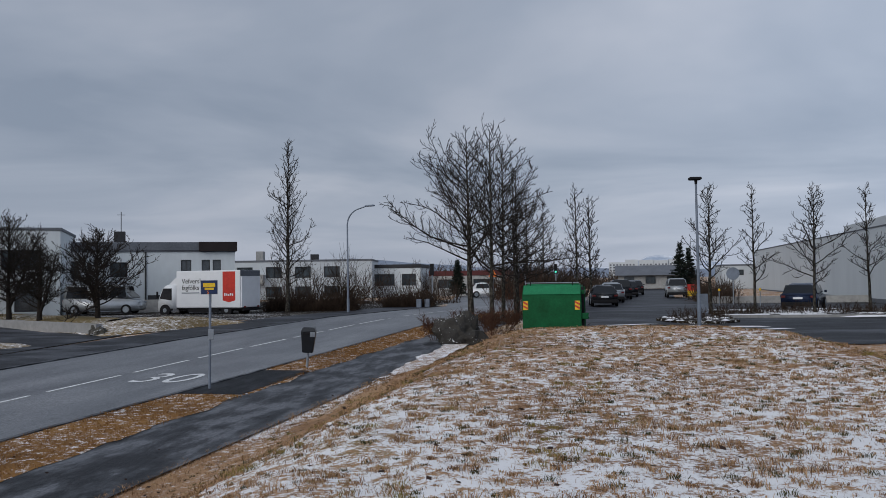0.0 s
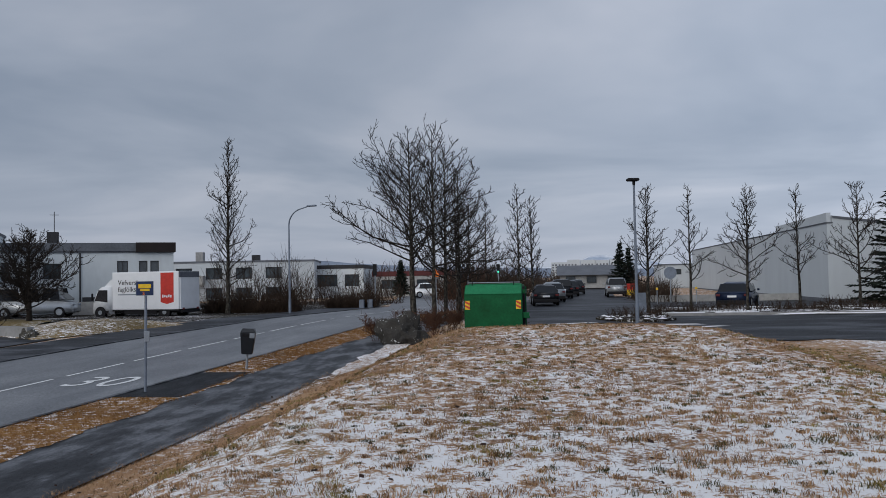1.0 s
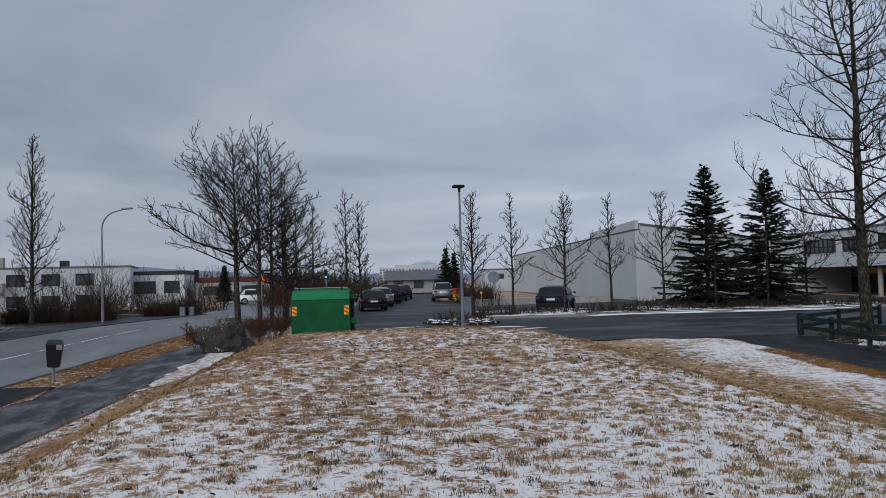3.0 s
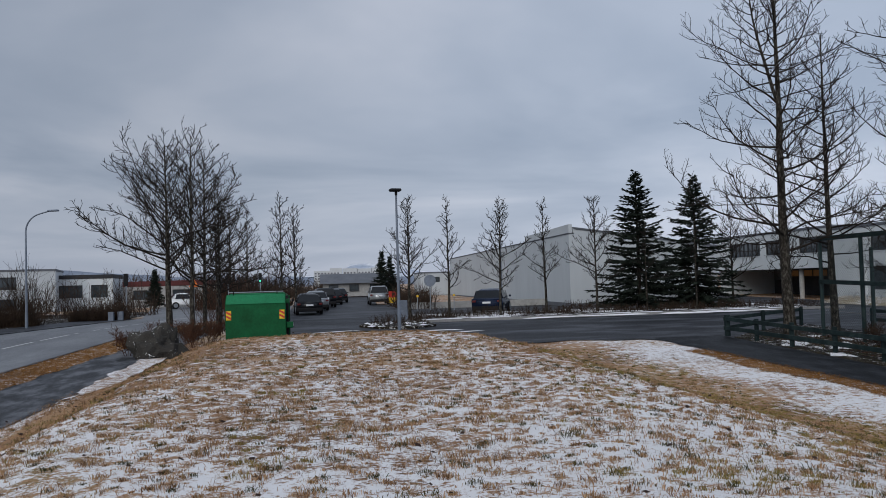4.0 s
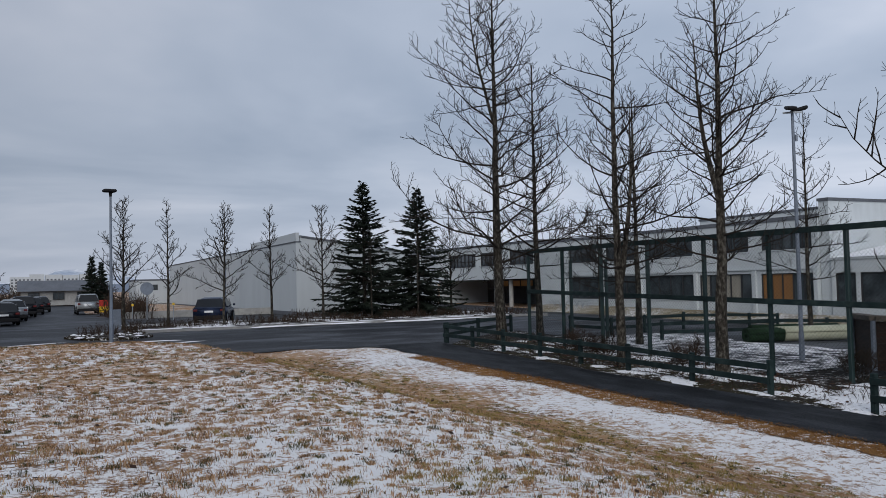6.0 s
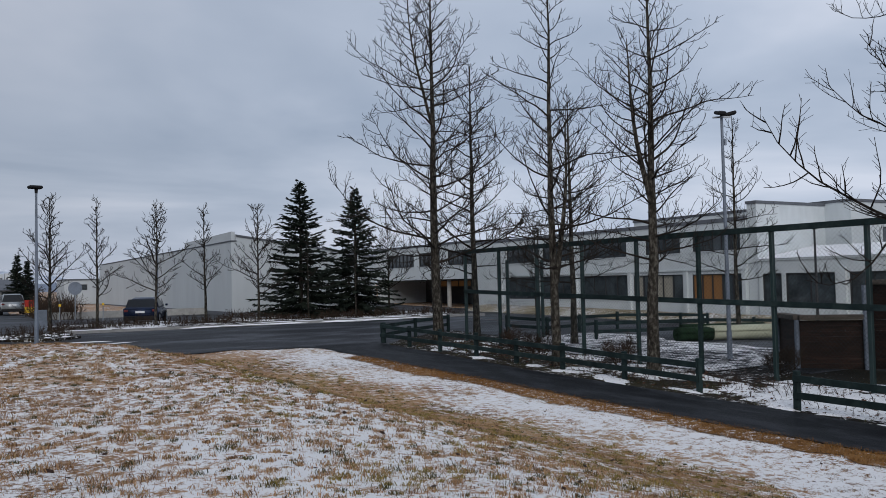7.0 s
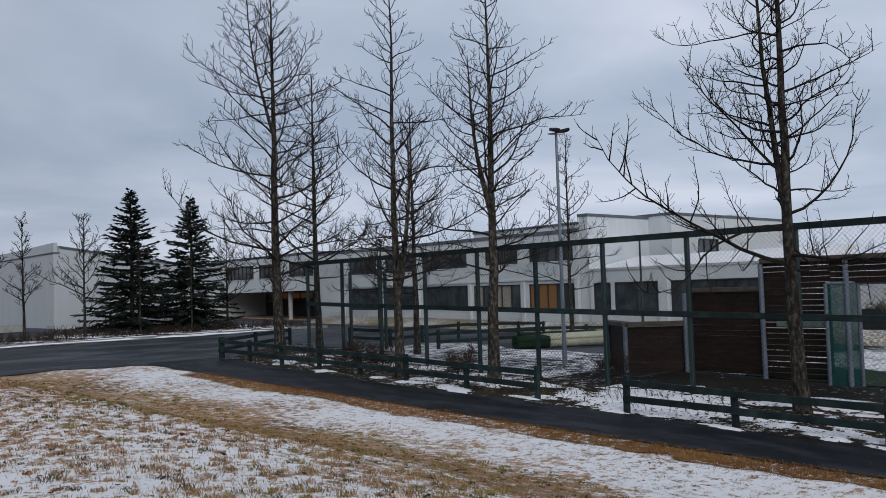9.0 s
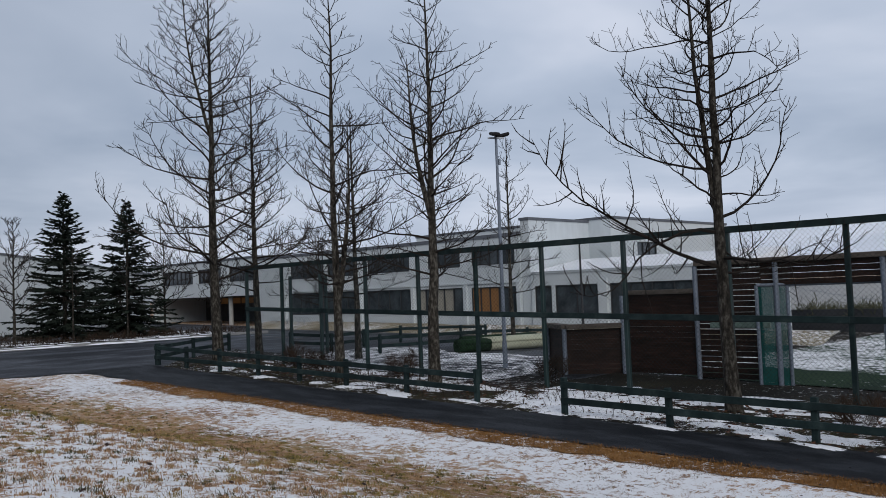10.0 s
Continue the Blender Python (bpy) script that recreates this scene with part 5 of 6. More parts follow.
def car(x, y, turn, paint, label, length=4.3, width=1.78, height=1.5, suv=False, van=False, z=None, group="parked cars"):
    """A parked car; its nose points along the local +y."""
    root = thing("parked_car", pose(x, y, (base(y, x) if z is None else z) + 0.04, 0, 0, turn), label, "car", group)
    h, g = height, 0.24 if not suv else 0.28
    belt = h * (0.56 if van else 0.62)
    half = length / 2
    tail = -half
    # side profile, lower body then cabin
    lower = [(tail + 0.05, g), (tail, g + 0.22), (tail + 0.02, belt - 0.08), (tail + 0.12, belt + 0.02), (half * 0.30, belt), (half * 0.86, belt - 0.14), (half - 0.02, belt - 0.30), (half, g + 0.18), (half - 0.08, g)]

    def loft(profile, ws, name, mat):
        bm = bmesh.new()
        a = [bm.verts.new((-w, p[0], p[1])) for p, w in zip(profile, ws)]
        b = [bm.verts.new((w, p[0], p[1])) for p, w in zip(profile, ws)]
        bm.faces.new(a)
        bm.faces.new(b[::-1])
        n = len(profile)
        for i in range(n):
            j = (i + 1) % n
            bm.faces.new((a[j], a[i], b[i], b[j]))
        bmesh.ops.recalc_face_normals(bm, faces=list(bm.faces))
        bmesh.ops.bevel(bm, geom=list(bm.edges), offset=0.09, segments=3, affect="EDGES", clamp_overlap=True)
        return part(name, bm, mat, root, smooth=True)

    w = width / 2
    body = loft(lower, [w * 0.94, w * 0.98, w, w * 0.96, w * 0.98, w * 0.96, w * 0.9, w * 0.92, w * 0.92], "body", paint)
    back = tail + (0.16 if suv else 0.30)
    cabin = [(back, belt - 0.03), (back + (0.20 if suv else 0.52), h - (0.07 if suv else 0.11)), (back + (0.55 if suv else 1.05), h), (half * 0.02, h - 0.015), (half * 0.2, h - 0.08), (half * 0.56, belt - 0.03)]
    if van:
        cabin = [(tail + 0.04, belt - 0.05), (tail + 0.10, h - 0.08), (tail + 0.4, h), (half * 0.36, h - 0.02), (half * 0.48, h - 0.08), (half * 0.86, belt - 0.05)]
    loft(cabin, [w * 0.97, w * 0.86, w * 0.85, w * 0.85, w * 0.86, w * 0.95] if van else [w * 0.95, w * (0.74 if suv else 0.70), w * (0.72 if suv else 0.62), w * (0.74 if suv else 0.65), w * (0.76 if suv else 0.70), w * 0.93], "cabin", paint)
    # rear window, side windows, screen: slightly proud dark panes
    (y0, z0), (y1, z1) = cabin[0], cabin[1]
    bm = bmesh.new()
    q = [(-w * 0.86, 0.08), (w * 0.86, 0.08), (w * 0.68, 0.95), (-w * 0.68, 0.95)]
    bm.faces.new([bm.verts.new((px, y0 + (y1 - y0) * s - 0.02, z0 + (z1 - z0) * s + 0.012)) for px, s in q])
    part("rear_window", bm, M_TINT, root)
    (y0, z0), (y1, z1) = cabin[5], cabin[4]
    bm = bmesh.new()
    bm.faces.new([bm.verts.new((px, y0 + (y1 - y0) * s + 0.02, z0 + (z1 - z0) * s + 0.012)) for px, s in q[::-1]])
    part("windscreen", bm, M_TINT, root)
    for s in (-1, 1):
        for ya, yb in ((tail + 0.25, -0.75), (-0.65, 0.45), (0.55, half * 0.68)) if van else ((cabin[0][0] + 0.45, -0.05), (0.05, half * 0.36)):
            bm = bmesh.new()
            pts = [(ya, belt + 0.02), (yb, belt + 0.02), (yb - 0.12, h - 0.12), (ya + 0.12, h - 0.12)]
            fr = [w * 0.985, w * 0.985, w * 0.905, w * 0.905] if van else [w * 0.955, w * 0.955, w * 0.82, w * 0.82]
            vs = [bm.verts.new((s * k, p[0], p[1])) for p, k in zip(pts, fr)]
            bm.faces.new(vs if s > 0 else vs[::-1])
            part("side_window", bm, M_TINT, root)
        boxpart("tail_light", s * w * 0.80 - 0.11, s * w * 0.80 + 0.11, tail - 0.012, tail + 0.12, belt - 0.23, belt - 0.11, M_TAIL, root, bevel=0.02)
        boxpart("headlight", s * w * 0.70 - 0.15, s * w * 0.70 + 0.15, half - 0.14, half + 0.005, belt - 0.38, belt - 0.26, M_GALV, root, bevel=0.02)
        boxpart("mirror", s * (w + 0.06) - 0.07, s * (w + 0.06) + 0.07, half * 0.42, half * 0.42 + 0.08, belt + 0.02, belt + 0.14, paint, root, bevel=0.02)
    boxpart("number_plate", -0.24, 0.24, tail - 0.014, tail + 0.01, belt - 0.30, belt - 0.19, M_WHITEPAINT, root, "plain white plate")
    boxpart("bumper", -w * 0.93, w * 0.93, tail - 0.05, tail + 0.2, g - 0.02, g + 0.22, M_BLACK, root, bevel=0.04)
    for s in (-1, 1):
        for yy in (tail + 0.78, half - 0.82):
            wheel(root, s * (w - 0.10), yy, 0.33 if not suv else 0.36)
    if suv:
        for s in (-1, 1):
            rodpart("roof_rail", (s * w * 0.66, back + 0.5, h + 0.03), (s * w * 0.66, half * 0.1, h + 0.03), 0.02, M_BLACK, root)
    return root


car(-1.2, 58.2, 5, M_DARKCAR, "black hatchback parked in line along the street", height=1.42)
car(-0.75, 65.4, 5, M_SILVER, "pale silver car parked in line along the street", height=1.5)
car(-0.1, 73.2, 5, M_DARKCAR, "dark car parked in line along the street", height=1.65, suv=True)
car(0.7, 80.5, 0, M_DARKCAR, "dark car parked in line along the street", height=1.5)
car(1.4, 88.0, 0, M_DARKCAR, "dark car parked in line along the street", height=1.5)
car(4.75, 76.5, 0, M_SILVER, "silver estate car seen from behind with roof rails", height=1.68, suv=True, length=4.6)
car(10.05, 50.2, -20, M_NAVY, "dark navy hatchback parked behind bare trees", height=1.48, width=1.85)
car(-12.9, 83.0, -72, M_WHITEPAINT, "white car far along the road", height=1.5)
car(-33.4, 49.8, -75, M_SILVER, "grey passenger van parked in a driveway", height=1.95, width=1.95, length=4.9, van=True)
car(-38.6, 51.6, -75, M_DARKCAR, "dark car parked in a driveway", height=1.4, length=4.2)


def truck():
    """A small box lorry heading along -x."""
    x, y = -23.3, 48.8
    z = base(49) - 0.10
    root = thing("box_truck", pose(x, y, z, 0, 0, -7), "white box truck with red panel and black lettering", "truck")
    w, l = 2.25, 4.75
    boxpart("box_body", -l, 0, 0, w, 0.54, 2.90, M_WHITEPAINT, root, bevel=0.03)
    boxpart("underframe", -l, 0.15, 0.25, w - 0.25, 0.34, 0.53, M_BLACK, root)
    # two black strips added to darken the gap beneath the box
    boxpart("side_guard", -3.9, -1.6, 0.03, 0.10, 0.26, 0.54, M_BLACK, root)
    boxpart("side_skirt", -l, 0, 0.02, w - 0.02, 0.46, 0.539, M_BLACK, root)
    # cab
    bm = bmesh.new()
    prof = [(-l - 0.08, 0.30), (-l - 0.08, 2.02), (-l - 0.85, 2.02), (-l - 1.16, 1.78), (-l - 1.48, 1.12), (-l - 1.54, 0.30)]
    a = [bm.verts.new((px, 0.10, pz)) for px, pz in prof]
    b = [bm.verts.new((px, w - 0.10, pz)) for px, pz in prof]
    bm.faces.new(a)
    bm.faces.new(b[::-1])
    for i in range(6):
        j = (i + 1) % 6
        bm.faces.new((a[j], a[i], b[i], b[j]))
    bmesh.ops.recalc_face_normals(bm, faces=list(bm.faces))
    bmesh.ops.bevel(bm, geom=list(bm.edges), offset=0.05, segments=2, affect="EDGES")
    cab = part("cab", bm, M_WHITEPAINT, root, smooth=True)
    bm = bmesh.new()
    bm.faces.new([bm.verts.new(p) for p in ((-l - 1.36, 0.094, 1.14), (-l - 0.42, 0.094, 1.02), (-l - 0.42, 0.094, 1.80), (-l - 1.08, 0.094, 1.80))])
    part("side_window", bm, M_TINT, cab)
    bm = bmesh.new()
    bm.faces.new([bm.verts.new(p) for p in ((-l - 1.475, 0.25, 1.18), (-l - 1.19, 0.25, 1.76), (-l - 1.19, w - 0.25, 1.76), (-l - 1.475, w - 0.25, 1.18))])
    part("windscreen", bm, M_TINT, cab)
    boxpart("mirror", -l - 1.50, -l - 1.42, -0.08, 0.06, 1.15, 1.6, M_BLACK, cab, bevel=0.02)
    bm = bmesh.new()
    f = [(-l - 0.12, 2.02), (-l - 0.12, 2.5), (-l - 0.30, 2.42), (-l - 0.75, 2.02)]
    a = [bm.verts.new((px, 0.25, pz)) for px, pz in f]
    b = [bm.verts.new((px, w - 0.25, pz)) for px, pz in f]
    bm.faces.new(a)
    bm.faces.new(b[::-1])
    for i in range(4):
        bm.faces.new((a[(i + 1) % 4], a[i], b[i], b[(i + 1) % 4]))
    part("wind_deflector", bm, M_WHITEPAINT, cab)
    boxpart("step", -l - 1.0, -l - 0.35, 0.06, 0.12, 0.35, 0.5, M_BLACK, cab)
    for xx in (-l - 0.92, -1.05):
        for yy in (0.16, w - 0.16):
            bm = bmesh.new()
            bmesh.ops.create_cone(bm, cap_ends=True, segments=22, radius1=0.38, radius2=0.38, depth=0.24, matrix=Matrix.Translation((xx, yy, 0.38)) @ Matrix.Rotation(math.pi / 2, 4, "X"))
            tyre = part("tyre", bm, M_BLACK, root)
            bm = bmesh.new()
            bmesh.ops.create_cone(bm, cap_ends=True, segments=16, radius1=0.14, radius2=0.14, depth=0.26, matrix=Matrix.Translation((xx, yy, 0.38)) @ Matrix.Rotation(math.pi / 2, 4, "X"))
            part("rim", bm, M_GALV, tyre)
    # red panel, lettering, bars for the small print and the mark
    bm = bmesh.new()
    pts = [(-1.28, 1.00), (-0.82, 0.88), (-0.36, 1.00), (-0.36, 2.82), (-1.28, 2.82)]
    bm.faces.new([bm.verts.new((px, -0.004, pz)) for px, pz in pts])
    panel = part("red_panel", bm, M_RED, root, "red panel with a white mark")
    bm = bmesh.new()
    for k in range(5):
        box(bm, -1.16 + 0.14 * k, -1.07 + 0.14 * k, -0.012, -0.006, 1.28 + 0.02 * (k % 2), 1.46 - 0.03 * (k % 3))
    part("mark", bm, M_WHITEPAINT, panel, "white brand mark as plain bars")
    letters("Vefverslun", 0.44, M_BLACK, root, pose(-l + 0.42, -0.004, 2.10, 90))
    letters("fagfólks", 0.44, M_BLACK, root, pose(-l + 0.42, -0.004, 1.68, 90))
    boxpart("small_print", -l + 0.42, -3.0, -0.008, -0.003, 1.46, 1.52, M_GREYPAINT, root)
    # raised tail lift
    boxpart("tail_lift", 0.02, 0.09, 0.05, w - 0.05, 0.56, 2.50, M_WHITEPAINT, root, "raised grey tail lift", bevel=0.01)
    boxpart("rear_frame", 0.0, 0.05, 0.0, w, 2.52, 2.89, M_ROOFGREY, root)
    for yy in (0.25, w - 0.4):
        boxpart("rear_light", 0.05, 0.12, yy, yy + 0.2, 0.52, 0.64, M_TAIL, root)
    boxpart("rear_bumper", 0.05, 0.18, 0.1, w - 0.1, 0.36, 0.48, M_BLACK, root)


truck()


# ---- buildings ----
def wall_with_openings(bm, length, z0, z1, openings, thick=0.28):
    """Fill a wall slab, leaving real holes for the openings (x0, x1, z0, z1)."""
    xs = sorted({0.0, length, *[v for o in openings for v in o[:2]]})
    zs = sorted({z0, z1, *[v for o in openings for v in o[2:4]]})
    for xa, xb in zip(xs[:-1], xs[1:]):
        run = None
        for za, zb in zip(zs[:-1], zs[1:]):
            hole = any(o[0] <= xa and xb <= o[1] and o[2] <= za and zb <= o[3] for o in openings)
            if not hole:
                run = (run[0], zb) if run else (za, zb)
            if (hole or zb == zs[-1]) and run:
                box(bm, xa, xb, 0, thick, run[0], run[1])
                run = None
    bmesh.ops.remove_doubles(bm, verts=list(bm.verts), dist=0.0005)


def window(parent, x0, x1, z0, z1, bars, depth=0.10, pane=None, blind=0.0, name="window"):
    bm = bmesh.new()
    t = 0.06
    for a in ((x0, x1, z0, z0 + t), (x0, x1, z1 - t, z1), (x0, x0 + t, z0 + t, z1 - t), (x1 - t, x1, z0 + t, z1 - t)):
        box(bm, a[0], a[1], depth - 0.05, depth + 0.03, a[2], a[3])
    bmesh.ops.remove_doubles(bm, verts=list(bm.verts), dist=0.0005)
    w = part(name, bm, M_FRAME, parent)
    for i in range(1, bars):
        x = x0 + (x1 - x0) * i / bars
        boxpart("mullion", x - t / 2, x + t / 2, depth - 0.04, depth + 0.03, z0 + t, z1 - t, M_FRAME, w)
    for i in range(bars):
        a, b = x0 + (x1 - x0) * i / bars, x0 + (x1 - x0) * (i + 1) / bars
        boxpart("pane", a + 0.02, b - 0.02, depth + 0.032, depth + 0.045, z0 + 0.04, z1 - 0.04, (pane or M_GLASS) if not isinstance(pane, list) else pane[i % len(pane)], w)
    if blind:
        boxpart("sill", x0 - 0.05, x1 + 0.05, -0.05, depth - 0.052, z0 - 0.06, z0, M_WHITE, w)
    return w


def block(name, m, length, depth, z0, z1, openings, wall, roof_mat, label, category="building", bars=2, panes=None, coping=0.18, parent=None, sills=True):
    root = parent or thing(name, m, label, category)
    bm = bmesh.new()
    wall_with_openings(bm, length, z0, z1, [o[:4] for o in openings])
    part("wall", bm, wall, root)
    bm = bmesh.new()
    box(bm, 0, 0.28, 0.28, depth, z0, z1)
    box(bm, length - 0.28, length, 0.28, depth, z0, z1)
    box(bm, 0.28, length - 0.28, depth - 0.28, depth, z0, z1)
    part("wall", bm, wall, root)
    boxpart("roof", -0.06, length + 0.06, -0.06, depth + 0.06, z1 + 0.003, z1 + coping, roof_mat, root)
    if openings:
        # near-black sheet added behind the windows for the darkness of unlit rooms
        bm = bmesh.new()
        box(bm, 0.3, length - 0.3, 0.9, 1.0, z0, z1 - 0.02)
        part("inner_wall", bm, M_FRAME, root, "dark sheet standing in for unlit rooms")
    for i, o in enumerate(openings):
        window(root, o[0], o[1], o[2], o[3], o[4] if len(o) > 4 else bars, pane=panes.get(i) if panes else None, blind=1.0 if sills else 0.0)
    return root


M_CURTAIN = plain("pale_blind", (0.30, 0.28, 0.24), 0.8, scale=3)
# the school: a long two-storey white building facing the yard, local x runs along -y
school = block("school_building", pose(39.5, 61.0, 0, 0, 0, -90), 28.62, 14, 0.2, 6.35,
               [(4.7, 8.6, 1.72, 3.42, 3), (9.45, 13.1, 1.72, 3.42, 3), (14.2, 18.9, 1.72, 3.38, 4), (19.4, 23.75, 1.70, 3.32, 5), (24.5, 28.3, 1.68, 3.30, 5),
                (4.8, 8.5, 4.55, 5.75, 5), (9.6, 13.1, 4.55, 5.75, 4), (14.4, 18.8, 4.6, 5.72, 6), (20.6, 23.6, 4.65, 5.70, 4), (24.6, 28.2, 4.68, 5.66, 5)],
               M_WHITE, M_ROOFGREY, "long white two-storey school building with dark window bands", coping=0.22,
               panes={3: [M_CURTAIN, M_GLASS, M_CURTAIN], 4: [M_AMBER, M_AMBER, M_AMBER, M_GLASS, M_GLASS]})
for px in (4.0, 8.85, 13.5, 19.0, 23.95, 28.35):
    boxpart("pilaster", px, px + 0.25, -0.16, -0.003, 0.2, 3.5, M_WHITE, school)
boxpart("string_course", 4.2, 28.6, -0.10, -0.004, 3.52, 3.62, M_WHITE, school)
# entrance wing: the upper storey bridges a deep shaded recess
ent = thing("entrance_wing", pose(39.5, 80.5, 0, 0, 0, -90), "white upper storey bridging a dark recessed school entrance", "building")
bm = bmesh.new()
wall_with_openings(bm, 19.5, 3.45, 6.6, [(3.0, 8.6, 4.7, 6.0), (9.6, 13.6, 4.7, 6.0), (15.0, 19.0, 4.7, 6.0)])
part("wall", bm, M_WHITE, ent)
for a, b, n in ((3.0, 8.6, 7), (9.6, 13.6, 5), (15.0, 19.0, 5)):
    window(ent, a, b, 4.7, 6.0, n, blind=1.0)
# soffit takes the dark roofing colour for the shade under the storey
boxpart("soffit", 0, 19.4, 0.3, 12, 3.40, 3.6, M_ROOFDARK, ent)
boxpart("roof", -0.05, 19.5, -0.06, 12, 6.604, 6.8, M_ROOFGREY, ent)
boxpart("side_wall", 0, 0.3, 0.3, 12, 0.2, 6.59, M_WHITE, ent)
# shade of the recess is put into this wall's dark grey
boxpart("recess_wall", 0.3, 19.4, 6.0, 6.2, 0.2, 3.39, plain("shaded_concrete", (0.09, 0.09, 0.095), 0.9, scale=1), ent, "grey concrete wall, darkened for the shade of the recess")
boxpart("clerestory", 2.5, 9.5, 5.95, 5.99, 2.75, 3.3, M_AMBER, ent, "warm lit strip window")
for px in (2.4, 4.9, 7.2, 9.6):
    boxpart("clerestory_bar", px, px + 0.12, 5.90, 5.949, 2.7, 3.35, M_FRAME, ent)
# dark sheet added to deepen the shade at this end of the recess
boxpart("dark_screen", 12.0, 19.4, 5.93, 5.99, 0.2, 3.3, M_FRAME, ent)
for px in (11.5, 14.2):
    rodpart("column", (px, 0.6, 0.2), (px, 0.6, 3.4), 0.2, M_GREYWALL, ent, seg=14)
# hall block rising behind the low wing
hall = block("hall_block", pose(39.6, 31.70, 0, 0, 0, 0), 6.2, 0.64, 0.3, 7.25, [], M_WHITE, M_ROOFGREY, "tall plain white hall block of the school", coping=0.16)
hall2 = block("hall_block", pose(45.8, 30.0, 0, 0, 0, 0), 16.0, 18, 0.3, 7.4, [(3.1, 5.6, 4.85, 5.95, 3)], M_WHITE, M_ROOFGREY, "tall plain white hall block of the school", coping=0.16)
boxpart("roof_hatch", 11.0, 11.8, 2.0, 3.0, 7.56, 7.95, M_WHITE, hall2)
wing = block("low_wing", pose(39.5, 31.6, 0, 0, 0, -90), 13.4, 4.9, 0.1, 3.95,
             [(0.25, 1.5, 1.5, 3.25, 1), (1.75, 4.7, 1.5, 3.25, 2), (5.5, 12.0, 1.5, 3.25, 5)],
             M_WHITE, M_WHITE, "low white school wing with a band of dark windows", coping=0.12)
bm = bmesh.new()
bm.faces.new([bm.verts.new(p) for p in ((0, -0.1, 4.08), (13.4, -0.1, 4.08), (13.4, 4.9, 4.85), (0, 4.9, 4.85))])
bm.faces.new([bm.verts.new(p) for p in ((13.4, -0.1, 4.08), (13.4, -0.1, 4.075), (13.4, 4.9, 4.075), (13.4, 4.9, 4.85))])
part("snowy_roof", bm, M_SNOW, wing, "low sloping roof under thin snow")
for px in (4.85, 12.1):
    boxpart("pilaster", px, px + 0.55, -0.18, -0.003, 0.2, 3.5, M_WHITE, wing)
block("far_building", pose(72.0, 44.0, 0, 0, 0, -90), 46, 10, 0.2, 2.75, [], M_PANEL, M_ROOFGREY, "long low pale building beyond the court")
# bank of pale grass and snow below the school windows
def school_bank():
    vs, fs = [], []
    ys = list(np.arange(14, 60, 1.0))
    for y in ys:
        for x, h in ((36.8, 0.02), (37.6, 0.20), (38.4, 0.38), (39.3, 0.52)):
            vs.append((x + 0.2 * noise.noise((x, y * 0.4, 0)), y, base(y, x) + h + 0.08 * noise.noise((x, y * 0.6, 3))))
    for j in range(len(ys) - 1):
        for i in range(3):
            k = j * 4 + i
            fs.append((k, k + 1, k + 5, k + 4))
    tagged(mesh_object("school_bank", vs, fs, snow_ground("pale_bank_grass", [(0.35, (0.09, 0.07, 0.04)), (0.5, (0.22, 0.18, 0.11)), (0.65, (0.33, 0.28, 0.18))], 0.52, 0.60), smooth=True), "pale grass bank below the school wall", kind="structure")


school_bank()
bikes = thing("bike_rack", pose(38.3, 57.0, base(57, 38.3) + 0.1, 0, 0, -90), "row of steel hoop bike racks before the school", "bike rack")
for k in range(7):
    vs, fs = [], []
    tube(vs, fs, [Vector((0.75 * k + 0.38 * math.cos(a), 0, 0.12 + 0.62 * math.sin(a))) for a in np.linspace(0, math.pi, 9)], [0.028] * 9, 6)
    mesh_object("hoop", vs, fs, M_GALV, bikes, smooth=True)

# the white hall along the street
gym = thing("sports_hall", pose(16.5, 55.2, 0), "large pale windowless sports hall with a low gabled roof", "building")
M_HALL = M_PANEL


def gable_wall(name, pts, axis, t, mat, parent):
    """A wall slab with the outline pts (along, z)."""
    bm = bmesh.new()
    a = [bm.verts.new((p, 0, z) if axis == "x" else (0, p, z)) for p, z in pts]
    b = [bm.verts.new((p, t, z) if axis == "x" else (t, p, z)) for p, z in pts]
    bm.faces.new(a)
    bm.faces.new(b[::-1])
    n = len(pts)
    for i in range(n):
        bm.faces.new((a[(i + 1) % n], a[i], b[i], b[(i + 1) % n]))
    bmesh.ops.recalc_face_normals(bm, faces=list(bm.faces))
    return part(name, bm, mat, parent)


gable_wall("wall", [(0, 0.4), (55, 1.2), (55, 6.15), (0, 6.2)], "y", 0.3, M_HALL, gym)
gable_wall("wall", [(0.302, 0.4), (10.6, 0.4), (10.6, 5.15), (0.302, 6.62)], "x", 0.3, M_HALL, gym)
gable_wall("upper_wall", [(0.0, 6.23), (12.5, 6.23), (12.5, 6.72), (0.0, 6.85)], "y", 0.25, M_HALL, gym)
boxpart("coping", -0.06, 0.36, -0.06, 55, 6.2, 6.26, M_ROOFGREY, gym)
bm = bmesh.new()
bm.faces.new([bm.verts.new(p) for p in ((0.3, -0.08, 6.66), (10.7, -0.08, 5.18), (10.7, 12.5, 5.18), (0.3, 12.5, 6.66))])
bm.faces.new([bm.verts.new(p) for p in ((0.3, -0.08, 6.54), (0.3, -0.08, 6.66), (10.7, -0.08, 5.18), (10.7, -0.08, 5.06))])
bm.faces.new([bm.verts.new(p) for p in ((0.3, 12.5, 6.22), (10.7, 12.5, 5.17), (10.7, 55, 5.17), (0.3, 55, 6.17))])
part("roof", bm, M_ROOFGREY, gym)
boxpart("plinth", -0.05, -0.002, 0, 55, 0.4, 1.50, M_ROOFGREY, gym)
boxpart("plinth", 0.0, 10.6, -0.05, -0.002, 0.4, 1.45, M_ROOFGREY, gym)
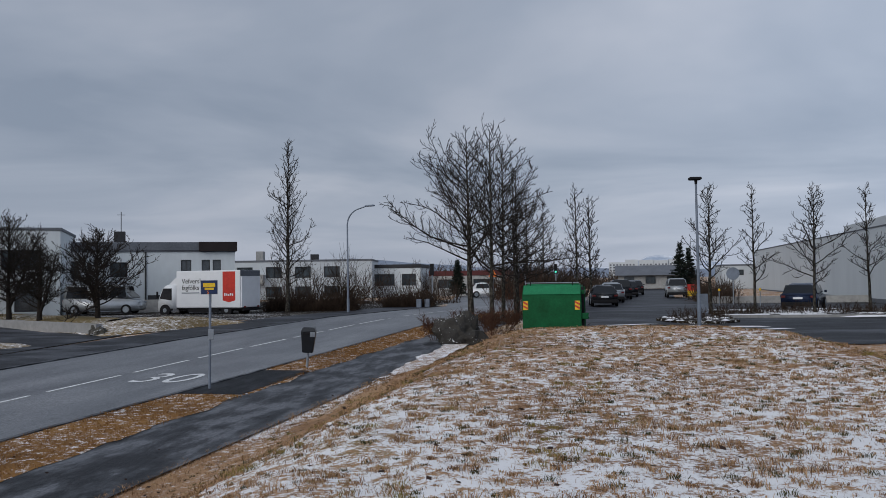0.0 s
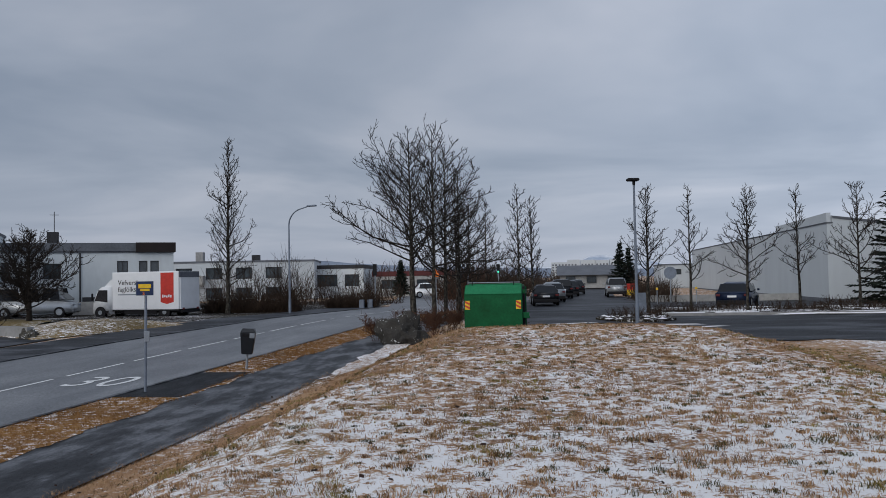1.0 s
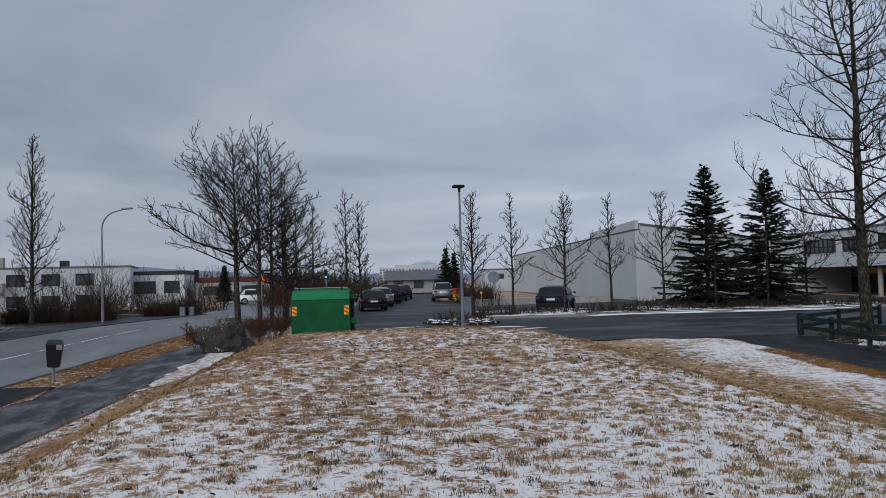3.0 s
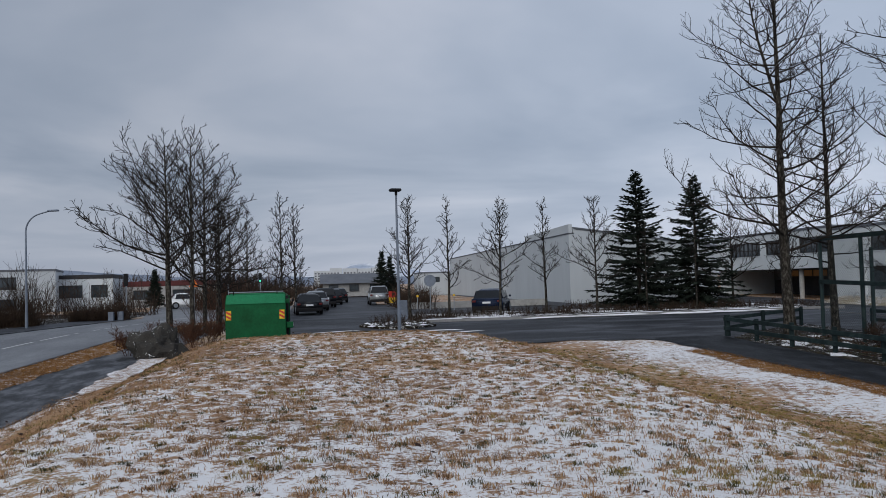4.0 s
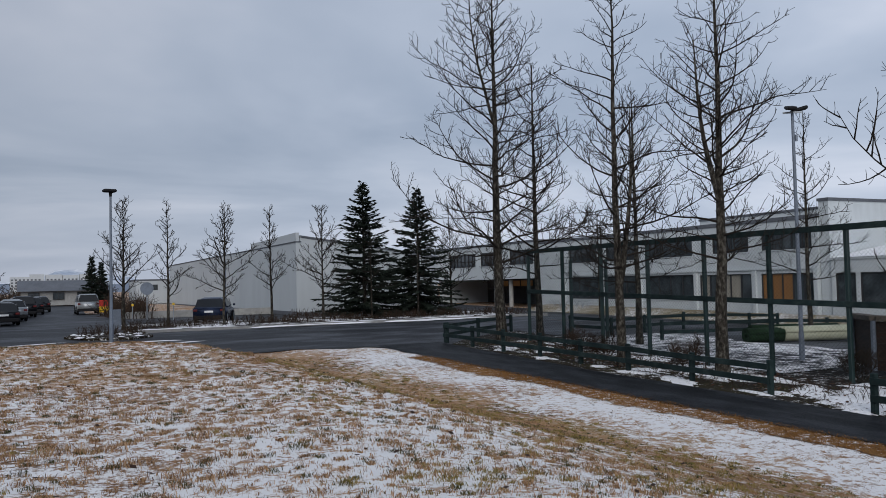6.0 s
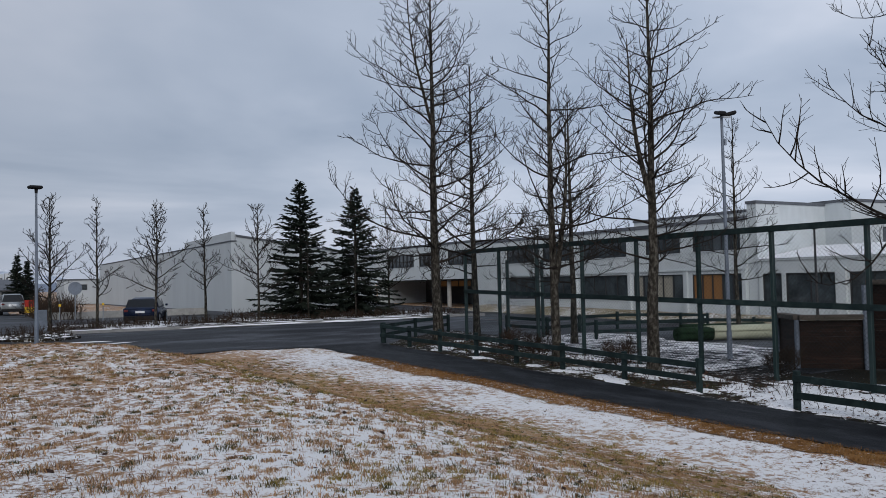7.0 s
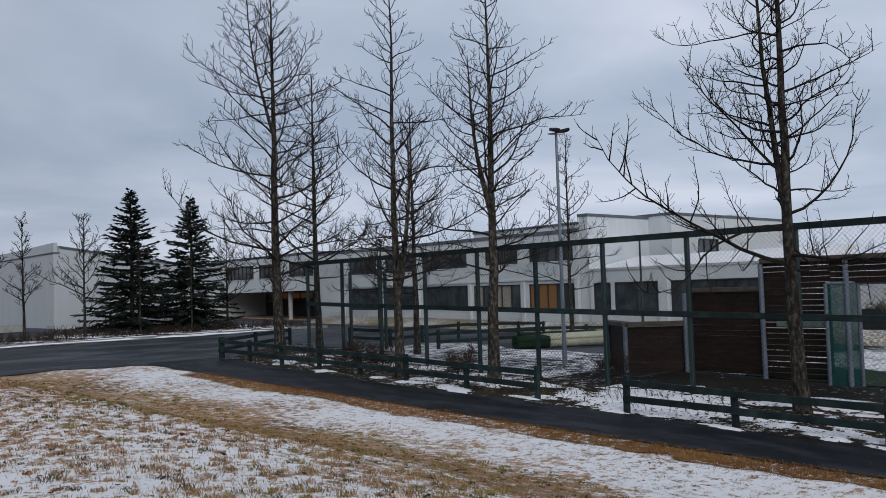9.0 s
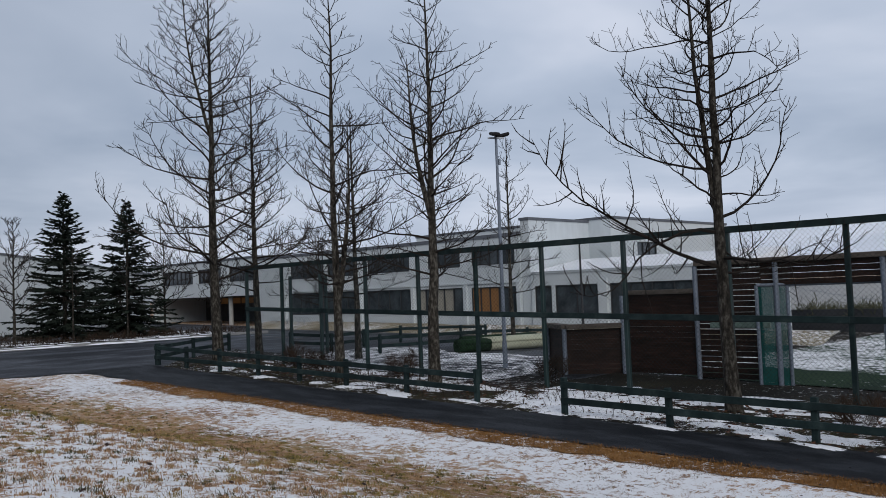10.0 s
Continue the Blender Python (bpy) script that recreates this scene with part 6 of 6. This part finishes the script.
block("hall_annex", pose(12.6, 111.0, 0), 4.4, 8, 1.5, 4.4, [(1.2, 2.6, 3.2, 3.9, 2)], M_PANEL, M_ROOFGREY, "low white annex at the end of the hall", sills=False)
tagged(boxpart("retaining_wall", 5.4, 16.2, 60.8, 61.1, base(60) - 0.2, base(60) + 0.5, M_GREYWALL, None), "low dark retaining wall", kind="structure")

# white house with a dark fascia beyond the truck
house = block("white_house", pose(-40.9, 52.4, 0, 0, 0, 30), 14.0, 9, 0.9, 5.55,
              [(10.05, 10.80, 3.95, 4.95, 2), (11.55, 12.15, 3.95, 4.95, 1), (12.35, 12.95, 3.95, 4.95, 1), (5.0, 6.4, 1.25, 2.75, 2), (5.1, 6.3, 3.7, 4.8, 2), (1.0, 3.0, 3.6, 4.9, 2), (1.0, 3.0, 1.5, 2.7, 2)],
              M_WHITE, M_ROOFGREY, "white two-storey flat-roofed house with a dark fascia", "house", coping=0.1)
boxpart("fascia", -0.1, 11.35, -0.12, 9.1, 5.66, 6.28, M_ROOFGREY, house)
boxpart("fascia", 11.36, 14.15, -0.25, 9.1, 5.60, 6.30, plain("black_brown_fascia", (0.022, 0.016, 0.016), 0.6, scale=2), house, "black-brown fascia")
boxpart("rain_pipe", 7.5, 7.62, -0.07, -0.002, 1.0, 5.55, M_FRAME, house)
boxpart("low_door", 7.7, 9.6, -0.03, -0.003, 1.0, 2.35, M_FRAME, house)
boxpart("chimney", 5.2, 6.0, 3.0, 3.8, 6.28, 7.25, M_ROOFDARK, house, bevel=0.01)
rodpart("antenna", (5.7, 3.4, 7.2), (5.7, 3.4, 8.8), 0.03, M_FRAME, house)
rodpart("antenna", (5.4, 3.4, 8.55), (6.0, 3.4, 8.55), 0.018, M_FRAME, house)
block("white_house", pose(-44.9, 42.9, 0, 0, 0, 30), 10.7, 9, 0.7, 6.75,
      [(2.0, 3.6, 1.6, 3.0, 2), (5.0, 6.4, 1.6, 3.0, 2), (8.0, 9.4, 1.5, 3.3, 1), (2.0, 3.6, 4.2, 5.5, 2), (7.2, 9.6, 4.2, 5.5, 2)], M_WHITE, M_ROOFGREY, "pale rendered two-storey house behind garden trees", "house")
fence = boxpart("garden_wall", 0, 5.2, 0, 0.15, -0.1, 0.9, M_GREYWALL, None)
fence.matrix_world = pose(-33.0, 52.6, base(53), 0, 0, 22)
tagged(fence, "low grey concrete garden wall", kind="structure")
low = boxpart("garden_wall", 0, 11.0, 0, 0.3, -0.2, 0.42, M_KERB, None)
low.matrix_world = pose(-32.6, 38.6, base(38), 0, 0, -28)
tagged(low, "long low pale concrete garden wall", kind="structure")


def grass_bank():
    vs, fs = [], []
    n, m = 40, 20
    for j in range(m + 1):
        for i in range(n + 1):
            u, v = i / n, j / m
            x, y = -22.2 + 3.4 * u - 4.6 * v, 32.9 + 7.4 * u + 2.6 * v
            h = 0.48 * math.sin(math.pi * u) ** 0.6 * math.sin(math.pi * v) ** 0.7 + 0.05 * noise.noise((x, y, 0))
            vs.append((x, y, base(y) + 0.04 + max(0, h)))
    for j in range(m):
        for i in range(n):
            k = j * (n + 1) + i
            fs.append((k, k + 1, k + n + 2, k + n + 1))
    tagged(mesh_object("grass_bank", vs, fs, snow_ground("snowy_bank_grass", [(0.35, (0.045, 0.036, 0.016)), (0.48, (0.15, 0.105, 0.046)), (0.6, (0.27, 0.19, 0.09))], 0.51, 0.58), smooth=True), "low bank of straw grass and snow by a driveway", kind="structure")


grass_bank()


def grass_patch():
    vs, fs = [(-25.6, 28.6, base(28.6) + 0.22)], []
    for i in range(40):
        a = math.tau * i / 40
        q = 1 + 0.15 * noise.noise((math.cos(a) * 2, math.sin(a) * 2, 0))
        x, y = -25.6 + 3.0 * q * math.cos(a), 28.6 + 1.7 * q * math.sin(a)
        vs.append((x, y, base(y) + 0.04))
        fs.append((0, 1 + i, 1 + (i + 1) % 40))
    tagged(mesh_object("grass_patch", vs, fs, bpy.data.materials["snowy_bank_grass"]), "small island of straw grass and snow in a driveway", kind="structure")


grass_patch()


def garden_lawn():
    """Dull grass behind the low garden wall, rising gently from it."""
    vs, fs = [], []
    n, m = 36, 14
    for j in range(m + 1):
        for i in range(n + 1):
            u, v = i / n, j / m
            x, y = -46.0 + 20.6 * u - 2.0 * v, 45.6 - 9.0 * u + 7.0 * v
            vs.append((x, y, base(y) + 0.06 + 0.22 * math.sin(math.pi * v) + 0.05 * noise.noise((x * 0.8, y * 0.8, 2))))
    for j in range(m):
        for i in range(n):
            k = j * (n + 1) + i
            fs.append((k, k + 1, k + n + 2, k + n + 1))
    tagged(mesh_object("garden_lawn", vs, fs, snow_ground("dull_lawn_grass", [(0.35, (0.040, 0.034, 0.015)), (0.48, (0.12, 0.09, 0.04)), (0.6, (0.20, 0.15, 0.07))], 0.56, 0.62), smooth=True), "dull brown-green lawn with traces of snow", kind="structure")


garden_lawn()
# houses farther along the road
far = block("row_house", pose(-44.5, 82.0, 0, 0, 0, 12), 19.0, 9, 1.2, 5.35, [(1.5 + 3.1 * k, 3.2 + 3.1 * k, 3.6, 4.8, 2) for k in range(5)] + [(1.5 + 3.1 * k, 3.2 + 3.1 * k, 1.6, 2.7, 2) for k in range(5)], M_PANEL, M_ROOFGREY, "long pale two-storey terrace behind hedges", "house")
boxpart("chimney", 6.0, 6.8, 3, 4, 5.5, 6.6, M_GREYWALL, far)
boxpart("chimney", 12.0, 12.8, 3, 4, 5.5, 6.2, M_ROOFDARK, far)
boxpart("balcony", 4.6, 7.6, -1.1, -0.01, 3.1, 4.0, M_GREYWALL, far)
block("row_house", pose(-31.0, 89.0, 0, 0, 0, 6), 9.5, 8, 1.2, 4.55, [(0.8, 2.8, 2.6, 3.9, 2), (4.0, 6.6, 2.6, 3.9, 3), (7.4, 9.0, 2.6, 3.9, 2)], M_WHITE, M_ROOFDARK, "low white house with a dark flat roof", "house", coping=0.4)
block("row_house", pose(-21.0, 92.0, 0, 0, 0, 0), 8.5, 8, 1.2, 3.6, [(1.0, 3.0, 2.2, 3.2, 2), (5.0, 7.4, 2.2, 3.2, 2)], M_GREYWALL, plain("dark_red_roof", (0.10, 0.03, 0.03), 0.7, scale=1), "low house with a dark red roof edge", "house", coping=0.55)


def end_house():
    root = thing("street_end_house", pose(-0.3, 116.0, 0), "low white house with a broad grey-blue pitched roof", "house")
    boxpart("wall", 0, 8.6, 0, 7, 1.6, 3.5, M_GREYWALL, root)
    bm = bmesh.new()
    a = [bm.verts.new(p) for p in ((-0.4, -0.6, 3.38), (9.0, -0.6, 3.38), (9.0, 3.5, 4.75), (-0.4, 3.5, 4.75))]
    b = [bm.verts.new(p) for p in ((-0.4, 7.6, 3.38), (9.0, 7.6, 3.38))]
    bm.faces.new(a)
    bm.faces.new((a[3], a[2], b[1], b[0]))
    bm.faces.new((a[0], a[3], b[0]))
    bm.faces.new((a[1], b[1], a[2]))
    part("roof", bm, M_ROOFGREY, root)
    for x in (0.8, 3.6, 6.4):
        window(root, x, x + 1.3, 2.3, 3.2, 2, depth=-0.1)


end_house()


def apartments():
    for i, (az, w, top) in enumerate(((0.2, 17, 19), (-0.75, 13, 21.5), (-1.7, 15, 21), (-2.65, 14, 20.4), (-3.6, 14, 21.2))):
        a = radians(az)
        root = thing("apartment_block", pose(-900 * math.sin(a) - w / 2, 900 * math.cos(a), 0), "far white apartment block on the skyline", "building", "far apartment blocks")
        boxpart("wall", 0, w, 0, 12, 2.0, top, M_PANEL, root)
        for f in range(4):
            for k in range(int(w / 3.4)):
                # windows in mid grey: haze lowers their contrast through the colour
                boxpart("window", 1.0 + 3.4 * k, 2.8 + 3.4 * k, -0.08, -0.01, 7.0 + 2.8 * f, 8.5 + 2.8 * f, M_ROOFGREY, root)


apartments()
spruce(6.6, 98.0, 5.6, 3.0, 53, "small dark spruce by the street", "far spruces")
spruce(7.8, 101.0, 5.0, 2.8, 54, "small dark spruce by the street", "far spruces")
spruce(-17.0, 88.0, 3.8, 2.2, 55, "small dark spruce behind houses", "far spruces")
brush("far_woods", -60, -10, 125, 160, 5.0, 1400, 150, "far brown leafless woods", M_SCRUB, 0.035)
brush("far_woods", -8, 12, 125, 150, 3.2, 700, 151, "far brown leafless woods", M_SCRUB, 0.035)


# ---- grass and litter on the mound ----
def blade_material(name, stops):
    """Dead grass, each blade its own tone."""
    m = bpy.data.materials.new(name)
    m.use_nodes = True
    t = m.node_tree
    b = t.nodes["Principled BSDF"]
    b.inputs["Roughness"].default_value = 0.9
    b.inputs["Specular IOR Level"].default_value = 0.15
    g = t.nodes.new("ShaderNodeNewGeometry")
    r = t.nodes.new("ShaderNodeValToRGB")
    els = r.color_ramp.elements
    while len(els) < len(stops):
        els.new(0.5)
    for e, (q, c) in zip(els, stops):
        e.position, e.color = q, (*c, 1)
    n = t.nodes.new("ShaderNodeTexNoise")
    n.inputs["Scale"].default_value = 5.0
    n.inputs["Detail"].default_value = 3
    t.links.new(g.outputs["Position"], n.inputs["Vector"])
    mix = t.nodes.new("ShaderNodeMath")
    mix.operation = "MULTIPLY_ADD"
    mix.inputs[1].default_value = 0.45
    t.links.new(g.outputs["Random Per Island"], mix.inputs[0])
    half = t.nodes.new("ShaderNodeMath")
    half.operation = "MULTIPLY"
    half.inputs[1].default_value = 0.55
    t.links.new(n.outputs[0], half.inputs[0])
    t.links.new(half.outputs[0], mix.inputs[2])
    t.links.new(mix.outputs[0], r.inputs[0])
    t.links.new(r.outputs[0], b.inputs["Base Color"])
    return m


M_BLADE = blade_material("dead_grass_blade", [(0.22, (0.065, 0.034, 0.018)), (0.36, (0.165, 0.090, 0.046)), (0.50, (0.34, 0.198, 0.106)), (0.64, (0.50, 0.330, 0.195)), (0.78, (0.16, 0.13, 0.045))])
M_RUSTBLADE = blade_material("rusty_grass_blade", [(0.15, (0.05, 0.025, 0.011)), (0.4, (0.175, 0.083, 0.028)), (0.62, (0.30, 0.150, 0.053)), (0.85, (0.13, 0.10, 0.035))])
M_MOSS = blade_material("mossy_grass_blade", [(0.15, (0.02, 0.018, 0.010)), (0.5, (0.05, 0.055, 0.018)), (0.85, (0.13, 0.09, 0.035))])


def blades_at(vs, fs, rng, x, y, z, count, spread, hmin, hmax, wide):
    """Bent dead blades round one root place."""
    for _ in range(count):
        px, py = x + rng.gauss(0, spread), y + rng.gauss(0, spread)
        h = rng.uniform(hmin, hmax)
        w = rng.uniform(0.0009, 0.0019) * wide
        t, u = rng.uniform(0, 6.28), rng.uniform(0, 6.28)
        ca, sa = math.cos(t) * w, math.sin(t) * w
        b = h * rng.uniform(0.3, 2.3)
        bx, by = math.cos(u) * b, math.sin(u) * b
        n = len(vs)
        vs += [(px - ca, py - sa, z - 0.012), (px + ca, py + sa, z - 0.012), (px + bx * 0.35 + ca * 0.8, py + by * 0.35 + sa * 0.8, z + h * 0.65), (px + bx * 0.35 - ca * 0.8, py + by * 0.35 - sa * 0.8, z + h * 0.65), (px + bx, py + by, z + h * 0.92)]
        fs += [(n, n + 1, n + 2, n + 3), (n + 3, n + 2, n + 4)]


def tufts(name, spots, seed, hmin, hmax, spread, mat, label, blades=6, lift=0.0):
    """Loose dead blades at the spots (x, y)."""
    rng = random.Random(seed)
    vs, fs = [], []
    for x, y in spots:
        blades_at(vs, fs, rng, x, y, terrain(x, y) + lift, rng.randint(blades - 2, blades + 2), spread, hmin, hmax, 1 + math.hypot(x, y) * 0.08)
    tagged(mesh_object(name, vs, fs, mat), label, "grass", kind="stuff")


def clumps(name, per_metre, seed, keep, size, mat, label, blades=16, rmin=3.2, rmax=29.0):
    """Separate upright clumps of grass on a shaken grid, bigger in some stretches than in others."""
    rng = random.Random(seed)
    vs, fs = [], []
    cell = 1 / math.sqrt(per_metre)
    for j in range(int(34 / cell)):
        for i in range(int(18 / cell)):
            x, y = -6.4 + (i + rng.random()) * cell, -5 + (j + rng.random()) * cell
            d, az = math.hypot(x, y), math.degrees(math.atan2(x, y))
            if not (rmin < d < rmax and -50 < az < 82) or not keep(x, y) or rng.random() < 0.18:
                continue
            k = size * (0.75 + 0.6 * noise.noise((x * 0.7, y * 0.7, seed))) * rng.choice((0.6, 0.8, 1.0, 1.0, 1.35))
            thin = min(1.0, 8 / d) ** 0.7
            blades_at(vs, fs, rng, x, y, terrain(x, y), int(blades * thin * rng.uniform(0.6, 1.4)), 0.46 * k, 0.10 * k, 0.42 * k, (1.5 + d * 0.10) / thin ** 0.6)
    tagged(mesh_object(name, vs, fs, mat), label, "grass", kind="stuff")


def thrown(count, seed, rmin, rmax, keep, level, a0=-1.3, a1=0.85):
    """Places on the mound, thickest where the grass stands in clumps."""
    rng = random.Random(seed)
    out = []
    for _ in range(count):
        a, d = rng.uniform(a0, a1), rmin + (rmax - rmin) * rng.random() ** 1.3
        x, y = -d * math.sin(a), d * math.cos(a)
        if keep(x, y) and clump(x, y) > level + rng.gauss(0, 0.16):
            out.append((x, y))
    return out


M_OLIVE = blade_material("olive_grass_blade", [(0.2, (0.06, 0.045, 0.012)), (0.4, (0.17, 0.135, 0.035)), (0.58, (0.33, 0.235, 0.085)), (0.8, (0.13, 0.135, 0.03))])


def green_patch(x, y):
    """Where living grass shows: here and there on the top, mostly on the long flank."""
    return 0.75 * noise.noise((x * 0.8, y * 0.8, 21)) + 0.4 * noise.noise((x * 2.3, y * 2.3, 22)) + 0.62 * step(2.5, 7.0, x) + 0.12 * step(-0.5, -3.0, x) * (1 - step(12, 18, y)) - 0.24


MOUND = "short dead grass tufts showing through thin snow"
on_top = lambda x, y: -6.3 < x < flank_foot(y) + 0.2 and y < 28.5
dry = lambda x, y: on_top(x, y) and green_patch(x, y) < 0.22 + 0.25 * noise.noise((x * 5, y * 5, 3))
green = lambda x, y: on_top(x, y) and green_patch(x, y) > 0.06 + 0.25 * noise.noise((x * 5, y * 5, 6))
clumps("grass_clumps", 13, 211, dry, 0.120, M_BLADE, "broad tufts of dead straw grass in thin snow", 60)
clumps("grass_clumps", 30, 212, dry, 0.055, M_BLADE, MOUND, 12)
clumps("grass_clumps", 26, 216, lambda x, y: dry(x, y) and y + 0.4 * abs(x) > 9, 0.055, M_BLADE, MOUND, 16, 9.0)
clumps("green_clumps", 11, 213, green, 0.11, M_OLIVE, "olive green grass tufts between patches of thin snow", 50)
clumps("green_clumps", 30, 214, green, 0.055, M_OLIVE, "olive green grass tufts between patches of thin snow", 9)
clumps("dark_clumps", 6, 215, on_top, 0.10, M_MOSS, "dark withered tufts in thin snow", 34)
tufts("grass_tufts", thrown(15000, 201, 3.2, 12.0, on_top, 0.0), 1, 0.012, 0.036, 0.05, M_BLADE, MOUND, 4)
tufts("grass_tufts", thrown(9000, 205, 0.3, 9.0, lambda x, y: -6.2 < x < 8.0 and (y < 2 or math.hypot(x, y) < 3.3), 0.12, -3.15, 3.15), 9, 0.012, 0.04, 0.035, M_BLADE, MOUND)
tufts("snow_grass", thrown(7000, 207, 6.0, 29.0, lambda x, y: flank_foot(y) - 0.3 < x < 12.3 and y < 29.5, 0.05), 11, 0.015, 0.04, 0.05, M_MOSS, "dark grass tips in a strip of snow", 4)
tufts("snow_grass", thrown(12000, 204, 6.0, 29.0, lambda x, y: flank_foot(y) - 0.6 < x < 12.3 and y < 29.5, 0.02), 4, 0.02, 0.05, 0.05, M_BLADE, "sparse grass tips in a strip of snow", 4)


def verge_spots(left, right, y0, y1, count, seed):
    rng = random.Random(seed)
    out = []
    for _ in range(count):
        y = y0 + (y1 - y0) * rng.random() ** 1.4
        x = rng.uniform(left(y), right(y))
        if not (18.3 < y < 22.7 and x < -8.7):
            out.append((x, y))
    return out


tufts("verge_grass", verge_spots(lambda y: ROAD_R(y) + 0.1, lambda y: PATH_L(y) + 0.12, 9, 46, 5500, 5), 5, 0.015, 0.05, 0.05, M_RUSTBLADE, "rusty brown grass along the road", 5, 0.06)
tufts("verge_grass", verge_spots(lambda y: PATH_R(y) - 0.1, lambda y: PATH_R(y) + 0.5, 9, 31, 900, 6), 6, 0.03, 0.08, 0.05, M_BLADE, "dead grass along a path edge", 5, 0.02)
tufts("verge_grass", verge_spots(lambda y: PATH2_L(y) - 0.80 + 0.35 * noise.noise((0, y * 0.3, 0)), lambda y: PATH2_L(y) + 0.08, 1, 26, 4600, 7), 7, 0.015, 0.05, 0.05, M_RUSTBLADE, "rusty brown grass along a path", 5, 0.03)
tufts("verge_grass", verge_spots(lambda y: PATH2_R(y) + 0.1, lambda y: 17.8, 0, 29.5, 2600, 8), 8, 0.02, 0.08, 0.06, M_MOSS, "mossy dark grass under the rail fence", 5, 0.02)


def leaf_litter(spots, seed, rmin, rmax, rgb, label):
    """Dead leaves lying flat or curled at the places (x, y)."""
    rng = random.Random(seed)
    vs, fs = [], []
    for x, y in spots:
        c = Vector((x, y, terrain(x, y) + rng.uniform(0.05, 0.085)))
        t, r = rng.uniform(0, 6.28), rng.uniform(rmin, rmax)
        k = len(vs)
        u, v = Vector((math.cos(t), math.sin(t), rng.uniform(-0.4, 0.4))) * r, Vector((-math.sin(t), math.cos(t), rng.uniform(-0.4, 0.4))) * r * 0.7
        vs += [c - u, c - v * 0.9, c + u, c + v]
        fs.append((k, k + 1, k + 2, k + 3))
    tagged(mesh_object("leaf_litter", vs, fs, plain("dead_leaf", rgb, 0.8, scale=10, spread=0.4)), label, "leaves", kind="stuff")


def polar(rng, a0, a1, r0, r1):
    a, d = rng.uniform(a0, a1), rng.uniform(r0, r1)
    return -d * math.sin(a), d * math.cos(a)


lay = random.Random(77)
leaf_litter([polar(lay, -1.25, 0.8, 3.8, 20) for _ in range(520)], 78, 0.018, 0.04, (0.035, 0.018, 0.012), "scattered dark dead leaves on snow")
leaf_litter([(lay.uniform(15.2, 19.6), 1 + 16 * lay.random()) for _ in range(1500)] + [(lay.uniform(15.3, 18.2), lay.uniform(16, 29)) for _ in range(700)], 79, 0.03, 0.065, (0.075, 0.034, 0.020), "brown fallen leaves on snow under the rail fence")
